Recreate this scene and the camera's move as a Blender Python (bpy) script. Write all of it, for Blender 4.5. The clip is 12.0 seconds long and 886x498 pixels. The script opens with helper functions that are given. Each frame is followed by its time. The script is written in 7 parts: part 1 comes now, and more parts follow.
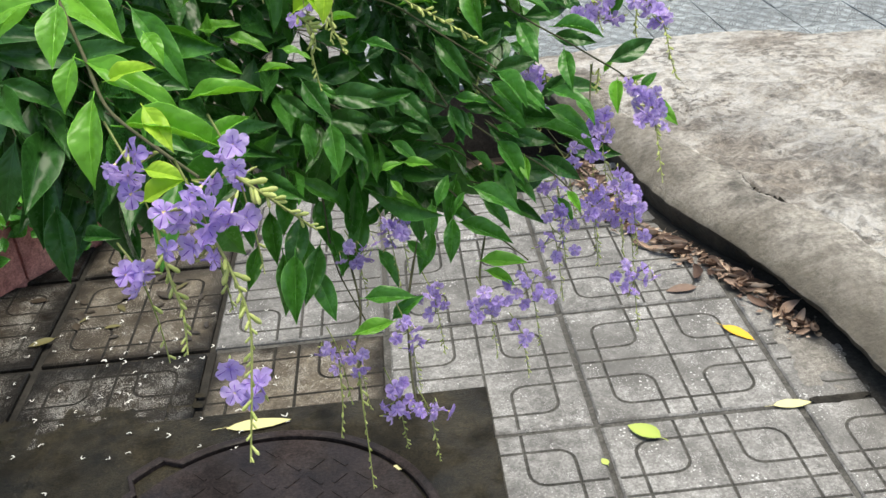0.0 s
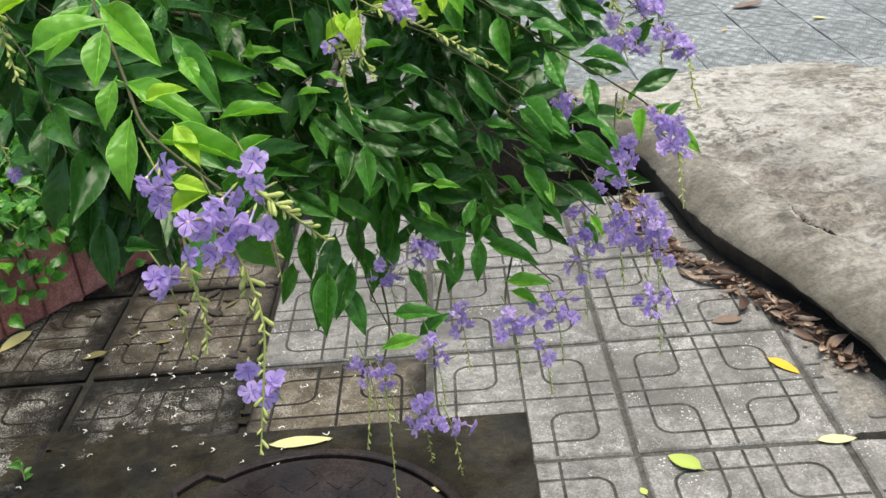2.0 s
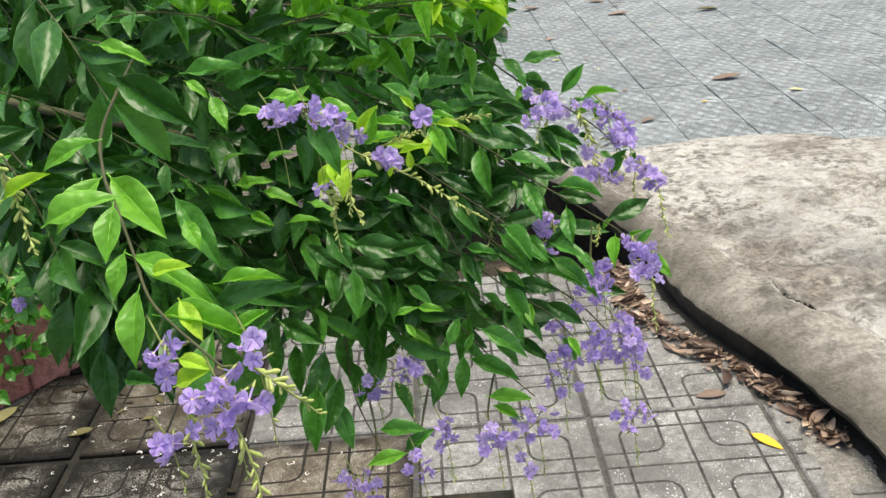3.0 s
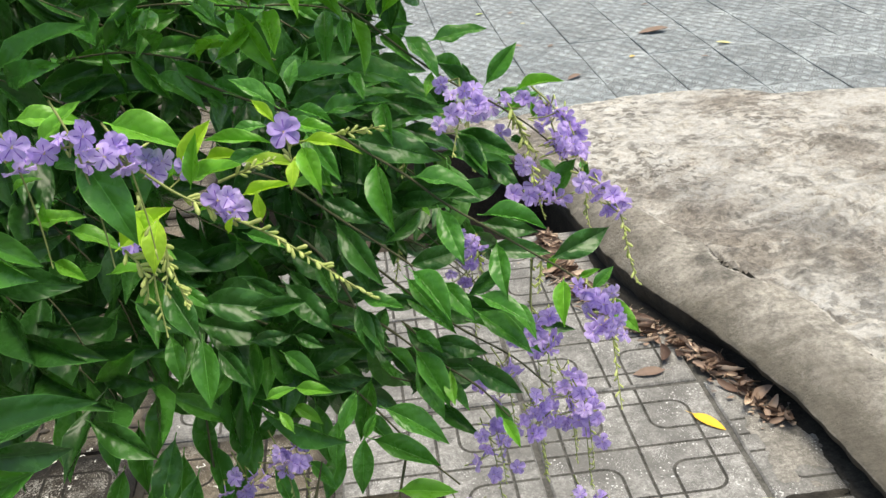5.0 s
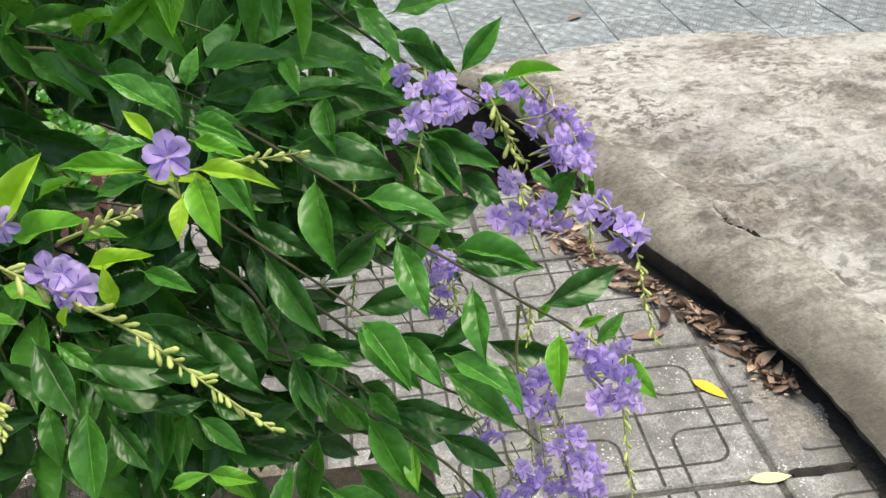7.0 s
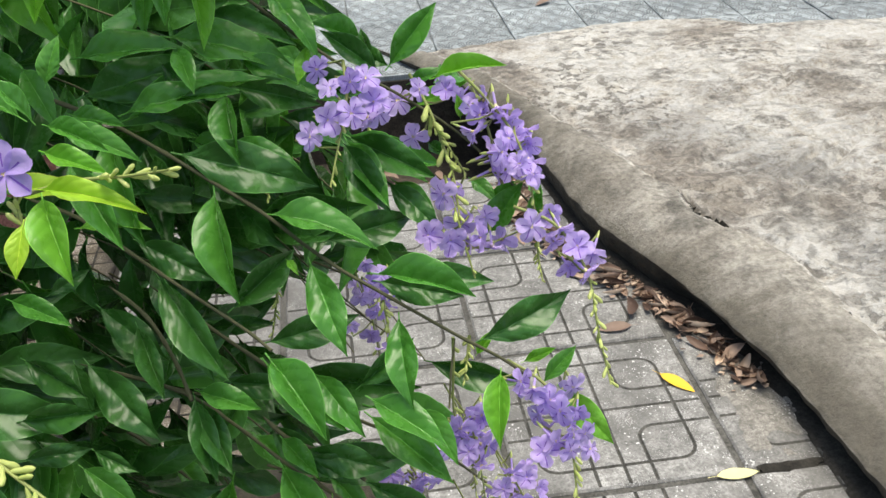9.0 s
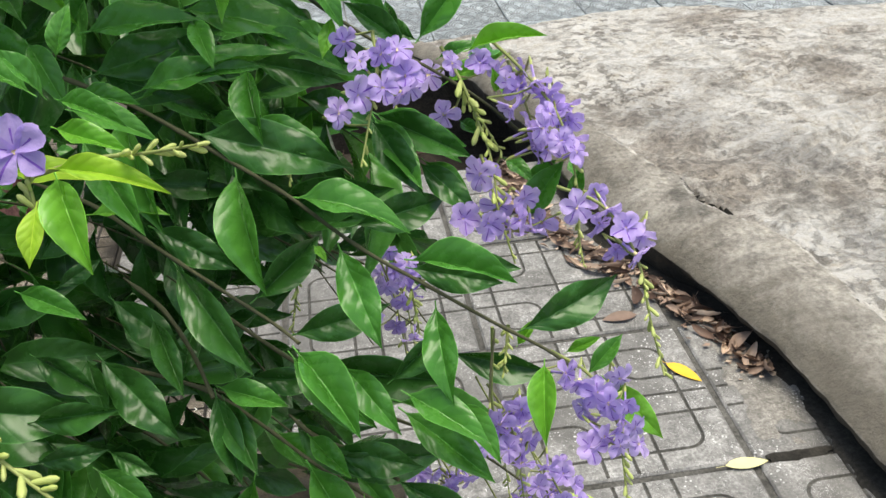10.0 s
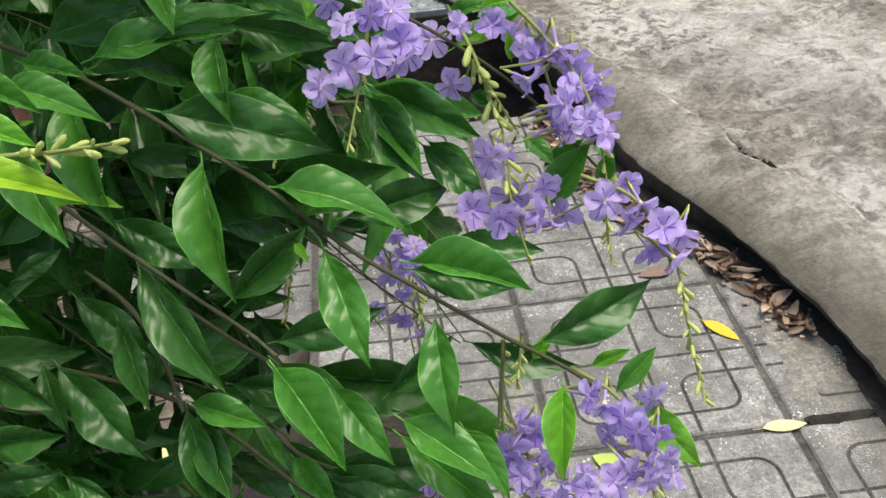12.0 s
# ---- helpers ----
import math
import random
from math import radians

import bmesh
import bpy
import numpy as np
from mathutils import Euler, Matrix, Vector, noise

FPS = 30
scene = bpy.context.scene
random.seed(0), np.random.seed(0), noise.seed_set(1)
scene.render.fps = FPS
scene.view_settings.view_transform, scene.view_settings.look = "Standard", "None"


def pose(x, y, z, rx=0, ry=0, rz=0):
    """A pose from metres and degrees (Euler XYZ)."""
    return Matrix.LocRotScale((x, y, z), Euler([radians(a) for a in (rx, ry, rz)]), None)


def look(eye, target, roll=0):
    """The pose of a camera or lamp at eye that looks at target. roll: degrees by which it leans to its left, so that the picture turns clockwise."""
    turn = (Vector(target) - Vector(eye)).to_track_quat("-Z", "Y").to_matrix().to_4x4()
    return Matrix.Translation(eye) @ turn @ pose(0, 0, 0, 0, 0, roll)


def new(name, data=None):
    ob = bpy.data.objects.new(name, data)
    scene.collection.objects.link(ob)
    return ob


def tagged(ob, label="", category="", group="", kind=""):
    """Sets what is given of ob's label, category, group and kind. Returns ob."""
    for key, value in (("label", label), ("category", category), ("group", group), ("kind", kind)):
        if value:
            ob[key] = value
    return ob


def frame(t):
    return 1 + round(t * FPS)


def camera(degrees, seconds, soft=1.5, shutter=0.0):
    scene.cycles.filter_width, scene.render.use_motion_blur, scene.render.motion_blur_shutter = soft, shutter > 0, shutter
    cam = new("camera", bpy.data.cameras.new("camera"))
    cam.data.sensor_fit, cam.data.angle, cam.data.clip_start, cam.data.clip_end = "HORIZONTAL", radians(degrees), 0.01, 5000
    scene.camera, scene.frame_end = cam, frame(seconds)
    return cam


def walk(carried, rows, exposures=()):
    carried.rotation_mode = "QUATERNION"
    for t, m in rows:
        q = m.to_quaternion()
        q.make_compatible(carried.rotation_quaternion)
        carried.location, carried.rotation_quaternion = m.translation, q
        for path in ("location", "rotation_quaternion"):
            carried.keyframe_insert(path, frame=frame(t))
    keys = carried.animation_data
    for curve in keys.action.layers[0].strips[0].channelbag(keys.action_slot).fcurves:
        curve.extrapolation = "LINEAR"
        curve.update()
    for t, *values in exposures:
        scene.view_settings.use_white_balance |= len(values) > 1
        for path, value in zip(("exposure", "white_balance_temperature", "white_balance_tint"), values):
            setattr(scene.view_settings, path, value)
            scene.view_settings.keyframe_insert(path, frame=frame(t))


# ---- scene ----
cam = camera(49.5, 12.0)
PATH = [
    (0, (-0.32, -1.846, 1.224), (-0.259, -0.098, 0.255), -4.9),
    (0.5, (-0.303, -1.859, 1.24), (-0.223, -0.075, 0.339), -4.4),
    (1, (-0.294, -1.862, 1.239), (-0.219, -0.07, 0.355), -3.8),
    (1.5, (-0.299, -1.865, 1.237), (-0.281, -0.071, 0.351), -4.5),
    (2, (-0.305, -1.867, 1.229), (-0.346, -0.088, 0.316), -5.1),
    (2.5, (-0.306, -1.862, 1.235), (-0.352, -0.079, 0.331), -4.8),
    (2.7, (-0.297, -1.868, 1.245), (-0.346, -0.064, 0.383), -4.6),
    (2.8, (-0.304, -1.869, 1.251), (-0.317, -0.05, 0.419), -5.4),
    (3, (-0.3, -1.876, 1.278), (-0.304, -0.045, 0.473), -4.7),
    (3.5, (-0.292, -1.871, 1.287), (-0.246, -0.027, 0.513), -4.3),
    (3.7, (-0.282, -1.852, 1.288), (-0.216, -0.015, 0.501), -3.9),
    (5.3, (-0.272, -1.68, 1.246), (-0.134, 0.089, 0.323), -4.4),
    (5.5, (-0.263, -1.671, 1.251), (-0.135, 0.092, 0.315), -4.3),
    (6, (-0.258, -1.654, 1.252), (-0.139, 0.099, 0.296), -4.2),
    (6.5, (-0.251, -1.618, 1.243), (-0.137, 0.114, 0.25), -3.9),
    (7, (-0.251, -1.588, 1.234), (-0.122, 0.131, 0.221), -4.0),
    (7.5, (-0.247, -1.572, 1.234), (-0.089, 0.137, 0.206), -3.8),
    (7.7, (-0.244, -1.565, 1.235), (-0.076, 0.135, 0.195), -3.5),
    (9.3, (-0.231, -1.536, 1.216), (-0.044, 0.159, 0.17), -3.0),
    (9.5, (-0.231, -1.532, 1.215), (-0.046, 0.154, 0.155), -3.1),
    (10, (-0.242, -1.524, 1.207), (-0.051, 0.163, 0.149), -3.5),
    (10.5, (-0.241, -1.507, 1.204), (-0.031, 0.165, 0.127), -3.1),
    (11, (-0.239, -1.501, 1.196), (-0.021, 0.156, 0.098), -3.0),
    (11.5, (-0.23, -1.496, 1.193), (-0.049, 0.135, 0.05), -2.6),
    (12, (-0.228, -1.482, 1.195), (-0.125, 0.153, 0.048), -4.6),
]
EXPOSURES = [(0.0, 0.34, 6850, 4), (1.0, 0.29, 6850, 4), (2.0, 0.28, 6950, 4), (2.5, 0.37, 7150, 4), (3.5, 0.41, 7150, 4), (7.5, 0.41, 7050, 4), (10.0, 0.36, 6900, 4), (11.0, 0.30, 6900, 4), (12.0, 0.26, 6950, 4)]
walk(cam, [(t, look(eye, target, roll)) for t, eye, target, roll in PATH], EXPOSURES)

# ---- light ----
world = bpy.data.worlds.new("sky")
scene.world = world
world.use_nodes = True
wn = world.node_tree
sky = wn.nodes.new("ShaderNodeTexSky")
sky.sky_type, sky.sun_disc = "NISHITA", False
sky.sun_elevation, sky.sun_rotation = radians(82), radians(78)
sky.air_density, sky.dust_density = 1.0, 4.0
wn.links.new(sky.outputs[0], wn.nodes["Background"].inputs[0])
wn.nodes["Background"].inputs[1].default_value = 0.175
sun = new("sun", bpy.data.lights.new("sun", "SUN"))
sun.data.energy, sun.data.angle, sun.data.color = 2.4, radians(40), (1.0, 0.97, 0.9)
sun.matrix_world = look((0.5, 0.1, 4.0), (0, 0, 0))


# ---- materials ----
def material(name, build):
    m = bpy.data.materials.new(name)
    m.use_nodes = True
    nt = m.node_tree
    build(nt, nt.nodes["Principled BSDF"])
    return m


def ramp(nt, source, stops):
    n = nt.nodes.new("ShaderNodeValToRGB")
    els = n.color_ramp.elements
    while len(els) < len(stops):
        els.new(0.5)
    for e, (p, c) in zip(els, stops):
        e.position, e.color = p, (*c, 1)
    nt.links.new(source, n.inputs[0])
    return n.outputs[0]


def noise_tex(nt, coords, scale, detail=6.0, rough=0.6):
    n = nt.nodes.new("ShaderNodeTexNoise")
    n.inputs["Scale"].default_value, n.inputs["Detail"].default_value, n.inputs["Roughness"].default_value = scale, detail, rough
    nt.links.new(coords, n.inputs["Vector"])
    return n.outputs["Fac"]


def mix(nt, fac, a, b, mode="MIX"):
    n = nt.nodes.new("ShaderNodeMix")
    n.data_type, n.blend_type = "RGBA", mode
    for value, i in ((fac, 0), (a, 6), (b, 7)):
        if hasattr(value, "links") or hasattr(value, "is_linked"):
            nt.links.new(value, n.inputs[i])
        else:
            n.inputs[i].default_value = value if i == 0 else (*value, 1)
    return n.outputs[2]


def bump(nt, bsdf, height, strength, distance):
    n = nt.nodes.new("ShaderNodeBump")
    n.inputs["Strength"].default_value, n.inputs["Distance"].default_value = strength, distance
    nt.links.new(height, n.inputs["Height"])
    nt.links.new(n.outputs[0], bsdf.inputs["Normal"])


def stone_like(name, dark, light, spots=None, rough=0.85, scale=6.0, grain=180.0, depth=0.002, patch=None, grime=None, grime_at=(0.150, 0.185), grime_most=0.92, chip=180.0, gritty=0.0, wet=0.0):
    """A mineral surface: stains at a hand's width, grain at a millimetre, bright chips where spots is given, damp patches where patch is given."""
    def build(nt, b):
        geo = nt.nodes.new("ShaderNodeNewGeometry").outputs["Position"]
        big, fine = noise_tex(nt, geo, scale), noise_tex(nt, geo, grain, 3.0, 0.7)
        c = ramp(nt, big, [(0.3, dark), (0.7, light)])
        c = mix(nt, 0.6, c, ramp(nt, fine, [(0.32, (0.2, 0.2, 0.2)), (0.68, (0.82, 0.82, 0.82))]), "OVERLAY")
        c = mix(nt, 0.65, c, ramp(nt, noise_tex(nt, geo, scale * 5, 6.0, 0.75), [(0.35, (0.25, 0.25, 0.25)), (0.65, (0.75, 0.75, 0.75))]), "OVERLAY")
        if patch:
            c = mix(nt, ramp(nt, noise_tex(nt, geo, scale * 0.35, 4.0), [(0.5, (0, 0, 0)), (0.62, (0.8, 0.8, 0.8))]), c, patch)
        if spots:
            v = nt.nodes.new("ShaderNodeTexVoronoi")
            v.inputs["Scale"].default_value = chip
            nt.links.new(geo, v.inputs["Vector"])
            size = ramp(nt, noise_tex(nt, geo, 9.0), [(0.42, (0.0, 0.0, 0.0)), (0.66, (0.30, 0.30, 0.30))])
            less = nt.nodes.new("ShaderNodeMath")
            less.operation = "LESS_THAN"
            nt.links.new(v.outputs["Distance"], less.inputs[0])
            nt.links.new(size, less.inputs[1])
            c = mix(nt, less.outputs[0], c, spots)
            grit = nt.nodes.new("ShaderNodeTexVoronoi")
            grit.inputs["Scale"].default_value = 390.0
            nt.links.new(geo, grit.inputs["Vector"])
            few = nt.nodes.new("ShaderNodeMath")
            few.operation = "LESS_THAN"
            nt.links.new(grit.outputs["Distance"], few.inputs[0])
            nt.links.new(ramp(nt, noise_tex(nt, geo, 16.0, 5.0, 0.6), [(0.40 - 0.1 * gritty, (0.05, 0.05, 0.05)), (0.68 - 0.1 * gritty, (0.36 + 0.1 * gritty,) * 3)]), few.inputs[1])
            c = mix(nt, few.outputs[0], c, tuple(0.75 * v + 0.25 * k for v, k in zip(spots, light)))
            c = mix(nt, ramp(nt, noise_tex(nt, geo, 55.0, 8.0, 0.75), [(0.38, (0.62, 0.62, 0.62)), (0.50, (0, 0, 0))]), c, dark)
        if grime:
            sep = nt.nodes.new("ShaderNodeSeparateXYZ")
            nt.links.new(nt.nodes.new("ShaderNodeTexCoord").outputs["Object"], sep.inputs[0])

            def calc(op, a, other):
                n = nt.nodes.new("ShaderNodeMath")
                n.operation = op
                for k, v in enumerate((a, other)):
                    if isinstance(v, float):
                        n.inputs[k].default_value = v
                    else:
                        nt.links.new(v, n.inputs[k])
                return n.outputs[0]
            rim = calc("MAXIMUM", calc("ABSOLUTE", sep.outputs["X"], 0.0), calc("ABSOLUTE", sep.outputs["Y"], 0.0))
            ragged = calc("ADD", rim, calc("MULTIPLY", calc("SUBTRACT", noise_tex(nt, geo, 11.0, 6.0), 0.5), 0.12))
            c = mix(nt, ramp(nt, ragged, [(grime_at[0], (0, 0, 0)), (grime_at[1], (grime_most,) * 3)]), c, grime)
        info = nt.nodes.new("ShaderNodeObjectInfo").outputs["Random"]
        c = mix(nt, 1.0, c, ramp(nt, info, [(0.0, (0.82, 0.82, 0.82)), (1.0, (1.0, 1.0, 1.0))]), "MULTIPLY")
        nt.links.new(c, b.inputs["Base Color"])
        b.inputs["Roughness"].default_value = rough
        b.inputs["Specular IOR Level"].default_value = 0.25
        if wet:
            # drying patches are dull, puddled ones shine
            nt.links.new(ramp(nt, noise_tex(nt, geo, 7.0, 6.0, 0.6), [(0.42, (rough - wet,) * 3), (0.58, (0.9, 0.9, 0.9))]), b.inputs["Roughness"])
            b.inputs["Specular IOR Level"].default_value = 0.2
        bump(nt, b, fine, 0.5, depth)
    return material(name, build)


TILE = stone_like("terrazzo tile", (0.140, 0.135, 0.128), (0.325, 0.316, 0.303), spots=(0.62, 0.61, 0.60), scale=7.0, patch=(0.128, 0.123, 0.116), rough=0.75, grime=(0.075, 0.07, 0.062), grime_at=(0.186, 0.22), grime_most=0.6, chip=125.0)
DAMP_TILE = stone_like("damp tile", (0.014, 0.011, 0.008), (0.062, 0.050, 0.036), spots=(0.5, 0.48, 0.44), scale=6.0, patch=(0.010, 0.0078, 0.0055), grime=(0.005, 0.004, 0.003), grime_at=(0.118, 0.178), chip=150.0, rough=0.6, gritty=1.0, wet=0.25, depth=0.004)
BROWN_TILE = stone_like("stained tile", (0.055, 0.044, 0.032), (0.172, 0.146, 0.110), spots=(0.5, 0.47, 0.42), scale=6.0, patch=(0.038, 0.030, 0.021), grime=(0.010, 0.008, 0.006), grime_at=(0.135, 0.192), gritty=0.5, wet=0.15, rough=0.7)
GROOVE = stone_like("groove dirt", (0.05, 0.048, 0.043), (0.12, 0.115, 0.105), scale=14.0)
JOINT = stone_like("joint dirt and gap shade", (0.014, 0.0125, 0.010), (0.04, 0.036, 0.03), scale=10.0)
FAN_TILE = stone_like("fan tile", (0.205, 0.230, 0.245), (0.37, 0.40, 0.412), scale=2.5)
FAN_JOINT = stone_like("far grout", (0.10, 0.105, 0.108), (0.19, 0.195, 0.195), scale=5.0)
FAN_GROOVE = stone_like("fan groove", (0.135, 0.148, 0.155), (0.23, 0.243, 0.25), scale=9.0)


def cement(name, light, brown, dark, cover, relief, cracks, pocks=0.75, edge_brown=0.0, shade_moss=0.0):
    """Old cement: pale skin, brownish worn areas with ragged rims, dark dirt in patches, hairline cracks."""
    def build(nt, b):
        geo = nt.nodes.new("ShaderNodeNewGeometry").outputs["Position"]
        big, mid, fine = noise_tex(nt, geo, 2.2, 9.0, 0.6), noise_tex(nt, geo, 5.5, 10.0, 0.68), noise_tex(nt, geo, 150.0, 4.0, 0.7)
        if edge_brown:
            # the cement grows browner towards the ramp's edge
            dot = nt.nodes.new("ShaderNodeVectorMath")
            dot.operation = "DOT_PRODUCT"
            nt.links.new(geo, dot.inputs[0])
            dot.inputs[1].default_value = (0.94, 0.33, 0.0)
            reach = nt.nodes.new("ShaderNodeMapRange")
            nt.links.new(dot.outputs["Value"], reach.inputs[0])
            for k, v in enumerate((0.58, 1.0, -edge_brown, 0.05)):
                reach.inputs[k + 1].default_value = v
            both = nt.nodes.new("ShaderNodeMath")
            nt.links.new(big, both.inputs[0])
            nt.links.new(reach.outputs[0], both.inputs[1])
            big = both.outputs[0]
        c = mix(nt, ramp(nt, big, [(cover - 0.09, (1, 1, 1)), (cover + 0.07, (0, 0, 0))]), light, brown)
        c = mix(nt, ramp(nt, mid, [(0.36, (0.7, 0.7, 0.7)), (0.42, (0.32, 0.32, 0.32)), (0.455, (0, 0, 0))]), c, dark)
        c = mix(nt, 0.3, c, ramp(nt, fine, [(0.3, (0.2, 0.2, 0.2)), (0.7, (0.85, 0.85, 0.85))]), "OVERLAY")
        pits = noise_tex(nt, geo, 17.0, 9.0, 0.75)
        c = mix(nt, 0.6, c, ramp(nt, pits, [(0.36, (0.16, 0.16, 0.16)), (0.50, (0.5, 0.5, 0.5)), (0.66, (0.72, 0.72, 0.72))]), "OVERLAY")
        # speckle of grit and small dark pores
        c = mix(nt, 0.55, c, ramp(nt, noise_tex(nt, geo, 70.0, 6.0, 0.7), [(0.36, (0.2, 0.2, 0.2)), (0.48, (0.5, 0.5, 0.5)), (0.66, (0.7, 0.7, 0.7))]), "OVERLAY")
        c = mix(nt, ramp(nt, noise_tex(nt, geo, 4.2, 8.0, 0.7), [(0.52, (0, 0, 0)), (0.64, (0.4, 0.4, 0.4))]), c, tuple(min(1.0, v * 1.15) for v in light))
        if edge_brown:
            # a darker brown follows the same gradient
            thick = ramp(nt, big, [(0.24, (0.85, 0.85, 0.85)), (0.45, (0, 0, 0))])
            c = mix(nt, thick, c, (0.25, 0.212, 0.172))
        field = ramp(nt, noise_tex(nt, geo, 3.1, 3.0, 0.5), [(0.42, (0.0, 0.0, 0.0)), (0.60, (1.0, 1.0, 1.0))])
        holes = ramp(nt, noise_tex(nt, geo, 30.0, 7.0, 0.62), [(0.52, (0, 0, 0)), (0.56, (pocks,) * 3)])
        c = mix(nt, mix(nt, 1.0, field, holes, "MULTIPLY"), c, dark)
        if edge_brown:
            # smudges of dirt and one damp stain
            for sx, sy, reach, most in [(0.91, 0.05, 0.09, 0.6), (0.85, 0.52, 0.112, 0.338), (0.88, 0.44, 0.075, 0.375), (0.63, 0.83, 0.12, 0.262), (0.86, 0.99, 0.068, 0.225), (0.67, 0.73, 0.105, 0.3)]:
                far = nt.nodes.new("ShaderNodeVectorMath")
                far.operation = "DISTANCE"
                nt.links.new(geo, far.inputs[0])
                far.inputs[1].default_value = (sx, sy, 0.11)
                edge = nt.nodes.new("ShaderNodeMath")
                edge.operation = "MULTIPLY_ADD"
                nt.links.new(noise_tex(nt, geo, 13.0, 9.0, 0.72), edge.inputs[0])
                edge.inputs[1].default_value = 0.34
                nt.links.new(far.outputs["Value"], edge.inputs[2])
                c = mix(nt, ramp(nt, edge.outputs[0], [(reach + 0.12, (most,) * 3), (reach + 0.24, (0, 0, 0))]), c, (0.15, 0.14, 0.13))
        if shade_moss:
            # damp moss and the lip's painted underside shade rise from the joint in uneven tongues
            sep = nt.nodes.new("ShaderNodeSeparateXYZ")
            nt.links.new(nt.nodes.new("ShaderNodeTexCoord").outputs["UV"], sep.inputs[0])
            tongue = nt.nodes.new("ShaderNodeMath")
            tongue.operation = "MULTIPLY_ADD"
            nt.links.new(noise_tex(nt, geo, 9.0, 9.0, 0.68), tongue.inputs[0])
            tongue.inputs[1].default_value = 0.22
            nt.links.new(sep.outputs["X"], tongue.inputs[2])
            c = mix(nt, ramp(nt, tongue.outputs[0], [(0.095, (shade_moss,) * 3), (0.150, (0.52 * shade_moss,) * 3), (0.235, (0, 0, 0))]), c, (0.110, 0.096, 0.072))
        crack = ramp(nt, noise_tex(nt, geo, 1.7, 7.0, 0.55), [(0.487, (0, 0, 0)), (0.497, (cracks,) * 3), (0.503, (cracks,) * 3), (0.513, (0, 0, 0))])
        c = mix(nt, crack, c, dark)
        nt.links.new(c, b.inputs["Base Color"])
        b.inputs["Roughness"].default_value = 0.9
        both = nt.nodes.new("ShaderNodeMath")
        both.operation = "MULTIPLY_ADD"
        nt.links.new(fine, both.inputs[0])
        both.inputs[1].default_value = 0.10
        dent = nt.nodes.new("ShaderNodeMath")
        dent.operation = "MULTIPLY_ADD"
        nt.links.new(holes, dent.inputs[0])
        dent.inputs[1].default_value = -0.35 * pocks
        nt.links.new(pits, dent.inputs[2])
        nt.links.new(dent.outputs[0], both.inputs[2])
        bump(nt, b, both.outputs[0], 0.9, relief)
    return material(name, build)


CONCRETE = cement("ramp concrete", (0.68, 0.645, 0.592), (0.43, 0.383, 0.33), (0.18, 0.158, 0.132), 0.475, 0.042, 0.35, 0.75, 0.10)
LIP = cement("lip cement", (0.385, 0.355, 0.31), (0.19, 0.168, 0.138), (0.10, 0.09, 0.075), 0.52, 0.022, 0.0, 0.3, shade_moss=0.85)
# nearly black face between the lip and the ground
FACE = cement("near-black cement face", (0.046, 0.038, 0.027), (0.024, 0.020, 0.014), (0.010, 0.008, 0.006), 0.50, 0.010, 0.0, 0.4)
# worn crest edge, paled to paint the light it catches
WORN_LIT = cement("light-catching worn cement edge", (0.42, 0.395, 0.355), (0.31, 0.285, 0.255), (0.22, 0.20, 0.18), 0.50, 0.006, 0.0, 0.2)
DAMP = stone_like("damp concrete", (0.004, 0.0036, 0.0025), (0.040, 0.033, 0.019), scale=9.0, rough=0.55, patch=(0.006, 0.005, 0.003), wet=0.27, depth=0.005)
IRON = stone_like("cast iron", (0.012, 0.009, 0.009), (0.042, 0.031, 0.029), scale=9.0, rough=0.55, wet=0.2)
SOIL = stone_like("soil", (0.03, 0.025, 0.02), (0.08, 0.065, 0.05), scale=12.0, depth=0.006)
PAINT_BRICK = stone_like("red painted brick", (0.33, 0.125, 0.105), (0.50, 0.235, 0.20), scale=8.0)


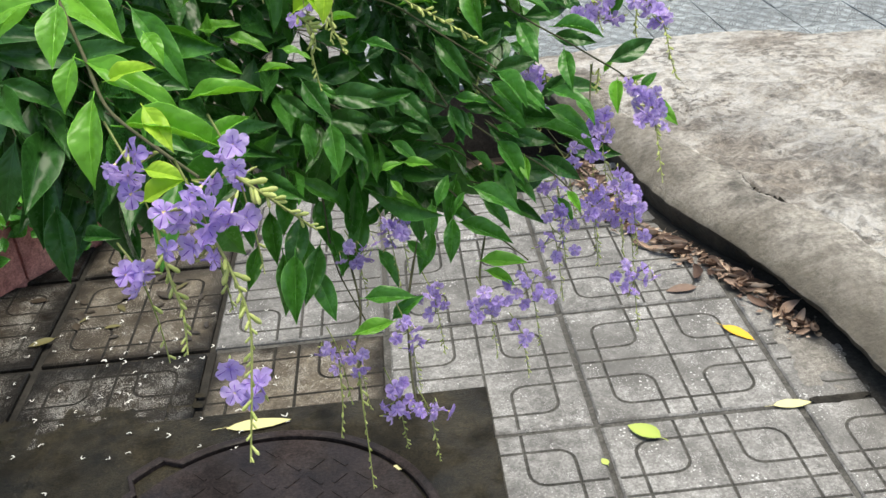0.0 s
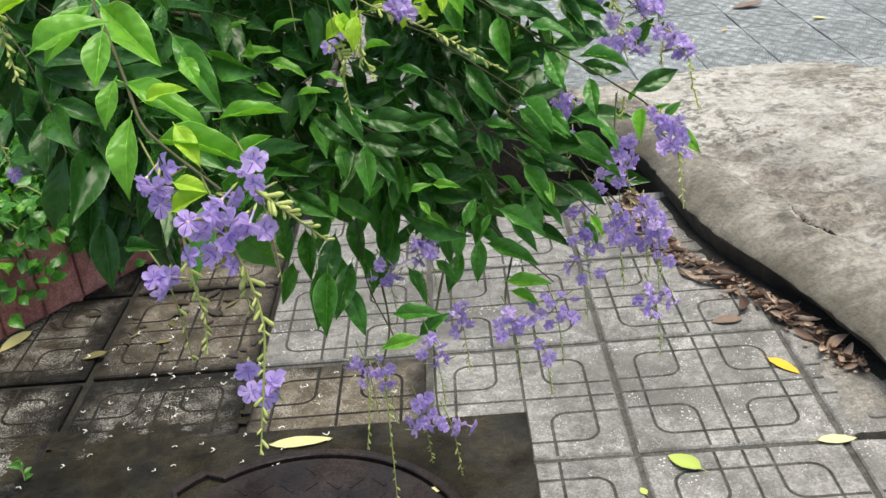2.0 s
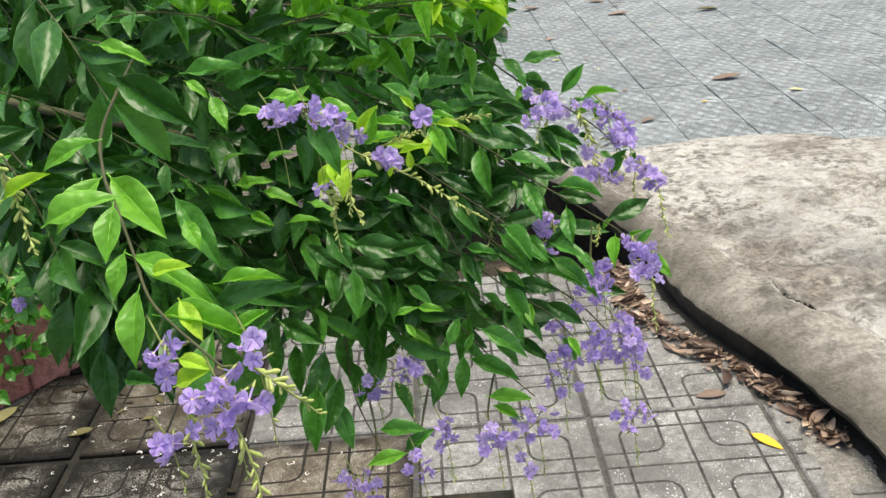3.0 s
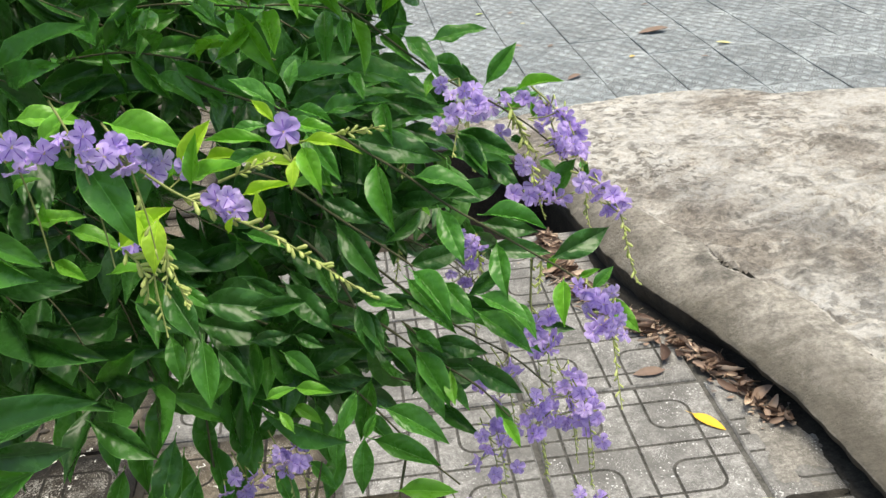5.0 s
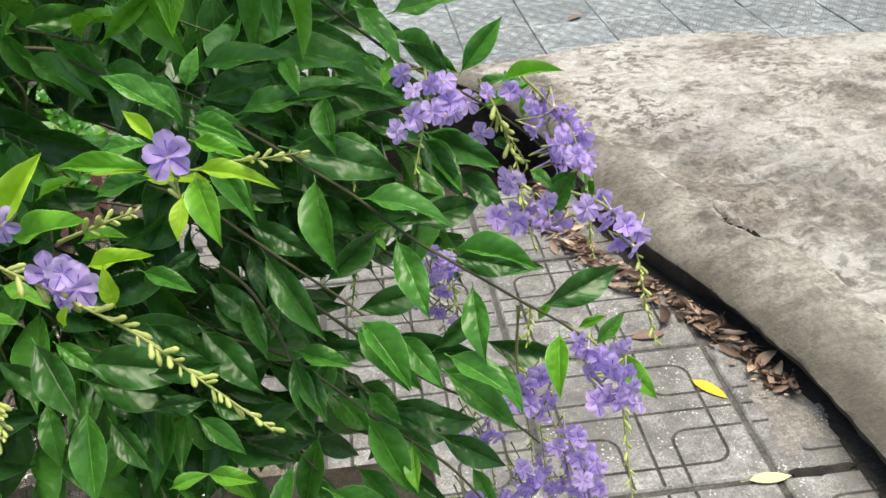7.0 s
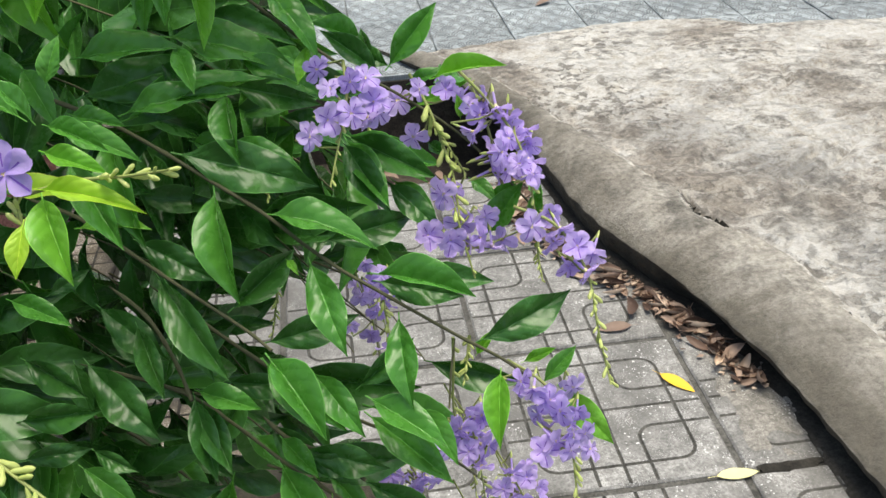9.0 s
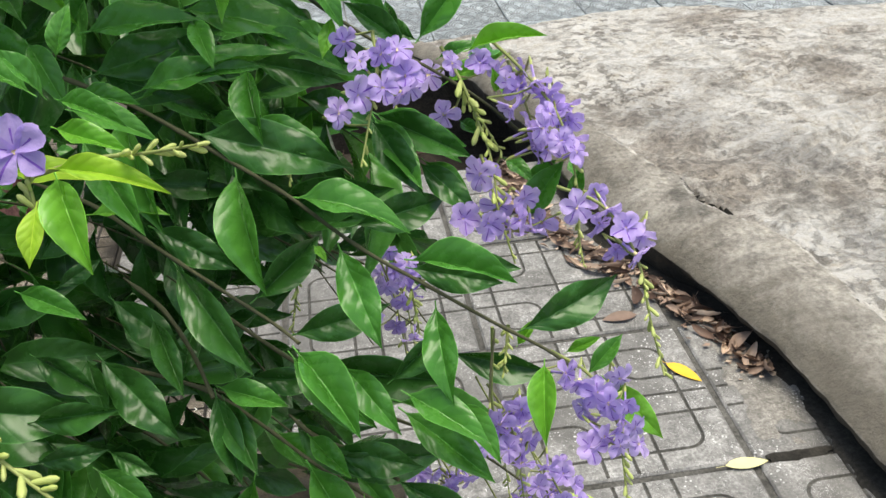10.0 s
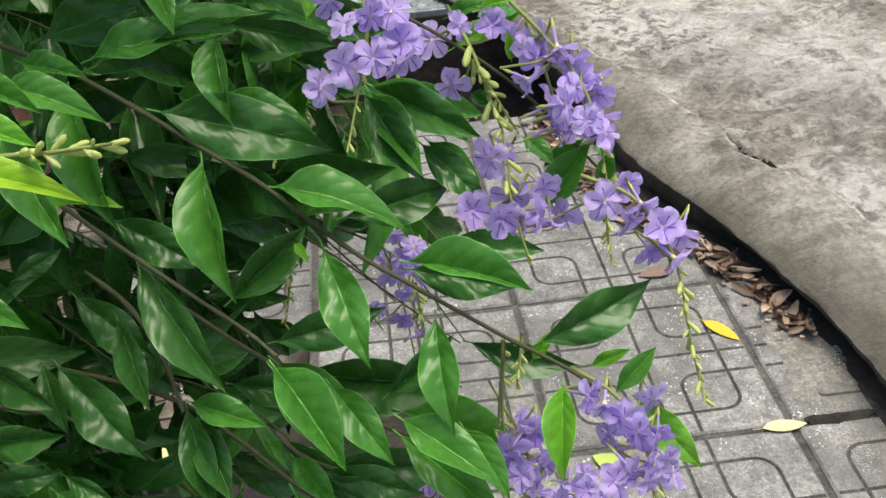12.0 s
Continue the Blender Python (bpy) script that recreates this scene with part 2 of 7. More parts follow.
def leaf_material(name, deep, pale, rough, glow, gloss=0.34):
    """A glossy blade: pale midrib and rim, faint side veins, soft puckers."""
    def build(nt, b):
        geo = nt.nodes.new("ShaderNodeNewGeometry")
        info = nt.nodes.new("ShaderNodeObjectInfo").outputs["Random"]
        isle = geo.outputs["Random Per Island"]
        c = mix(nt, info, deep, pale)
        c = mix(nt, 0.5, c, mix(nt, isle, deep, pale))
        spots = noise_tex(nt, geo.outputs["Position"], 150.0, 3.0)
        c = mix(nt, 0.3, c, ramp(nt, spots, [(0.35, (0.3, 0.3, 0.3)), (0.7, (0.75, 0.75, 0.75))]), "OVERLAY")
        sep = nt.nodes.new("ShaderNodeSeparateXYZ")
        nt.links.new(nt.nodes.new("ShaderNodeUVMap").outputs[0], sep.inputs[0])

        def calc(op, a, other, third=None):
            n = nt.nodes.new("ShaderNodeMath")
            n.operation = op
            for k, v in enumerate((a, other, third)):
                if v is None:
                    continue
                if isinstance(v, (int, float)):
                    n.inputs[k].default_value = v
                else:
                    nt.links.new(v, n.inputs[k])
            return n.outputs[0]
        side = calc("ABSOLUTE", calc("SUBTRACT", sep.outputs["X"], 0.5), None)
        line = ramp(nt, side, [(0.0, (0.5, 0.5, 0.5)), (0.008, (0.3, 0.3, 0.3)), (0.017, (0, 0, 0)), (0.476, (0, 0, 0)), (0.490, (0.7, 0.7, 0.7))])
        c = mix(nt, line, c, tuple(min(1, v * 1.9 + 0.03) for v in pale))
        veins = calc("ABSOLUTE", calc("SINE", calc("MULTIPLY", calc("MULTIPLY_ADD", side, -0.55, sep.outputs["Y"]), 20.0), None), None)
        height = calc("MULTIPLY_ADD", veins, 0.055, calc("MULTIPLY", noise_tex(nt, geo.outputs["Position"], 85.0, 1.2, 0.4), 1.0))
        nt.links.new(c, b.inputs["Base Color"])
        nt.links.new(ramp(nt, spots, [(0.3, (rough * 0.8,) * 3), (0.7, (rough * 1.15,) * 3)]), b.inputs["Roughness"])
        b.inputs["Specular IOR Level"].default_value = gloss
        bump(nt, b, height, 0.55, 0.0030)
        t = nt.nodes.new("ShaderNodeBsdfTranslucent")
        nt.links.new(mix(nt, 1.0, c, (1.3, 1.4, 0.5), "MULTIPLY"), t.inputs["Color"])
        m = nt.nodes.new("ShaderNodeMixShader")
        m.inputs[0].default_value = glow
        nt.links.new(b.outputs[0], m.inputs[1])
        nt.links.new(t.outputs[0], m.inputs[2])
        nt.links.new(m.outputs[0], nt.nodes["Material Output"].inputs["Surface"])
    return material(name, build)


# tone d paints mature leaves and also the shade inside the shrub
LEAF = {
    "d": leaf_material("mature and shaded leaf", (0.023, 0.092, 0.016), (0.050, 0.160, 0.027), 0.27, 0.10, 0.36),
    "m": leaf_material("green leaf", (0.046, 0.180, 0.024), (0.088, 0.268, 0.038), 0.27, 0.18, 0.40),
    "l": leaf_material("light leaf", (0.120, 0.355, 0.034), (0.19, 0.45, 0.05), 0.30, 0.3, 0.4),
    "y": leaf_material("young leaf", (0.30, 0.54, 0.035), (0.42, 0.64, 0.06), 0.45, 0.35),
}


def plain(name, a, b_, scale=60.0, rough=0.6, glow=0.0):
    def build(nt, b):
        geo = nt.nodes.new("ShaderNodeNewGeometry").outputs["Position"]
        info = nt.nodes.new("ShaderNodeObjectInfo").outputs["Random"]
        c = mix(nt, noise_tex(nt, geo, scale, 4.0), a, b_)
        c = mix(nt, 0.5, c, mix(nt, info, a, b_))
        nt.links.new(c, b.inputs["Base Color"])
        b.inputs["Roughness"].default_value = rough
        bump(nt, b, noise_tex(nt, geo, scale * 4, 3.0), 0.4, 0.0008)
        if glow:
            t = nt.nodes.new("ShaderNodeBsdfTranslucent")
            nt.links.new(c, t.inputs["Color"])
            m = nt.nodes.new("ShaderNodeMixShader")
            m.inputs[0].default_value = glow
            nt.links.new(b.outputs[0], m.inputs[1])
            nt.links.new(t.outputs[0], m.inputs[2])
            nt.links.new(m.outputs[0], nt.nodes["Material Output"].inputs["Surface"])
    return material(name, build)


BARK = plain("bark", (0.048, 0.050, 0.021), (0.115, 0.114, 0.055), 90.0, 0.85)
TWIG = plain("green twig", (0.20, 0.24, 0.06), (0.34, 0.38, 0.12), 120.0, 0.6)
PETAL = plain("violet petal", (0.47, 0.32, 0.82), (0.76, 0.61, 0.97), 300.0, 0.6, 0.42)
PETAL_EDGE = plain("dark violet line", (0.19, 0.07, 0.50), (0.27, 0.12, 0.60), 300.0, 0.6, 0.2)
THROAT = plain("pale throat", (0.74, 0.60, 0.22), (0.84, 0.74, 0.45), 200.0, 0.6)
BUD = plain("yellow-green bud", (0.46, 0.56, 0.13), (0.74, 0.78, 0.32), 200.0, 0.5, 0.3)
DRY = plain("dry leaf", (0.085, 0.050, 0.035), (0.42, 0.295, 0.22), 35.0, 0.65)
DRY_DARK = plain("dark dry leaf", (0.035, 0.018, 0.012), (0.15, 0.085, 0.055), 30.0, 0.6)
DRY_PALE = plain("bleached dry leaf", (0.30, 0.195, 0.13), (0.68, 0.54, 0.42), 35.0, 0.65)
MORTAR = stone_like("old mortar", (0.165, 0.153, 0.137), (0.315, 0.296, 0.268), spots=(0.66, 0.64, 0.60), scale=12.0, chip=140.0)
YELLOW = plain("yellow leaf", (0.72, 0.42, 0.02), (0.8, 0.52, 0.05), 60.0, 0.6)
CREAM = plain("pale leaf", (0.62, 0.55, 0.22), (0.72, 0.68, 0.36), 60.0, 0.6)
LIME = plain("lime leaf", (0.36, 0.46, 0.08), (0.48, 0.55, 0.14), 60.0, 0.6)
WET = plain("wet leaf scrap", (0.02, 0.015, 0.01), (0.05, 0.036, 0.022), 60.0, 0.5)
DULL = plain("faded leaf scrap", (0.06, 0.052, 0.018), (0.17, 0.15, 0.045), 60.0, 0.6)
WHITE = plain("fallen petal", (0.6, 0.58, 0.52), (0.75, 0.74, 0.7), 60.0, 0.6)


# ---- mesh helpers ----
def mesh_of(name, verts, faces, mats, index=None, smooth=True, uv=None):
    me = bpy.data.meshes.new(name)
    me.from_pydata([tuple(v) for v in verts], [], faces)
    for m in mats:
        me.materials.append(m)
    if index is not None:
        me.polygons.foreach_set("material_index", index)
    me.polygons.foreach_set("use_smooth", [smooth] * len(me.polygons))
    if uv:
        layer = me.uv_layers.new(name="UVMap")
        corner = np.empty(len(me.loops), dtype=np.int32)
        me.loops.foreach_get("vertex_index", corner)
        layer.data.foreach_set("uv", np.asarray(uv, dtype=np.float32)[corner].ravel())
    me.update()
    return me


def thing(name, label, category, group="", kind="", data=None):
    return tagged(new(name, data), label, category, group, kind)


def child(name, me, parent, m=None, label=""):
    ob = new(name, me)
    ob.parent = parent
    if m is not None:
        ob.matrix_basis = m
    return tagged(ob, label)


def tube(points, radii, sides=6):
    """Vertices and faces of a tapered round stick along points."""
    pts = [Vector(p) for p in points]
    verts, faces = [], []
    for i, p in enumerate(pts):
        d = (pts[min(i + 1, len(pts) - 1)] - pts[max(i - 1, 0)]).normalized()
        u = d.cross(Vector((0.3, 0.2, 1))).normalized()
        w = d.cross(u)
        for k in range(sides):
            a = 2 * math.pi * k / sides
            verts.append(p + (u * math.cos(a) + w * math.sin(a)) * radii[i])
    for i in range(len(pts) - 1):
        for k in range(sides):
            n = (k + 1) % sides
            faces.append((i * sides + k, i * sides + n, (i + 1) * sides + n, (i + 1) * sides + k))
    faces.append(tuple(range(sides)))
    faces.append(tuple(range(len(verts) - 1, len(verts) - sides - 1, -1)))
    return verts, faces


def smooth_line(points, steps=6):
    """A rounded line through points."""
    p = [Vector(q) for q in points]
    if len(p) < 3:
        return [p[0].lerp(p[-1], i / steps) for i in range(steps + 1)]
    p = [2 * p[0] - p[1]] + p + [2 * p[-1] - p[-2]]
    out = []
    for i in range(1, len(p) - 2):
        for s in range(steps):
            t = s / steps
            a, b, c, d = p[i - 1:i + 3]
            out.append(0.5 * (2 * b + (c - a) * t + (2 * a - 5 * b + 4 * c - d) * t * t + (3 * b - a - 3 * c + d) * t ** 3))
    return out + [p[-2]]


def box(x0, x1, y0, y1, z0, z1, bevel=0.0):
    bm = bmesh.new()
    bmesh.ops.create_cube(bm, size=1, matrix=Matrix.LocRotScale(((x0 + x1) / 2, (y0 + y1) / 2, (z0 + z1) / 2), None, (x1 - x0, y1 - y0, z1 - z0)))
    if bevel:
        bmesh.ops.bevel(bm, geom=bm.edges[:], offset=bevel, segments=2, affect="EDGES", profile=0.6)
    return bm


def from_bm(name, bm, mat, smooth=False):
    me = bpy.data.meshes.new(name)
    bm.to_mesh(me)
    bm.free()
    me.materials.append(mat)
    me.polygons.foreach_set("use_smooth", [smooth] * len(me.polygons))
    return me


# ---- ground ----
ASPHALT = stone_like("worn asphalt", (0.045, 0.045, 0.047), (0.085, 0.083, 0.08), scale=1.5, grain=120.0, depth=0.004)


def sheet(x0, x1, y0, y1, z):
    return [(x0, y0, z), (x1, y0, z), (x1, y1, z), (x0, y1, z)], [(0, 1, 2, 3)]


def holed_sheet(x0, x1, y0, y1, z, hole):
    """A level sheet with one rectangular hole."""
    a, b, c, d = hole
    xs, ys = (x0, a, b, x1), (y0, c, d, y1)
    verts = [(x, y, z) for y in ys for x in xs]
    return verts, [(j * 4 + i, j * 4 + i + 1, j * 4 + i + 5, j * 4 + i + 4) for j in range(3) for i in range(3) if (i, j) != (1, 1)]


HOLLOW = (-0.79, 0.36, 0.81, 1.59)
thing("ground", "worn grey asphalt ground round the pavement", "ground", kind="structure", data=mesh_of("ground", *holed_sheet(-300, 300, -300, 300, -0.03, HOLLOW), [ASPHALT]))
thing("bedding", "dark damp earth in the joints under the tiles", "ground", kind="structure", data=mesh_of("bedding", *holed_sheet(-3.2, 4.8, -3.2, 7.6, -0.012, HOLLOW), [JOINT]))


def shade_pit_mesh(x0, x1, y0, y1, top, floor):
    """A shallow open pit: four walls and an uneven earth floor."""
    n = 24
    verts = [(x0 + (x1 - x0) * i / n, y0 + (y1 - y0) * j / n, floor + 0.03 * noise.noise((i * 0.5, j * 0.4, 2)) if 0 < i < n and 0 < j < n else floor) for j in range(n + 1) for i in range(n + 1)]
    faces = [(j * (n + 1) + i, j * (n + 1) + i + 1, (j + 1) * (n + 1) + i + 1, (j + 1) * (n + 1) + i) for j in range(n) for i in range(n)]
    b = len(verts)
    verts += [(x, y, z) for z in (floor, top) for x, y in ((x0, y0), (x1, y0), (x1, y1), (x0, y1))]
    faces += [(b + k, b + (k + 1) % 4, b + 4 + (k + 1) % 4, b + 4 + k) for k in range(4)]
    return mesh_of("drain_pit", verts, faces, [SOIL])


# this pit is added; its depth deepens the shade beside the ramp
thing("drain_pit", "dark earth pit added to deepen the shade beside the ramp", "drain", kind="structure", data=shade_pit_mesh(*HOLLOW, -0.012, -0.30))


def grooved_tile(name, side, lines, half, depth, top, groove, thick=0.04, lip=0.004):
    """A square slab whose face has grooves cut along lines (lists of points, slab-centred)."""
    from mathutils import geometry
    h = side / 2
    pts, edges = [], []

    def run(line):
        n = len(pts)
        pts.extend(Vector(q) for q in line)
        edges.extend((n + i, n + i + 1) for i in range(len(line) - 1))

    inside = h - lip
    run([(-inside, -inside), (inside, -inside), (inside, inside), (-inside, inside), (-inside, -inside)])
    centre = []
    for line in lines:
        q = [Vector(v) for v in line]
        centre.append(q)
        for off in (-half, 0, half):
            side_line = []
            for i, v in enumerate(q):
                d = (q[min(i + 1, len(q) - 1)] - q[max(i - 1, 0)]).normalized()
                w = v + Vector((-d.y, d.x)) * off
                side_line.append((max(-inside, min(inside, w.x)), max(-inside, min(inside, w.y))))
            run(side_line)
    v2, _, f2, *_ = geometry.delaunay_2d_cdt(pts, edges, [], 1, 1e-5)

    def height(p):
        best = 1.0
        for q in centre:
            for a, b in zip(q, q[1:]):
                ab = b - a
                t = max(0, min(1, (p - a).dot(ab) / max(ab.length_squared, 1e-12)))
                best = min(best, (a + ab * t - p).length)
        return -depth * max(0.0, 1 - best / half)
    hs = [height(Vector(p)) for p in v2]
    verts = [(p[0], p[1], z) for p, z in zip(v2, hs)]
    faces = [tuple(f) for f in f2]
    index = [1 if min(hs[i] for i in f) < -depth * 0.4 else 0 for f in faces]
    n = len(verts)
    for s, z in ((inside, 0.0), (h, -lip), (h, -thick)):
        verts += [(-s, -s, z), (s, -s, z), (s, s, z), (-s, s, z)]
    for r in (0, 1):
        for k in range(4):
            a, b = n + r * 4 + k, n + r * 4 + (k + 1) % 4
            faces.append((a + 4, b + 4, b, a))
            index.append(0)
    return mesh_of(name, verts, faces, [top, groove], index, smooth=False)


def near_tile_lines(side):
    """Four linked rounded squares, one in each quarter, and a cross between them."""
    h, q = side / 2, side / 2
    lines = [[(0, -h), (0, h)], [(-h, 0), (h, 0)]]
    a, b, r = 0.25 * q, 0.72 * q, 0.17 * q
    for ix in (0, 1):
        for iy in (0, 1):
            ox, oy = -h + ix * q, -h + iy * q

            def bend(cx, cy, a0):
                return [(cx + r * math.cos(radians(a0 + 90 * i / 5)), cy + r * math.sin(radians(a0 + 90 * i / 5))) for i in range(6)]
            if ix == iy:  # rounded at lower left and upper right
                lines.append([(ox + a, oy + q)] + bend(ox + a + r, oy + a + r, 180) + [(ox + q, oy + a)])
                lines.append([(ox + b, oy)] + bend(ox + b - r, oy + b - r, 0) + [(ox, oy + b)])
            else:
                lines.append([(ox + b, oy + q)] + bend(ox + b - r, oy + a + r, 270)[::-1] + [(ox, oy + a)])
                lines.append([(ox + a, oy)] + bend(ox + a + r, oy + b - r, 90)[::-1] + [(ox + q, oy + b)])
    return lines


def fan_tile_lines(side):
    """Rows of nested arches."""
    h, w = side / 2, side / 4
    lines = []
    for row in range(5):
        for k in range(-1, 5):
            cx, cy = -h + (k + 0.5 * (row % 2)) * w, -h + row * side / 5
            for r in (0.47 * w, 0.34 * w, 0.2 * w):
                arc = [(cx + r * math.cos(radians(a)), cy + r * math.sin(radians(a)) * 1.45) for a in range(0, 181, 30)]
                arc = [p for p in arc if -h < p[0] < h and -h < p[1] < h]
                if len(arc) > 2:
                    lines.append(arc)
    return lines


PAVE = thing("pavement", "grey terrazzo pavement tiles with grooved rounded squares, damp and littered", "pavement", kind="structure")
S = 0.4
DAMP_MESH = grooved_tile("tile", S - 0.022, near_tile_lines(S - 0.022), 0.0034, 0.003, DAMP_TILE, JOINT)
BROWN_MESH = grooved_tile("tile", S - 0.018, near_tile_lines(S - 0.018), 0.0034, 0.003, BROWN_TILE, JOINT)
TILE_MESH = grooved_tile("tile", S - 0.012, near_tile_lines(S - 0.012), 0.0034, 0.003, TILE, GROOVE)
# edge of the ramp, from near to far
EDGE = [(0.60, -1.2), (0.575, -0.75), (0.562, -0.5), (0.557, -0.35), (0.552, -0.25), (0.540, -0.15), (0.520, -0.05), (0.494, 0.06), (0.463, 0.16), (0.428, 0.26), (0.388, 0.36), (0.362, 0.5), (0.345, 0.72), (0.328, 0.9), (0.283, 1.1), (0.243, 1.3), (0.185, 1.44), (0.05, 1.70), (-0.1, 2.05)]


def edge_x(y):
    for (xa, ya), (xb, yb) in zip(EDGE, EDGE[1:]):
        if y <= yb:
            return xa + (xb - xa) * (y - ya) / (yb - ya)
    return EDGE[-1][0]


rnd = random.Random(3)
for i in range(-8, 12):
    for j in range(-8, 19):
        x, y = i * S, j * S
        on_ramp = x + 0.02 > edge_x(y + S) and -1.3 < y < 1.7
        in_hollow = i in (-2, -1, 0) and j in (2, 3)
        on_apron = i in (-4, -5) and j in (-3, -2)
        if on_ramp or on_apron or in_hollow or (y > 1.3 and x > -0.35) or (y > -1.3 and x > 0.7):
            continue
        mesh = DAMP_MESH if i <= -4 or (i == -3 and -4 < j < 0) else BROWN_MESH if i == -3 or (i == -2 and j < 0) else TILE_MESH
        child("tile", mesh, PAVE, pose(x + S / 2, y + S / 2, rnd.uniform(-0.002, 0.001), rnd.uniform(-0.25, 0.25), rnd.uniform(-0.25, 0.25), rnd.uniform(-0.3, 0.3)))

# grey sand washed into the drier joints
child("joint_sand", mesh_of("joint_sand", *sheet(-0.79, 0.75, -1.2, 0.8, -0.0065), [GROOVE]), PAVE)

FAR = thing("far_pavement", "blue-grey pavement tiles with pressed arches beyond the ramp", "pavement", kind="structure")
F = 0.3
FAN_MESH = grooved_tile("fan_tile", F - 0.003, fan_tile_lines(F - 0.003), 0.003, 0.002, FAN_TILE, FAN_GROOVE, lip=0.0015)
child("grout", mesh_of("grout", *sheet(-0.3, 3.95, 1.6, 7.6, -0.001), [FAN_JOINT]), FAR)
for i in range(-3, 11):
    for j in range(0, 20):
        child("fan_tile", FAN_MESH, FAR, pose(1.05 + (i - 1.5) * F, 1.60 + (j + 0.5) * F, 0.005 + rnd.uniform(-0.002, 0.002), rnd.uniform(-0.2, 0.2), rnd.uniform(-0.2, 0.2), 0) @ Matrix.Diagonal((0.997, 1.004, 1, 1)))

# ---- concrete ramp ----
# old seams and scratches in the trowelled top
SEAMS = [[(0.570, 0.452), (0.615, 0.425), (0.658, 0.392), (0.700, 0.345)], [(0.600, 0.345), (0.640, 0.300), (0.662, 0.268)], [(0.800, 0.331), (0.955, 0.442), (1.092, 0.570)], [(0.558, 0.432), (0.66, 0.377), (0.738, 0.328), (0.874, 0.297)], [(0.908, 0.737), (1.02, 0.722), (1.107, 0.73), (1.229, 0.743)], [(0.86, 0.44), (0.95, 0.52), (1.08, 0.60), (1.2, 0.63)], [(1.0, 0.9), (1.12, 1.02), (1.16, 1.15)], [(0.72, 0.86), (0.84, 0.95), (0.97, 0.99)]]


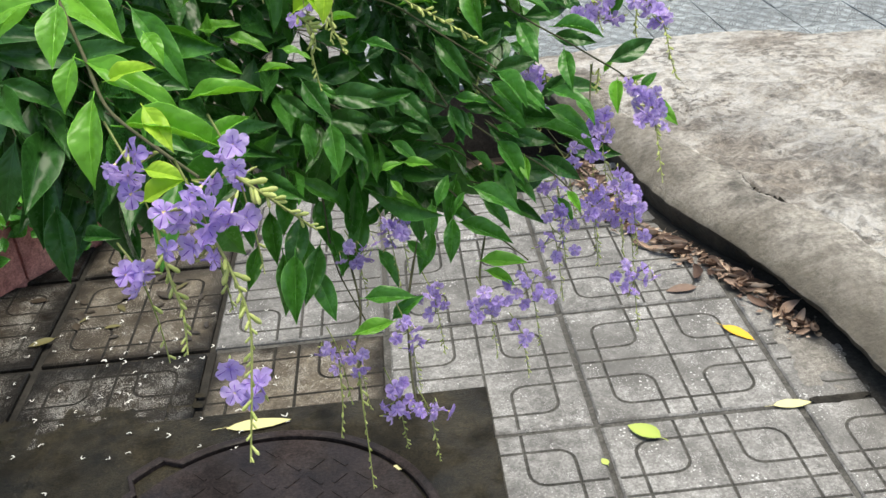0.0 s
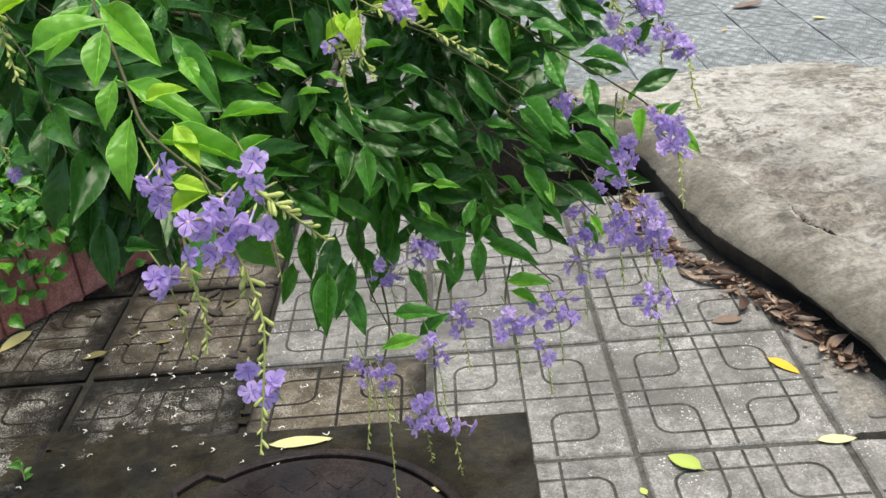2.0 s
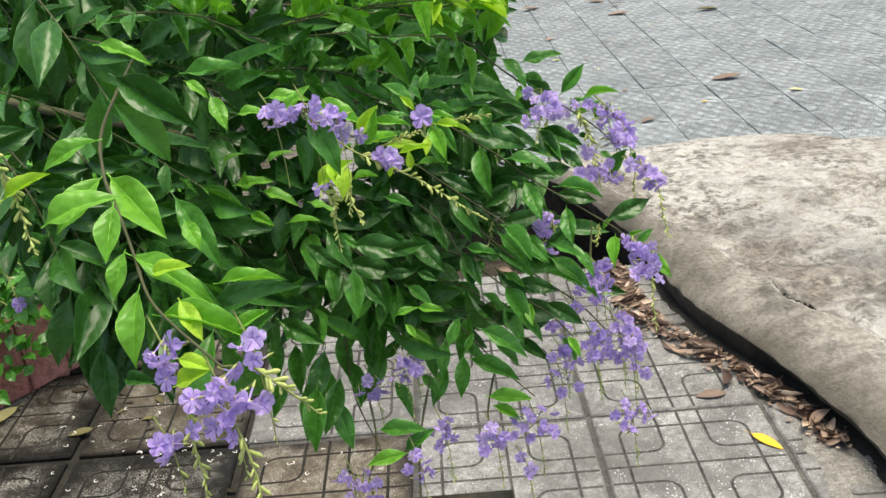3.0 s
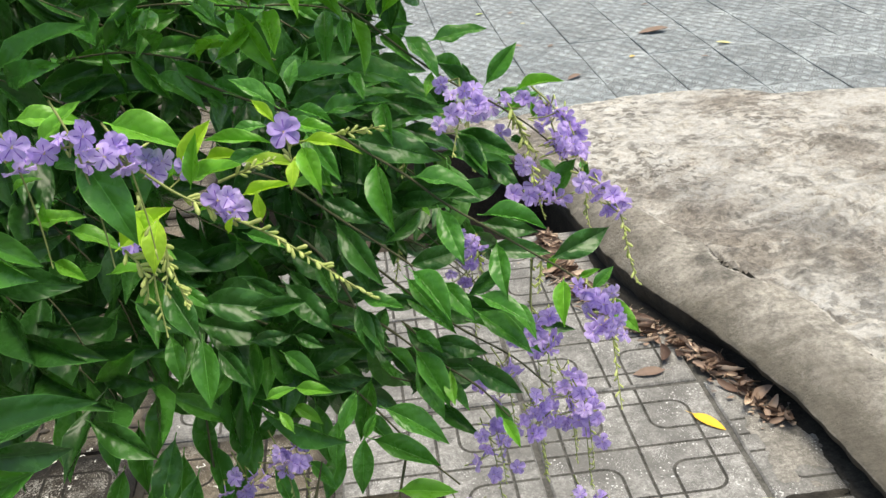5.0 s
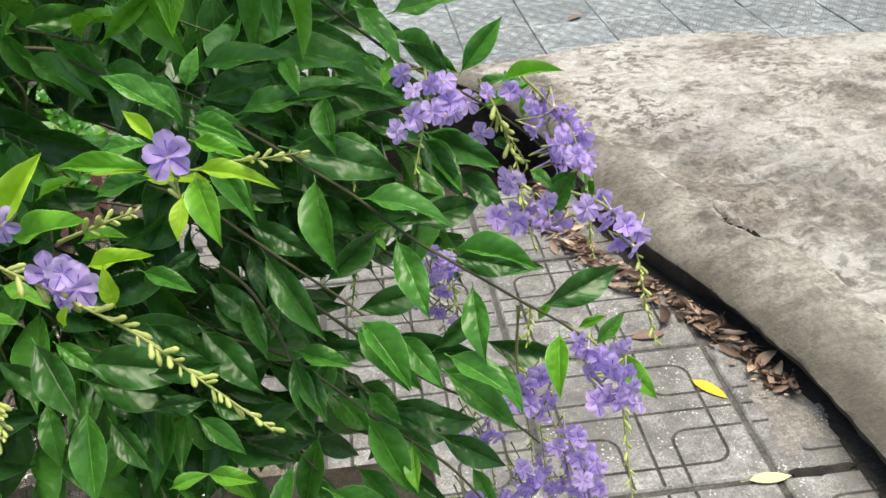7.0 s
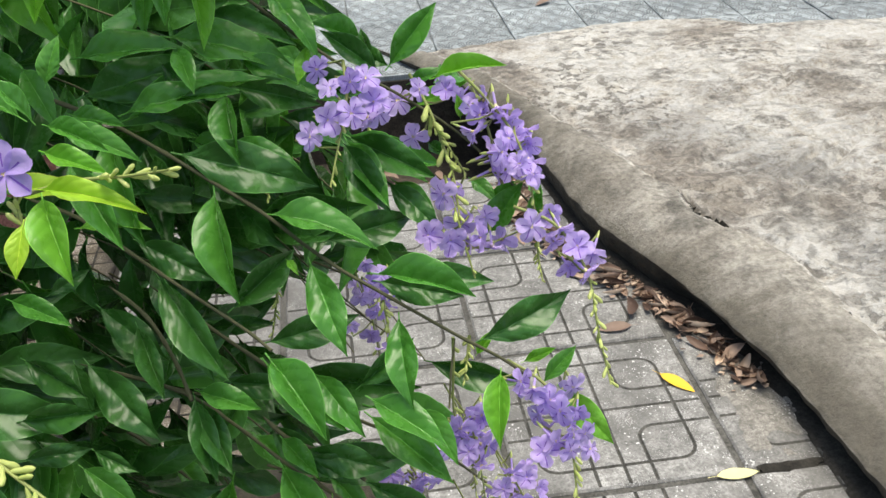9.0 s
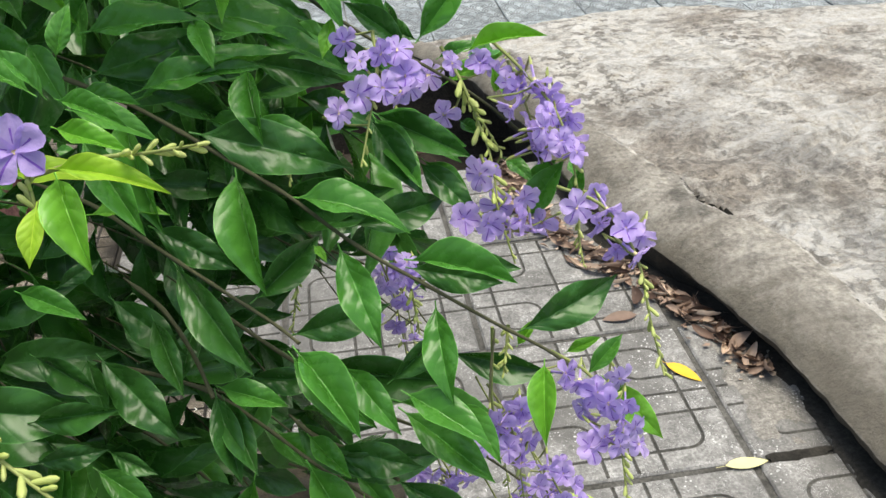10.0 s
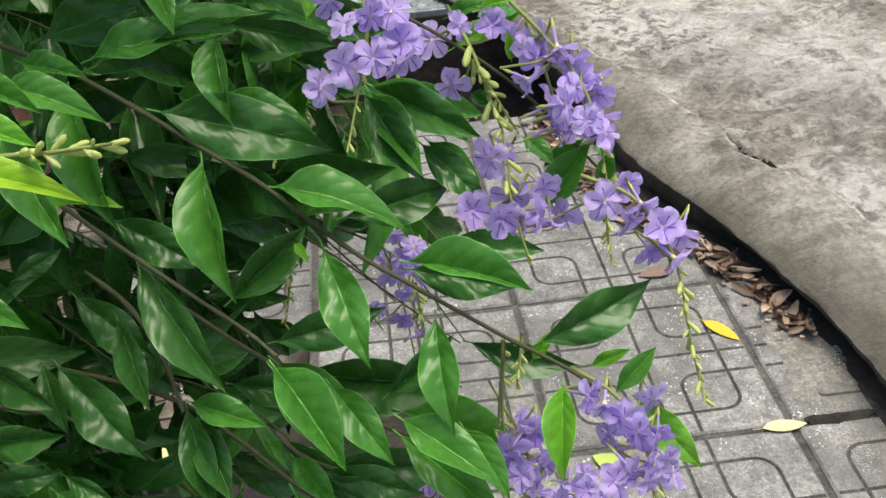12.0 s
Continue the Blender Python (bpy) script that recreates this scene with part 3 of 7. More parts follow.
def build_ramp():
    """A rough cast slab: dark undercut foot, smooth rounded lip, broken crest, rough trowelled top that falls away to the far tiles."""
    profile = [(0.024, -0.011), (0.020, 0.006), (0.012, 0.018), (0.007, 0.034), (0.002, 0.052), (0.000, 0.064), (0.0005, 0.068), (0.002, 0.0695)]
    ys = np.linspace(-1.2, 2.05, 290)
    us = np.concatenate([(0.004,), np.linspace(0.009, 0.3, 62), np.linspace(0.31, 1.2, 84), np.linspace(1.25, 4.2, 30)])
    verts, n = [], len(profile) + len(us)
    lip, uv = [], []
    for y in ys:
        far = max(0.0, min(1.0, (y - 0.55) / 1.35))
        over = float(np.interp(y, (-0.6, -0.47, -0.3, -0.2, -0.1, 0.05, 0.4, 0.6), (0.0, 0.006, 0.016, 0.020, 0.028, 0.037, 0.038, 0.045)))
        ex = edge_x(y) + 0.005 * noise.noise((0, y * 5, 3)) + 0.0025 * noise.noise((5, y * 30, 0))
        fall = 1 - 0.78 * far ** 1.5
        crest_x = float(np.interp(y, (-1.2, -0.5, -0.2, -0.05, 0.07, 0.16, 0.20, 0.28, 0.33, 0.40, 0.48, 0.67, 0.88, 1.11, 1.40, 1.70, 2.05), (0.80, 0.74, 0.715, 0.70, 0.678, 0.637, 0.600, 0.556, 0.550, 0.553, 0.515, 0.455, 0.385, 0.325, 0.25, 0.10, -0.05)))
        crest_u = max(0.03, crest_x - edge_x(y) + over) + 0.006 * noise.noise((7, y * 9, 0)) + 0.005 * noise.noise((7, y * 27, 5))
        gap = 0.027 * max(0.0, 1 - ((y - 0.26) / 0.155) ** 2) + 0.012 * max(0.0, noise.noise((4, y * 9, 1)) - 0.1)
        hollow = float(np.interp(y, (-0.6, -0.2, 0.0, 0.15), (0.07, 0.06, 0.03, 0.0)))
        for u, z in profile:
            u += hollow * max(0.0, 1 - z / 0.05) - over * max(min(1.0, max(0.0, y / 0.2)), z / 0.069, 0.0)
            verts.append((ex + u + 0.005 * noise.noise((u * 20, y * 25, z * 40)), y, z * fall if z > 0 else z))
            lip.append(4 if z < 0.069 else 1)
            uv.append((0.0, y))
        for u in us:
            x = ex - over + u
            s = min(1.0, u / crest_u)
            front = 0.070 + 0.049 * (1 - (1 - s) ** 3.0)
            z = front
            if u > crest_u:
                # behind the crest the skin has broken off in places
                broken = 0.5 + 0.5 * math.tanh(6 * noise.noise((3, y * 3.2, 8)) + 0.8)
                z -= (float(np.interp(y, (0.02, 0.12, 0.42, 0.5), (0.026, 0.012, 0.012, 0.022))) + 0.010 * math.exp(-((y - 0.58) / 0.14) ** 2)) * broken * min(1.0, (u - crest_u) / 0.008) * math.exp(-(u - crest_u) / 0.35)
                z -= 0.028 * max(0.0, 1 - abs(u - crest_u - 0.5 * gap) / 0.013) * min(1.0, gap / 0.008)
                rough = min(1.0, (u - crest_u) / 0.03)
                lump = 0.012 * noise.noise((x * 3, y * 3, 1)) + 0.014 * noise.noise((x * 9, y * 9, 2)) + 0.012 * noise.noise((x * 24, y * 24, 3)) + 0.004 * noise.noise((x * 60, y * 60, 4))
                groove = abs(noise.noise((x * 2.2 + 2, y * 4.5, 9)))
                lump -= 0.018 * max(0.0, 1 - groove / 0.05) * max(0.0, min(1.0, 3 * noise.noise((x * 2, y * 2, 20)) + 0.4))
                z += lump * rough
                for line in SEAMS:
                    for (xa, ya), (xb, yb) in zip(line, line[1:]):
                        if min(xa, xb) - 0.03 < x < max(xa, xb) + 0.03 and min(ya, yb) - 0.03 < y < max(ya, yb) + 0.03:
                            k = max(0.0, min(1.0, ((x - xa) * (xb - xa) + (y - ya) * (yb - ya)) / ((xb - xa) ** 2 + (yb - ya) ** 2)))
                            z = min(z, front - 0.004 - 0.016 * max(0.0, 1 - math.hypot(x - xa - k * (xb - xa), y - ya - k * (yb - ya)) / 0.014)) if math.hypot(x - xa - k * (xb - xa), y - ya - k * (yb - ya)) < 0.014 else z
            else:
                z += 0.006 * noise.noise((x * 9, y * 7, 11)) * s + 0.003 * noise.noise((x * 22, y * 19, 14)) * s + 0.0012 * noise.noise((x * 55, y * 55, 12))
            # the far end feathers out over the tiles along a wavy line
            end = float(np.interp(x, (-0.2, 0.2, 0.52, 0.88, 1.2, 1.36, 1.6, 2.5), (1.72, 1.80, 1.86, 1.96, 1.90, 1.74, 1.70, 1.66))) + 0.03 * noise.noise((x * 6, 3, 0)) + 0.012 * noise.noise((x * 25, 5, y * 6))
            k = max(0.0, min(1.0, (end - y) / 0.07))
            verts.append((x, y, z * fall * k ** 0.6 - 0.008 * (1 - k)))
            # uv shift paints the lip's darkening higher towards the near end
            uv.append((u - 0.055 * max(0.0, min(1.0, (0.12 - y) / 0.3)), y))
            # patches of the crest strip take the painted highlight
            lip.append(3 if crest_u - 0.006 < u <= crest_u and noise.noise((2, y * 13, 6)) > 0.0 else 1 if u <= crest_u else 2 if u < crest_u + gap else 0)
    faces = [(j * n + i, (j + 1) * n + i, (j + 1) * n + i + 1, j * n + i + 1) for j in range(len(ys) - 1) for i in range(n - 1)]
    index = [lip[f[3]] for f in faces]
    for row in (0, len(ys) - 1):
        ring = [row * n + i for i in range(n)]
        base = len(verts)
        verts.extend((verts[i][0], verts[i][1], -0.011) for i in ring)
        uv.extend((0.0, 0.0) for i in ring)
        for i in range(n - 1):
            faces.append((ring[i], ring[i + 1], base + i + 1, base + i))
            index.append(0)
    return mesh_of("ramp", verts, faces, [CONCRETE, LIP, JOINT, WORN_LIT, FACE], index, uv=uv)


thing("ramp", "rough worn concrete ramp with a rounded chipped lip", "ramp", kind="structure", data=build_ramp())

# ---- manhole ----
PATCH = thing("cement_apron", "dark damp cement apron round the manhole, set in the tiles", "manhole surround", kind="structure")
child("slab", from_bm("slab", box(-1.10, -0.20, -1.15, -0.248, -0.01, 0.005, 0.003), DAMP), PATCH)
MH = (-0.63, -0.66)
MANHOLE = thing("manhole_cover", "dark cast iron round manhole cover in a notched frame", "manhole cover")
MANHOLE.matrix_basis = pose(MH[0], MH[1], 0.005)


def ring_mesh(name, r0, r1, z0, z1, mat, notch=0.0, seg=96):
    verts, faces = [], []
    for k in range(seg):
        a = 2 * math.pi * k / seg
        deg = math.degrees(a)
        grow = notch if notch and (abs((deg - 133 + 180) % 360 - 180) < 6 or abs((deg - 313 + 180) % 360 - 180) < 6) else 0.0
        for r, z in ((r0 + grow, z0), (r0 + grow, z1 - 0.002), (r0 + grow + 0.003, z1), (r1 + grow - 0.003, z1), (r1 + grow, z1 - 0.002), (r1 + grow, z0)):
            verts.append((r * math.cos(a), r * math.sin(a), z))
    for k in range(seg):
        m = (k + 1) % seg
        for i in range(5):
            faces.append((k * 6 + i, k * 6 + i + 1, m * 6 + i + 1, m * 6 + i)[::-1])
    return mesh_of(name, verts, faces, [mat], smooth=False)


child("frame", ring_mesh("frame", 0.308, 0.326, 0.0, 0.012, IRON, 0.035), MANHOLE)


def cover_mesh():
    bm = bmesh.new()
    bmesh.ops.create_cone(bm, cap_ends=True, segments=96, radius1=0.302, radius2=0.300, depth=0.010, matrix=Matrix.Translation((0, 0, 0.002)))
    for i in range(-6, 7):
        for j in range(-6, 7):
            x, y = i * 0.044, j * 0.044
            if math.hypot(x, y) < 0.265:
                bmesh.ops.create_cube(bm, size=1, matrix=Matrix.LocRotScale((x, y, 0.0075), Euler((0, 0, radians(45 if (i + j) % 2 else -45))), (0.034, 0.007, 0.0015)))
    return from_bm("cover", bm, IRON)


child("cover", cover_mesh(), MANHOLE, label="cast iron lid with short raised bars")

# ---- brick planter ----
PLANTER = thing("planter", "low red-painted brick planter filled with leafy ground cover", "planter")
PLANTER.matrix_basis = pose(-1.275, 0.484, 0, 0, 0, 53.5)
BRICK = from_bm("brick", box(-0.055, 0.055, -0.05, 0.05, -0.10, 0.10, 0.008), PAINT_BRICK)
child("core", from_bm("core", box(-0.70, 0.48, 0.012, 0.10, -0.011, 0.20, 0.004), PAINT_BRICK), PLANTER)
for k in range(10):
    child("brick", BRICK, PLANTER, pose(-0.63 + k * 0.118, 0.05, 0.105, rnd.uniform(-1, 1), rnd.uniform(-1.5, 1.5), rnd.uniform(-1.5, 1.5)))
child("core", from_bm("core", box(-0.70, 0.48, 0.62, 0.72, -0.011, 0.20, 0.004), PAINT_BRICK), PLANTER)
child("earth", from_bm("earth", box(-0.70, 0.48, 0.10, 0.62, -0.011, 0.17, 0.004), SOIL), PLANTER)


# ---- leaves ----
def leaf_mesh(name, mat, curl, fold, wave, twist, width=0.36, rows=26, cols=(-1.0, -0.92, -0.7, -0.45, -0.2, -0.05, 0.0, 0.05, 0.2, 0.45, 0.7, 0.92, 1.0), pucker=0.024):
    """A pointed oval blade of unit length along y, face up, with a sunk midrib, drooping tip, wavy rim and short stalk."""
    verts, faces, uv = [], [], []
    for i in range(rows + 1):
        t = i / rows
        y = 0.06 + 0.94 * t
        w = width * 0.53 * float(np.interp(t, (0, 0.05, 0.12, 0.22, 0.34, 0.45, 0.58, 0.70, 0.80, 0.88, 0.95, 1.0), (0.03, 0.14, 0.40, 0.72, 0.95, 1.0, 0.93, 0.74, 0.50, 0.28, 0.10, 0.01))) + 0.001
        lean = twist * (t - 0.4)
        for c in cols:
            x = c * w
            z = -curl * t * t + 2.0 * fold * abs(x) * (1.35 - 0.55 * abs(c)) + wave * 0.9 * math.sin(t * 8.5 + (2.2 if c > 0 else 0)) * c * c * w * 2 + x * lean
            if pucker:
                z += pucker * noise.noise((x * 13 + curl * 31, y * 12, fold * 17)) * (1 - 0.5 * c * c) + 0.16 * pucker * math.sin((y - 0.45 * abs(x)) * 42 + fold * 9) * abs(c) * (1 - abs(c)) * 4 * min(1.0, w * 8)
            verts.append((x * (1 - 0.12 * fold), y - 0.3 * curl * t * t, z))
            uv.append((0.5 + 0.5 * c, t))
    n = len(cols)
    for i in range(rows):
        for k in range(n - 1):
            faces.append((i * n + k, i * n + k + 1, (i + 1) * n + k + 1, (i + 1) * n + k))
    b = len(verts)
    verts += [(-0.009, -0.02, 0.0), (0.009, -0.02, 0.0), (0.007, 0.12, -0.002), (-0.007, 0.12, -0.002), (0, -0.02, -0.016), (0, 0.12, -0.014)]
    uv += [(0.5, 0.0)] * 6
    faces += [(b, b + 1, b + 2, b + 3), (b, b + 3, b + 5, b + 4), (b + 1, b + 4, b + 5, b + 2)]
    return mesh_of(name, verts, faces, [mat], uv=uv)


SHAPES = ((0.10, 0.40, 0.10, 0.2), (0.24, 0.30, 0.16, -0.4), (0.02, 0.55, 0.12, 0.1), (0.32, 0.36, 0.10, 0.5), (0.14, 0.20, 0.20, -0.2), (-0.06, 0.45, 0.14, 0.3), (0.20, 0.65, 0.08, -0.3))
LEAF_MESHES = {tone: [leaf_mesh("leaf", mat, *s) for s in SHAPES] for tone, mat in LEAF.items()}
LOW_MESHES = {tone: [leaf_mesh("leaf", mat, *s, rows=7, cols=(-1.0, -0.5, 0.0, 0.5, 1.0), pucker=0.0) for s in SHAPES] for tone, mat in LEAF.items()}

SHRUB = thing("flowering_shrub", "arching shrub with glossy green leaves and hanging violet flower sprays", "shrub")
pick = random.Random(11)


def leaf_pose(base, tip, roll, wide, up=Vector((0.05, -0.55, 0.85))):
    b, t = Vector(base), Vector(tip)
    y = (t - b).normalized()
    x = y.cross(up).normalized()
    z = x.cross(y)
    m = Matrix((x, y, z)).transposed().to_4x4()
    m = m @ Matrix.Rotation(radians(roll), 4, "Y")
    length = (t - b).length
    return Matrix.Translation(b) @ m @ Matrix.Diagonal((length * wide, length, length, 1))


def leaf(base, tip, tone="d", roll=0.0, wide=1.0):
    me = LEAF_MESHES[tone][pick.randrange(7)]
    return child("leaf", me, SHRUB, leaf_pose(base, tip, roll, wide * 0.92, Vector((0.1, -0.85, 0.4)) if tone == "d" else Vector((0.05, -0.55, 0.85))))


FILL = {"verts": [], "faces": [], "index": [], "uv": []}
FILL_TONES = ("d", "m", "l", "y")


# thin places in the foliage where the pavement shows: two ends and the reach round each
OPENINGS = [((-0.284, -1.415, 1.043), (-0.321, -0.974, 0.685), 0.014, 0.030), ((-0.267, -1.414, 1.044), (-0.274, -0.970, 0.687), 0.016, 0.034), ((-0.259, -1.423, 1.033), (-0.252, -0.994, 0.658), 0.014, 0.030), ((-0.241, -1.299, 1.046), (-0.235, -1.059, 0.882), 0.017, 0.033), ((-0.211, -1.297, 1.026), (-0.192, -1.062, 0.838), 0.011, 0.021), ((-0.245, -1.252, 0.99), (-0.265, -0.87, 0.683), 0.018, 0.036), ((-0.259, -1.238, 1.009), (-0.296, -0.838, 0.728), 0.018, 0.036), ((-0.23, -1.241, 1.003), (-0.229, -0.845, 0.714), 0.02, 0.045), ((-0.303, -1.257, 0.994), (-0.4, -0.883, 0.693), 0.01, 0.018), ((-0.222, -1.258, 0.982), (-0.209, -0.885, 0.664), 0.018, 0.036)]


def in_opening(p):
    for a, b, ra, rb in OPENINGS:
        a, b = Vector(a), Vector(b)
        k = max(0.0, min(1.0, (p - a).dot(b - a) / (b - a).length_squared))
        if (a.lerp(b, k) - p).length < ra + (rb - ra) * k:
            return True
    return False


def fill_leaf(base, tip, tone, roll, wide):
    """A leaf of the inner mass, joined with the rest of it."""
    if in_opening((Vector(base) + Vector(tip)) * 0.5):
        return
    me = LOW_MESHES[tone][pick.randrange(7)]
    m = leaf_pose(base, tip, roll, wide, Vector((pick.uniform(-0.5, 0.5), -0.85, 0.3)))
    n = len(FILL["verts"])
    spots = [(0.0, 0.0)] * len(me.vertices)
    for loop, cell in zip(me.loops, me.uv_layers[0].data):
        spots[loop.vertex_index] = tuple(cell.uv)
    FILL["uv"].extend(spots)
    FILL["verts"].extend(m @ v.co for v in me.vertices)
    for p in me.polygons:
        FILL["faces"].append(tuple(n + i for i in p.vertices))
        FILL["index"].append(FILL_TONES.index(tone))


def branch(points, r0=0.0013, r1=0.0007, mat=None):
    line = smooth_line(points, 5)
    n = len(line) - 1
    node_at = max(3, n // 7)
    v, f = tube(line, [(r0 + (r1 - r0) * i / n) * (1.25 if i % node_at == 2 else 1.0) * min(1.0, 0.35 + 0.3 * i) for i in range(n + 1)], 7)
    child("branch", mesh_of("branch", v, f, [mat or BARK]), SHRUB)
    return line


TWIGS = ([], [])


def spray(points, count, size=0.045, tone="d", r0=0.0006, seed=0, droop=0.5, inner=True, tips="m"):
    """A side branch with pairs of leaves all along it."""
    g = random.Random(seed * 77 + count)
    if inner:
        line = smooth_line(points, 5)
        v, f = tube(line, [r0 * (1 - 0.5 * i / len(line)) for i in range(len(line))], 5)
        n = len(TWIGS[0])
        TWIGS[0].extend(v)
        TWIGS[1].extend(tuple(n + i for i in q) for q in f)
    else:
        line = branch(points, r0, 0.0004)
    for k in range(count):
        s = (0.12 + 0.88 * k / max(1, count - 1)) * (len(line) - 1)
        i = min(int(s), len(line) - 2)
        p = line[i].lerp(line[i + 1], s - i)
        d = (line[i + 1] - line[i]).normalized()
        out = d.cross(Vector((g.uniform(-1, 1), g.uniform(-1, 1), g.uniform(-1, 1)))).normalized()
        way = (out * g.uniform(0.7, 1.1) + d * g.uniform(0.3, 0.9) + Vector((0, 0, -droop)) * g.uniform(0.3, 1.2)).normalized()
        length = size * g.uniform(0.7, 1.2)
        which = tone if k < count - 3 else tips
        make = fill_leaf if inner else leaf
        make(p, p + way * length, which, g.uniform(-35, 35), g.uniform(0.68, 0.95))


# ---- flowers ----
def flower_mesh(name, spread, seed):
    """Five broad ruffled petals round a small pale throat, with a slim tube behind; the two lower petals carry a dark line."""
    g = random.Random(seed)
    verts, faces, index = [], [], []
    cols = (-1, -0.55, -0.09, 0.09, 0.55, 1)
    for k in range(5):
        a = math.pi / 2 + 2 * math.pi * k / 5 + g.uniform(-0.12, 0.12)
        tilt = spread + g.uniform(-0.28, 0.22)
        size = g.uniform(0.9, 1.08)
        r = Matrix.Rotation(a, 3, "Z") @ Matrix.Rotation(-tilt, 3, "Y")
        n = len(verts)
        rows = ((0.05, 0.05), (0.22, 0.085), (0.42, 0.145), (0.62, 0.192), (0.80, 0.198), (0.93, 0.150), (1.0, 0.075))
        for i, (t, w) in enumerate(rows):
            for c in cols:
                z = 0.06 * abs(c) - 0.34 * max(0, t - 0.45) ** 2 + 0.05 * math.sin(5 * t + c * 2.6 + k * 2 + seed)
                frill = g.uniform(-0.02, 0.02) if i >= 4 else 0.0
                verts.append(r @ Vector(((t + frill) * 0.62 * size, c * w * 1.28 * size, z)))
        lined = k in (2, 3)
        for i in range(len(rows) - 1):
            for c in range(5):
                faces.append((n + i * 6 + c, n + (i + 1) * 6 + c, n + (i + 1) * 6 + c + 1, n + i * 6 + c + 1))
                index.append(1 if c == 2 and (0 < i < 5 if lined else 0 < i < 3) else 0)
    n = len(verts)
    for i, (rr, z) in enumerate(((0.08, 0.03), (0.05, -0.1), (0.045, -0.6), (0.06, -0.75), (0.02, -0.95))):
        for k in range(6):
            verts.append(Vector((rr * math.cos(k * math.pi / 3), rr * math.sin(k * math.pi / 3), z)))
    for i in range(4):
        for k in range(6):
            faces.append((n + i * 6 + k, n + i * 6 + (k + 1) % 6, n + (i + 1) * 6 + (k + 1) % 6, n + (i + 1) * 6 + k))
            index.append(2 if i == 0 else (0 if i == 1 else 3))
    faces.append(tuple(n + k for k in range(6)))
    index.append(2)
    return mesh_of(name, verts, faces, [PETAL, PETAL_EDGE, THROAT, BUD], index)


FLOWERS = [flower_mesh("flower", s, i) for i, s in enumerate((0.05, 0.3, -0.15, 0.6, 0.15))]


def bud_mesh():
    v, f = [], []
    rows = ((0.0, 0.05), (0.10, 0.10), (0.30, 0.15), (0.5, 0.15), (0.70, 0.19), (0.9, 0.14), (1.0, 0.04))
    for y, r in rows:
        for k in range(6):
            v.append((r * math.cos(k * math.pi / 3), y, r * math.sin(k * math.pi / 3)))
    for i in range(len(rows) - 1):
        for k in range(6):
            f.append((i * 6 + k, (i + 1) * 6 + k, (i + 1) * 6 + (k + 1) % 6, i * 6 + (k + 1) % 6))
    return mesh_of("bud", v, f, [BUD])


BUD_MESH = bud_mesh()


def aim(p, way, size, spin=0.0):
    """A pose at p whose z points along way."""
    return Matrix.Translation(p) @ Vector(way).to_track_quat("Z", "Y").to_matrix().to_4x4() @ Matrix.Rotation(spin, 4, "Z") @ Matrix.Scale(size, 4)


def raceme(points, flowers=(), buds=0, size=0.0086, bud_size=0.0065, seed=0, r0=0.0006, first=0.0, bunched=False, facing=False):
    """A hanging flower stalk: open flowers at given places, each on a short stem, and buds along it to the tip."""
    g = random.Random(seed + 501)
    line = smooth_line(points, 5)
    n = len(line) - 1
    verts, faces = tube(line, [r0 * (1 - 0.5 * i / n) for i in range(n + 1)], 5)
    holder = child("raceme", None, SHRUB)
    spots = [Vector(p) for p in flowers]
    if len(spots) > 5 and not bunched:
        spots += [p + Vector((g.uniform(-0.005, 0.005), g.uniform(0.003, 0.007), g.uniform(-0.006, 0.004))) for p in spots if g.random() < 0.12]
    for p in spots:
        way = Vector((g.gauss(0.1, 0.6), -0.72 + g.gauss(0, 0.35), 0.15 + g.gauss(0, 0.55))).normalized()
        if facing:
            way = Vector((0.06, -0.8, 0.55)).normalized()
        child("flower", FLOWERS[g.randrange(5)], holder, aim(p, way, size * g.uniform(0.8, 1.12), g.gauss(0, 0.4)))
        near = min(line, key=lambda q: (q - p).length)
        tail = p - way * size * 0.9
        if (near - tail).length < 0.03:
            tv, tf = tube([tail, tail.lerp(near, 0.6) + Vector((0, 0, -0.001)), near], [0.00036] * 3, 4)
            k = len(verts)
            verts += tv
            faces += [tuple(k + i for i in f) for f in tf]
    buds = int(buds * 1.5)
    for k in range(buds):
        s = (first + (1 - first) * (k + 0.5) / buds) * n
        i = min(int(s), n - 1)
        p = line[i].lerp(line[i + 1], s - i)
        d = (line[i + 1] - line[i]).normalized()
        out = d.cross(Vector((g.uniform(-1, 1), g.uniform(-1, 1), g.uniform(-1, 1)))).normalized()
        way = (out * 0.75 + d * 0.8).normalized()
        q = way.to_track_quat("Y", "Z").to_matrix().to_4x4()
        scale = bud_size * g.uniform(0.6, 1.15) * (1 - 0.45 * s / n)
        child("bud", BUD_MESH, holder, Matrix.Translation(p) @ q @ Matrix.Diagonal((scale * 0.8, scale * 0.95, scale * 0.8, 1)))
    child("stalk", mesh_of("stalk", verts, faces, [TWIG]), holder)
    return holder


def cluster(centre, count, rx, rz, seed, hang=0.03, buds=6, size=0.0080):
    """A raceme with its open flowers bunched round a centre, hanging on to a budded tail."""
    g = random.Random(seed * 13 + 7)
    c = Vector(centre)
    spots = []
    for k in range(count):
        a = k * 2.4 + g.uniform(-0.3, 0.3)
        r = math.sqrt((k + 0.5) / count)
        spots.append(c + Vector((rx * r * math.cos(a), g.uniform(-0.006, 0.006), rz * r * math.sin(a))))
    top = c + Vector((-0.006, 0.010, rz + 0.004))
    return raceme([top, c + Vector((0, 0.004, 0)), c + Vector((0.003, 0.002, -rz - hang * 0.5)), c + Vector((0.004, 0, -rz - hang))], spots, buds, size, 0.0055, seed, r0=0.00042, first=0.5, bunched=True)

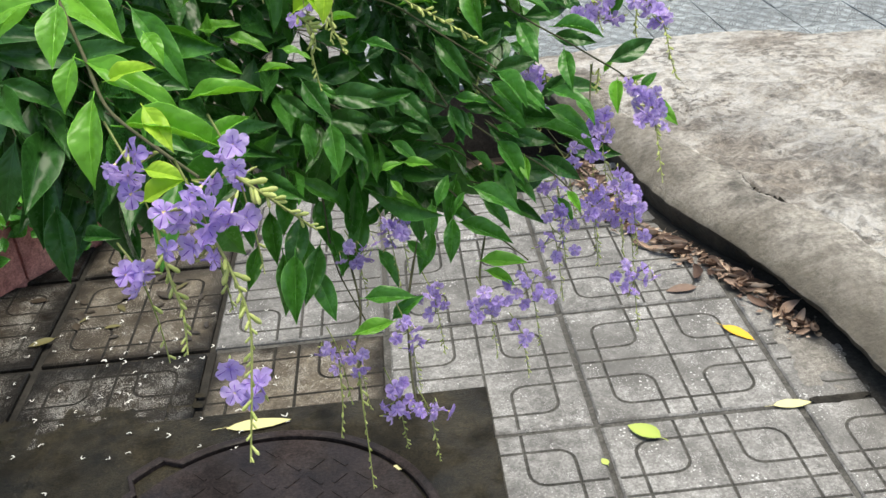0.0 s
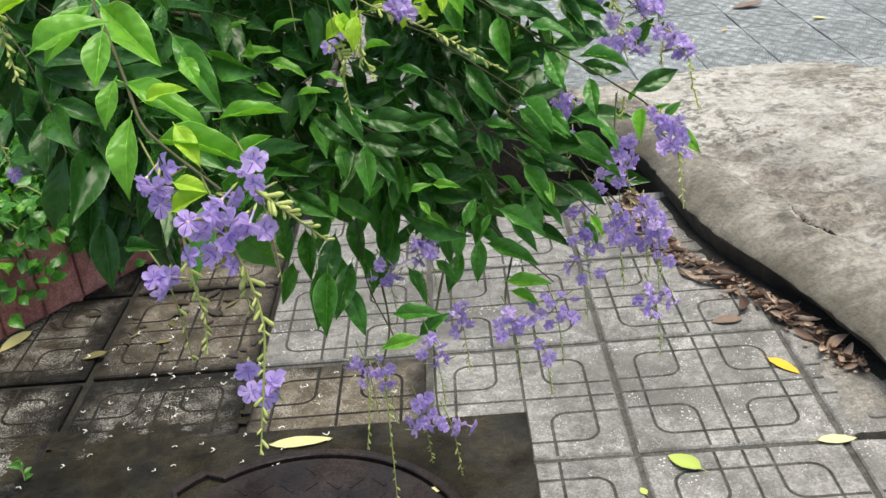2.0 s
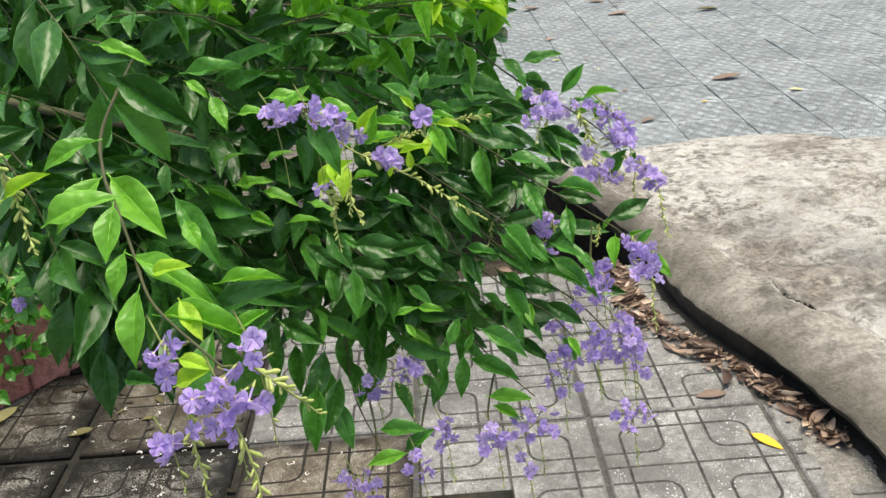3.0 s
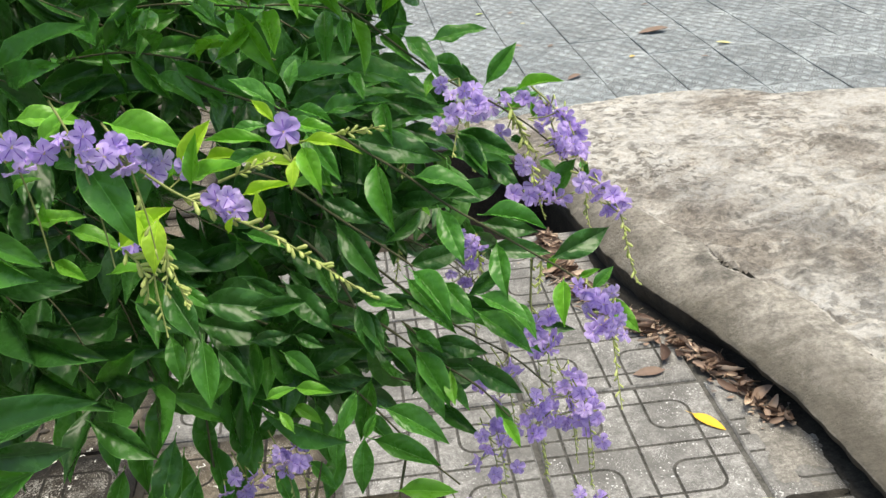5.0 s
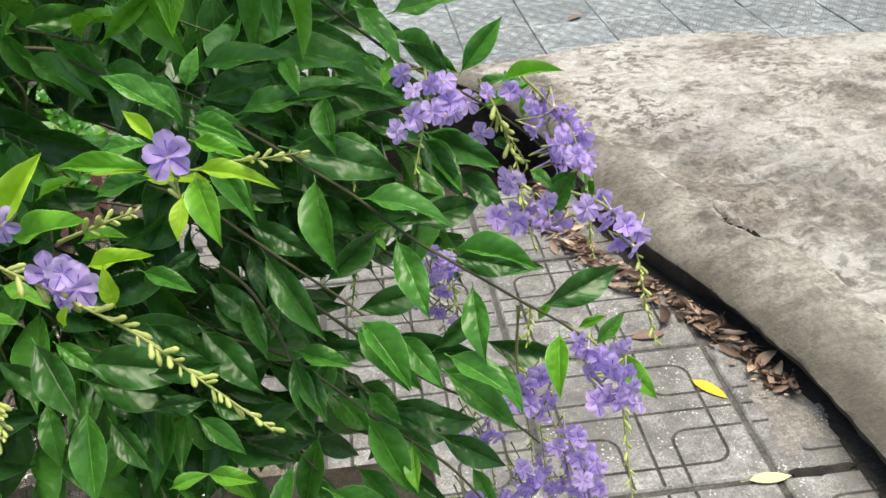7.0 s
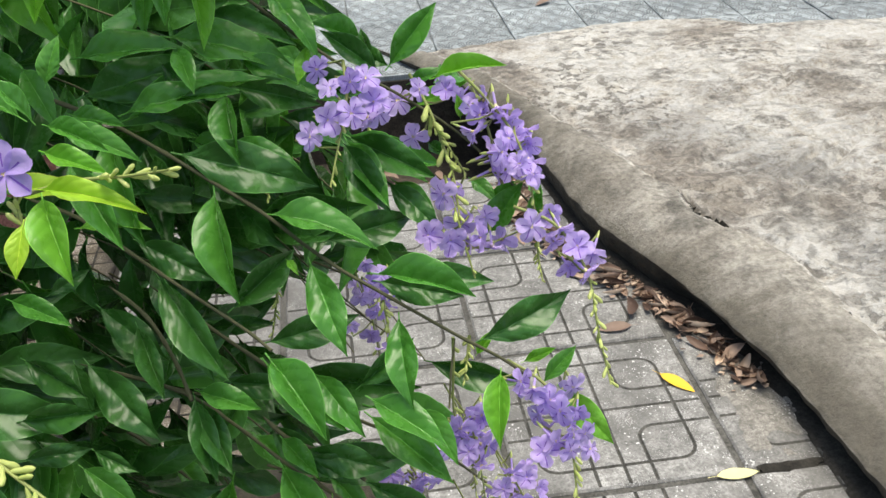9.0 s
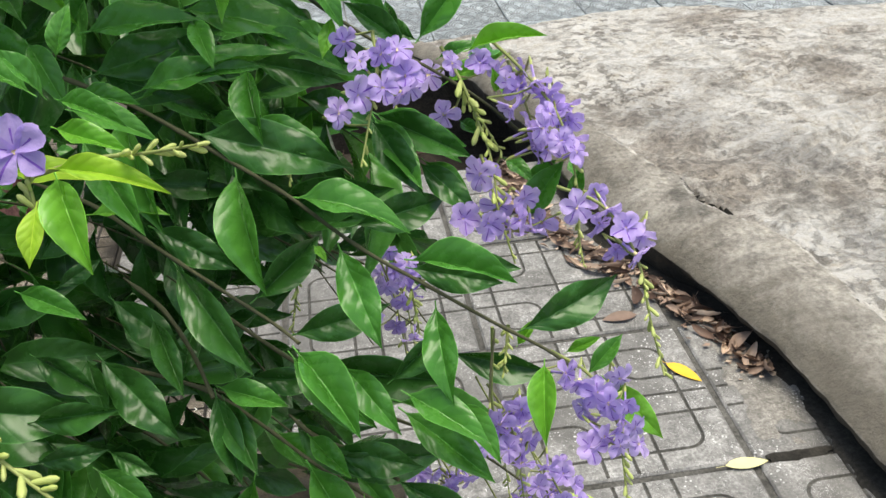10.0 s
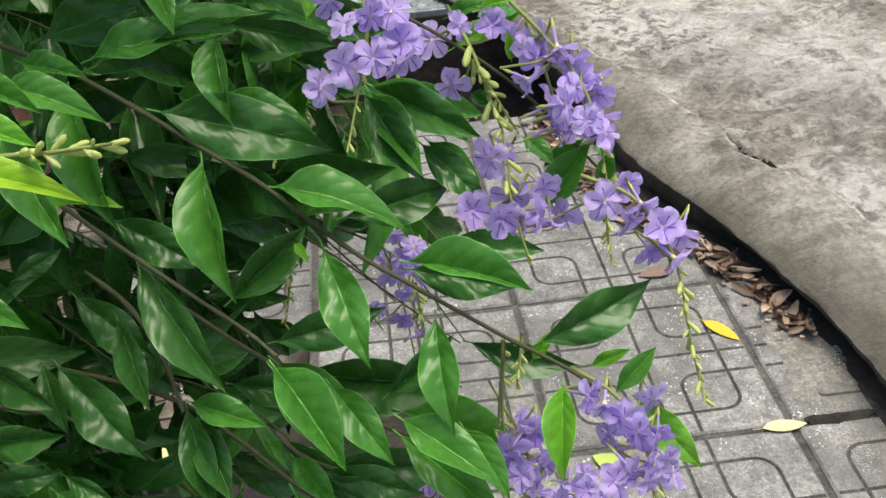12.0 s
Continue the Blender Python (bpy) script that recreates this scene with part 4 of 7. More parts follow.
# ---- shrub, branch by branch ----

# main arching branch and its leaves
branch([(-0.3690, -1.2182, 1.1225), (-0.3356, -1.2399, 1.1119), (-0.3176, -1.2499, 1.1081), (-0.3006, -1.2559, 1.1010), (-0.2858, -1.2626, 1.0929), (-0.2731, -1.2688, 1.0852), (-0.2584, -1.2759, 1.0762), (-0.2459, -1.2833, 1.0669), (-0.2358, -1.2905, 1.0611), (-0.2256, -1.2951, 1.0553), (-0.2155, -1.2998, 1.0496), (-0.2025, -1.3040, 1.0412), (-0.1892, -1.3072, 1.0326), (-0.1807, -1.3085, 1.0247)], 0.00072, 0.0005)
leaf((-0.3122, -1.2745, 1.1083), (-0.2877, -1.2826, 1.1043), 'm')
leaf((-0.3022, -1.2572, 1.0991), (-0.2953, -1.2874, 1.0740), 'm', 20, 0.9)
leaf((-0.2831, -1.2629, 1.0927), (-0.2382, -1.2731, 1.0821), 'd', -10)
leaf((-0.2659, -1.2488, 1.1056), (-0.2649, -1.2730, 1.0921), 'm', 25, 1.05)
leaf((-0.2720, -1.2702, 1.0832), (-0.2694, -1.3026, 1.0600), 'm', 25, 0.95)
leaf((-0.2565, -1.2766, 1.0755), (-0.2221, -1.2906, 1.0760), 'm', -15)
leaf((-0.2411, -1.2703, 1.0598), (-0.2060, -1.2670, 1.0640), 'd')
leaf((-0.2453, -1.2858, 1.0634), (-0.2372, -1.3144, 1.0460), 'm', 15, 0.95)
leaf((-0.2264, -1.2904, 1.0585), (-0.1940, -1.3018, 1.0573), 'm', -10)
leaf((-0.2258, -1.2834, 1.0511), (-0.1978, -1.2938, 1.0476), 'd')
leaf((-0.2196, -1.2983, 1.0478), (-0.2216, -1.3266, 1.0335), 'm', 25, 0.95)
leaf((-0.1959, -1.3019, 1.0362), (-0.1623, -1.3007, 1.0496), 'd')
leaf((-0.1896, -1.3075, 1.0288), (-0.1953, -1.3301, 1.0170), 'l', 20)
leaf((-0.1694, -1.3010, 1.0137), (-0.1539, -1.3180, 0.9996), 'l', 20)
leaf((-0.2313, -1.2520, 1.0867), (-0.2192, -1.2757, 1.0714), 'd', 10)
leaf((-0.2297, -1.2467, 1.0857), (-0.2019, -1.2624, 1.0745), 'd')
leaf((-0.2181, -1.2566, 1.0726), (-0.2016, -1.2726, 1.0599), 'd')
leaf((-0.2617, -1.2970, 1.0373), (-0.2436, -1.3245, 1.0259), 'm', -10, 1.1)
leaf((-0.2485, -1.2989, 1.0305), (-0.2341, -1.3220, 1.0215), 'm', 10)
leaf((-0.2321, -1.3116, 1.0278), (-0.2093, -1.3323, 1.0230), 'm', -10, 1.05)
leaf((-0.2164, -1.3109, 1.0215), (-0.2055, -1.3298, 1.0129), 'm')
leaf((-0.2351, -1.2905, 1.0140), (-0.2140, -1.2813, 1.0255), 'd')
leaf((-0.2633, -1.2827, 1.0313), (-0.2305, -1.2856, 1.0388), 'd')
branch([(-0.3356, -1.2516, 1.0779), (-0.3168, -1.2596, 1.0716), (-0.3016, -1.2693, 1.0627), (-0.2907, -1.2759, 1.0560), (-0.2787, -1.2830, 1.0487), (-0.2667, -1.2900, 1.0415), (-0.2599, -1.2965, 1.0381)], 0.0007, 0.0005)
leaf((-0.2954, -1.2700, 1.0552), (-0.2748, -1.3008, 1.0306), 'd', 10, 0.8)
leaf((-0.3008, -1.2635, 1.0641), (-0.2759, -1.2783, 1.0539), 'd')
leaf((-0.2737, -1.2757, 1.0404), (-0.2482, -1.2615, 1.0542), 'd', 0, 1.05)
leaf((-0.2871, -1.2889, 1.0203), (-0.2660, -1.2989, 1.0167), 'm', 0, 1.1)
leaf((-0.2873, -1.2829, 1.0114), (-0.2776, -1.3056, 0.9974), 'd')
leaf((-0.3007, -1.2460, 1.0977), (-0.2522, -1.2451, 1.1120), 'm', -20, 0.85)
leaf((-0.3145, -1.2356, 1.1025), (-0.2724, -1.2362, 1.1142), 'd', -20)
leaf((-0.2863, -1.2364, 1.1127), (-0.2732, -1.2535, 1.1070), 'd')
leaf((-0.2665, -1.2283, 1.0998), (-0.2353, -1.2370, 1.0938), 'd')
leaf((-0.3372, -1.3045, 1.0285), (-0.3103, -1.3090, 1.0332), 'd')
leaf((-0.3431, -1.2730, 1.0293), (-0.3208, -1.2866, 1.0207), 'd')
leaf((-0.3244, -1.2712, 1.0247), (-0.3007, -1.2974, 1.0070), 'd')
leaf((-0.3075, -1.2620, 1.0308), (-0.2977, -1.2859, 1.0150), 'd', 0, 0.8)
branch([(-0.3163, -1.2496, 1.0389), (-0.3046, -1.2570, 1.0294), (-0.2956, -1.2706, 1.0195), (-0.2898, -1.2853, 1.0130)], 0.0008, 0.0006)
branch([(-0.2678, -1.2847, 1.0020), (-0.2591, -1.2916, 0.9963), (-0.2440, -1.2990, 0.9924), (-0.2355, -1.3064, 0.9878)], 0.0008, 0.0006)
branch([(-0.478, -1.0634, 1.0839), (-0.438, -1.0916, 1.0869), (-0.4048, -1.1122, 1.0915), (-0.3738, -1.1265, 1.0873)], 0.0013, 0.0009)
branch([(-0.4423, -1.0881, 1.0855), (-0.4317, -1.0931, 1.0749), (-0.4253, -1.0953, 1.0619), (-0.4308, -1.0983, 1.0434)], 0.0010, 0.0006)

# upper branch and its flowers
branch([(-0.4351, -1.1208, 1.1661), (-0.3547, -1.1688, 1.1601), (-0.3059, -1.1934, 1.1561), (-0.2758, -1.2111, 1.1414), (-0.2506, -1.2254, 1.1217), (-0.2292, -1.2375, 1.1072), (-0.2112, -1.2451, 1.0979), (-0.1899, -1.2541, 1.0829), (-0.1694, -1.2660, 1.0609)], 0.0008, 0.0004)
leaf((-0.2521, -1.2208, 1.1301), (-0.2330, -1.2421, 1.1154), 'm', -10)
leaf((-0.2382, -1.2141, 1.1233), (-0.2078, -1.2173, 1.1312), 'm')
leaf((-0.2140, -1.2382, 1.1042), (-0.1953, -1.2334, 1.1247), 'm', 20)
leaf((-0.2008, -1.2506, 1.1043), (-0.1776, -1.2586, 1.1130), 'l', 0, 0.8)
leaf((-0.2388, -1.2316, 1.1129), (-0.2437, -1.2423, 1.1037), 'l')
leaf((-0.2805, -1.2334, 1.1452), (-0.2801, -1.2515, 1.1297), 'm', 0, 0.9)
leaf((-0.2798, -1.2420, 1.1202), (-0.2739, -1.2595, 1.1106), 'm')
leaf((-0.3117, -1.2411, 1.1181), (-0.2764, -1.2465, 1.1228), 'm')
leaf((-0.2989, -1.2512, 1.1020), (-0.2610, -1.2532, 1.1129), 'm', 0, 0.8)
leaf((-0.2874, -1.2158, 1.1146), (-0.2412, -1.2274, 1.1098), 'm')
leaf((-0.2642, -1.2218, 1.1070), (-0.2354, -1.2344, 1.0982), 'm')
leaf((-0.2149, -1.2193, 1.0958), (-0.2344, -1.2179, 1.1137), 'd', 10, 1.0)
leaf((-0.2179, -1.214, 1.0955), (-0.2208, -1.2037, 1.1095), 'd', -15, 0.9)
leaf((-0.2065, -1.2262, 1.0935), (-0.1913, -1.2301, 1.1015), 'm', 0, 0.9)
leaf((-0.2214, -1.2076, 1.0839), (-0.2531, -1.2236, 1.0996), 'd', 10, 0.9)
leaf((-0.2285, -1.195, 1.0884), (-0.2496, -1.2081, 1.0838), 'd', 0, 0.85)
leaf((-0.2189, -1.1826, 1.094), (-0.2342, -1.188, 1.1088), 'd', 5, 0.9)
leaf((-0.2197, -1.2061, 1.1025), (-0.2374, -1.2119, 1.1163), 'm', 0, 1.3)
leaf((-0.211, -1.2142, 1.0959), (-0.2275, -1.2012, 1.1007), 'd', 0, 1.2)
leaf((-0.2367, -1.1948, 1.0891), (-0.2529, -1.201, 1.1035), 'm', 0, 1.1)
leaf((-0.199, -1.2455, 1.101), (-0.1842, -1.2267, 1.0989), 'm', 0, 1.2)
leaf((-0.3227, -1.2279, 1.1097), (-0.3084, -1.2246, 1.1271), 'm')
leaf((-0.3502, -1.2222, 1.1164), (-0.3230, -1.2420, 1.1051), 'm')
leaf((-0.3277, -1.2406, 1.1171), (-0.3164, -1.2596, 1.1054), 'm')
leaf((-0.2696, -1.2537, 1.0910), (-0.2413, -1.2671, 1.0808), 'm')
leaf((-0.2302, -1.2477, 1.0857), (-0.2187, -1.2696, 1.0689), 'm')
leaf((-0.2306, -1.2424, 1.0848), (-0.2029, -1.2575, 1.0718), 'm')
leaf((-0.2160, -1.2516, 1.0705), (-0.2005, -1.2704, 1.0596), 'm')
leaf((-0.3137, -1.2541, 1.1053), (-0.2954, -1.2628, 1.1022), 'm')
leaf((-0.2806, -1.2433, 1.0877), (-0.2643, -1.2561, 1.0872), 'm')
leaf((-0.3784, -1.2179, 1.1208), (-0.3504, -1.2364, 1.1118), 'm')
leaf((-0.3378, -1.2035, 1.1101), (-0.3542, -1.1783, 1.1321), 'm')
raceme([(-0.2282, -1.2546, 1.1146), (-0.2282, -1.2629, 1.1064), (-0.2306, -1.2681, 1.0987), (-0.2361, -1.2802, 1.0844)], [(-0.2329, -1.2650, 1.1099), (-0.2270, -1.2643, 1.1113), (-0.2219, -1.2604, 1.1104), (-0.2349, -1.2711, 1.1027), (-0.2275, -1.2700, 1.1032), (-0.2220, -1.2676, 1.1001), (-0.2408, -1.2726, 1.0983), (-0.2365, -1.2524, 1.1118), (-0.2202, -1.2611, 1.1026)], 4, seed=1, first=0.55)
raceme([(-0.2067, -1.2400, 1.1026), (-0.2017, -1.2492, 1.0933), (-0.1984, -1.2591, 1.0830), (-0.1967, -1.2661, 1.0766), (-0.1965, -1.2762, 1.0657)], [(-0.2043, -1.2451, 1.0989), (-0.1953, -1.2442, 1.0975), (-0.2112, -1.2408, 1.0940), (-0.2062, -1.2354, 1.0777)], 10, seed=2, first=0.2, bud_size=0.008)
raceme([(-0.1907, -1.2428, 1.1034), (-0.1839, -1.2534, 1.0976), (-0.1758, -1.2636, 1.0873), (-0.1733, -1.2722, 1.0770), (-0.1726, -1.2797, 1.0664)], [(-0.1896, -1.2641, 1.0906), (-0.1786, -1.2665, 1.0882), (-0.1765, -1.2732, 1.0823), (-0.1730, -1.2765, 1.0797), (-0.1830, -1.2670, 1.0819), (-0.1776, -1.2583, 1.0913), (-0.1883, -1.2535, 1.0936), (-0.1835, -1.2513, 1.0955), (-0.1727, -1.2597, 1.0879), (-0.1702, -1.2591, 1.0821), (-0.1820, -1.2722, 1.0867), (-0.1841, -1.2653, 1.0771), (-0.1910, -1.2479, 1.0962)], 3, seed=3, first=0.7)
raceme([(-0.1997, -1.2667, 1.0773), (-0.1980, -1.2727, 1.0706), (-0.1961, -1.2812, 1.0604), (-0.1939, -1.2881, 1.0508)], [(-0.2009, -1.2718, 1.0734), (-0.2004, -1.2812, 1.0618), (-0.1909, -1.2808, 1.0614), (-0.1882, -1.2746, 1.0653), (-0.1941, -1.2783, 1.0578), (-0.2063, -1.2710, 1.0583), (-0.1958, -1.2716, 1.0620), (-0.1865, -1.2768, 1.0553)], 4, seed=4)
raceme([(-0.1804, -1.2832, 1.0727), (-0.1693, -1.2892, 1.0689), (-0.1627, -1.2963, 1.0606), (-0.1604, -1.3035, 1.0533), (-0.1605, -1.3129, 1.0440), (-0.1590, -1.3237, 1.0309)], [(-0.1761, -1.2897, 1.0687), (-0.1673, -1.2913, 1.0678), (-0.1630, -1.2958, 1.0633), (-0.1614, -1.3008, 1.0575), (-0.1696, -1.2843, 1.0691), (-0.1655, -1.2951, 1.0564), (-0.1570, -1.2924, 1.0585), (-0.1687, -1.2880, 1.0614)], 12, seed=5, first=0.55)
raceme([(-0.1869, -1.3037, 1.0291), (-0.1764, -1.3090, 1.0225), (-0.1706, -1.3163, 1.0127), (-0.1697, -1.3221, 1.0044), (-0.1701, -1.3312, 0.9915), (-0.1703, -1.3427, 0.9750)], [(-0.1840, -1.3104, 1.0251), (-0.1799, -1.3113, 1.0224), (-0.1756, -1.3147, 1.0197), (-0.1704, -1.3201, 1.0143), (-0.1755, -1.3228, 1.0100), (-0.1655, -1.3202, 1.0094), (-0.1791, -1.3218, 1.0058), (-0.1655, -1.3055, 1.0163), (-0.1730, -1.3183, 1.0183), (-0.1663, -1.3136, 1.0134), (-0.1760, -1.3152, 1.0085), (-0.1627, -1.3173, 0.9998), (-0.1788, -1.3138, 1.0137), (-0.1711, -1.3240, 1.0068)], 8, seed=6, first=0.6)
raceme([(-0.2029, -1.2963, 1.0348), (-0.2034, -1.2975, 1.0243), (-0.2041, -1.3002, 1.0064), (-0.1999, -1.3076, 0.9893)], [(-0.2029, -1.3046, 1.0038), (-0.1951, -1.2999, 1.0041), (-0.2005, -1.3078, 0.9959), (-0.2068, -1.3033, 0.9948), (-0.1968, -1.3080, 0.9891)], 3, seed=7)
leaf((-0.1964, -1.3004, 1.0296), (-0.1898, -1.3000, 1.0395), 'l', 0, 0.9)
leaf((-0.1756, -1.3039, 1.0176), (-0.1624, -1.2977, 1.0276), 'm')
leaf((-0.1804, -1.2954, 1.0206), (-0.1687, -1.2941, 1.0236), 'l')
leaf((-0.1867, -1.2662, 1.0530), (-0.1738, -1.2659, 1.0720), 'm', 0, 1.3)
leaf((-0.1708, -1.2644, 1.0570), (-0.1677, -1.2657, 1.0694), 'm', 0, 1.2)
leaf((-0.1918, -1.2520, 1.0902), (-0.1924, -1.2521, 1.0988), 'l', 0, 1.3)
leaf((-0.2524, -1.2809, 1.0611), (-0.2490, -1.2878, 1.0602), 'l')
leaf((-0.2066, -1.2374, 1.0888), (-0.1851, -1.2361, 1.0996), 'l', 0, 0.8)
raceme([(-0.2634, -1.2097, 1.0046), (-0.2657, -1.2162, 0.9951), (-0.2678, -1.2214, 0.9876)], [], 9, seed=8, bud_size=0.005)
raceme([(-0.2223, -1.2417, 1.0150), (-0.2216, -1.2469, 1.0077), (-0.2212, -1.2512, 1.0016)], [], 9, seed=9, bud_size=0.005)
raceme([(-0.1965, -1.2885, 1.0291), (-0.1981, -1.2926, 1.0230), (-0.1999, -1.2969, 1.0167)], [], 10, seed=10, bud_size=0.0048)
raceme([(-0.2566, -1.2323, 1.0689), (-0.2578, -1.2350, 1.0650), (-0.2591, -1.2381, 1.0604)], [], 6, seed=11, bud_size=0.0048)
raceme([(-0.2206, -1.2189, 1.0825), (-0.2217, -1.2283, 1.0690), (-0.2216, -1.2359, 1.0581)], [], 8, seed=12, bud_size=0.0048)
raceme([(-0.1665, -1.2622, 1.0605), (-0.1693, -1.2691, 1.0469), (-0.1690, -1.2754, 1.0380)], [], 8, seed=13, bud_size=0.0045)
branch([(-0.2028, -1.3006, 1.0374), (-0.2052, -1.3057, 1.0282), (-0.2069, -1.3111, 1.0186)], 0.0004, 0.0003)

# lower branches
branch([(-0.3273, -1.2673, 1.0203), (-0.2945, -1.2770, 1.0111), (-0.2764, -1.2873, 1.0014), (-0.2588, -1.3001, 0.9910), (-0.2350, -1.3146, 0.9786), (-0.2209, -1.3279, 0.9671)], 0.0007, 0.00045)
leaf((-0.2641, -1.2875, 1.0285), (-0.2458, -1.3101, 1.0114), 'm')
leaf((-0.2501, -1.2904, 1.0190), (-0.2341, -1.3068, 1.0124), 'm')
leaf((-0.2330, -1.3050, 1.0157), (-0.2072, -1.3264, 1.0014), 'm')
leaf((-0.2558, -1.2969, 0.9970), (-0.2266, -1.3079, 0.9912), 'd')
leaf((-0.2632, -1.2999, 0.9950), (-0.2477, -1.3265, 0.9765), 'm', 0, 1.1)
leaf((-0.2469, -1.3093, 0.9864), (-0.2477, -1.3265, 0.9765), 'l', 30)
leaf((-0.2825, -1.3107, 0.9699), (-0.2480, -1.3298, 0.9607), 'm')
leaf((-0.3037, -1.3156, 0.9588), (-0.2937, -1.3008, 0.9758), 'm')
leaf((-0.2923, -1.3179, 0.9561), (-0.2850, -1.3116, 0.9680), 'm')
leaf((-0.2258, -1.3312, 0.9709), (-0.2188, -1.3434, 0.9603), 'l')
leaf((-0.2368, -1.2968, 0.9792), (-0.2091, -1.3118, 0.9662), 'd')
leaf((-0.2890, -1.2842, 1.0154), (-0.2829, -1.3074, 0.9958), 'd', 0, 0.9)
leaf((-0.2951, -1.2604, 1.0461), (-0.2812, -1.2873, 1.0208), 'd', 0, 0.8)
leaf((-0.2737, -1.2692, 1.0030), (-0.2875, -1.2881, 0.9885), 'd')
leaf((-0.3762, -1.2969, 1.0435), (-0.3588, -1.3210, 1.0237), 'd', 0, 1.1)
leaf((-0.3615, -1.3062, 1.0191), (-0.3586, -1.3343, 0.9964), 'm', 0, 1.05)
leaf((-0.3638, -1.2981, 1.0328), (-0.3180, -1.3087, 1.0296), 'd', -10)
leaf((-0.3774, -1.2997, 1.0185), (-0.3723, -1.3207, 1.0025), 'm')
leaf((-0.3573, -1.3010, 1.0083), (-0.3412, -1.3205, 0.9963), 'd')
leaf((-0.3287, -1.2920, 0.9972), (-0.3084, -1.3049, 0.9870), 'm')
leaf((-0.3352, -1.3239, 0.9911), (-0.3212, -1.3243, 0.9981), 'l', 0, 1.1)
leaf((-0.3219, -1.3225, 0.9952), (-0.3034, -1.3283, 0.9932), 'l', 0, 1.1)
leaf((-0.3227, -1.3371, 0.9796), (-0.3291, -1.3305, 0.9904), 'l')
leaf((-0.2670, -1.2835, 0.9989), (-0.2466, -1.3043, 0.9852), 'd')
leaf((-0.2808, -1.2673, 1.0055), (-0.2540, -1.2753, 1.0047), 'd')
leaf((-0.3222, -1.2495, 1.0317), (-0.2985, -1.2702, 1.0186), 'd')
cluster((-0.1794, -1.2738, 0.9353), 8, 0.0147, 0.0161, 14)
cluster((-0.1737, -1.2905, 0.9370), 8, 0.0091, 0.0104, 15)
cluster((-0.2035, -1.3052, 0.9482), 8, 0.0111, 0.0111, 16)
cluster((-0.2172, -1.2927, 0.9684), 6, 0.0069, 0.0069, 17)
cluster((-0.2243, -1.2987, 0.9370), 6, 0.0089, 0.0063, 18)
cluster((-0.2240, -1.2056, 0.9988), 10, 0.0079, 0.0113, 19)
cluster((-0.2732, -1.1430, 1.0621), 3, 0.0044, 0.0053, 20)
cluster((-0.2583, -1.1501, 1.0514), 3, 0.0044, 0.0035, 21)
cluster((-0.1982, -1.3009, 0.9966), 6, 0.0071, 0.0082, 22)

# near spray with pale young leaves
raceme([(-0.3648, -1.3670, 1.1342), (-0.3465, -1.3784, 1.1223), (-0.3314, -1.3855, 1.1157), (-0.3100, -1.3972, 1.1078), (-0.2953, -1.4080, 1.1007), (-0.2791, -1.4195, 1.0926)], [(-0.3250, -1.3886, 1.1211), (-0.3272, -1.3884, 1.1151), (-0.3404, -1.3752, 1.1286), (-0.3543, -1.3696, 1.1308), (-0.3528, -1.3694, 1.1253), (-0.3238, -1.3863, 1.1152)], 26, seed=23, first=0.25, bud_size=0.0075, r0=0.0006)
leaf((-0.3215, -1.3840, 1.1195), (-0.3023, -1.3918, 1.1242), 'y', 0, 0.75)
leaf((-0.3146, -1.3912, 1.1117), (-0.3147, -1.3936, 1.1236), 'y', 0, 1.1)
leaf((-0.3427, -1.3734, 1.1254), (-0.3303, -1.3690, 1.1447), 'y', 10)
leaf((-0.3427, -1.3698, 1.1217), (-0.3198, -1.3774, 1.1271), 'l', -10, 1.2)
leaf((-0.3690, -1.3565, 1.1419), (-0.3389, -1.3719, 1.1346), 'l', 0, 1.2)
leaf((-0.3671, -1.3872, 1.1047), (-0.3447, -1.3881, 1.1197), 'y', 0, 1.2)
leaf((-0.3263, -1.3948, 1.1101), (-0.3236, -1.3968, 1.1171), 'y', 0, 1.3)
leaf((-0.3586, -1.3820, 1.1186), (-0.3507, -1.4018, 1.1052), 'y')
leaf((-0.3107, -1.3290, 1.1260), (-0.3196, -1.3247, 1.1357), 'y')
leaf((-0.3119, -1.3310, 1.1186), (-0.3407, -1.3317, 1.1248), 'l', 0, 0.65)
leaf((-0.3014, -1.3358, 1.1201), (-0.2768, -1.3457, 1.1210), 'y', 0, 0.68)
leaf((-0.3017, -1.3327, 1.1174), (-0.2951, -1.3536, 1.1050), 'l', 10, 1.1)
leaf((-0.3044, -1.3408, 1.1151), (-0.3064, -1.3518, 1.1063), 'y', 0, 1.1)
leaf((-0.3145, -1.3184, 1.1217), (-0.3328, -1.3184, 1.1228), 'm')
leaf((-0.3161, -1.3188, 1.1111), (-0.3389, -1.3182, 1.1085), 'm', 0, 0.9)
leaf((-0.3037, -1.3191, 1.1222), (-0.2867, -1.3289, 1.1183), 'l', 0, 0.9)
leaf((-0.3014, -1.3084, 1.1151), (-0.2873, -1.3318, 1.0998), 'm', 10, 0.8)
leaf((-0.3105, -1.3024, 1.1236), (-0.3305, -1.2972, 1.1389), 'm', 10)
leaf((-0.3066, -1.3080, 1.1246), (-0.3140, -1.3082, 1.1388), 'm', 30, 1.1)
leaf((-0.3069, -1.2908, 1.1278), (-0.3020, -1.2889, 1.1416), 'm', 10, 1.2)
leaf((-0.3037, -1.3112, 1.1256), (-0.2875, -1.3202, 1.1229), 'm', 0, 0.9)
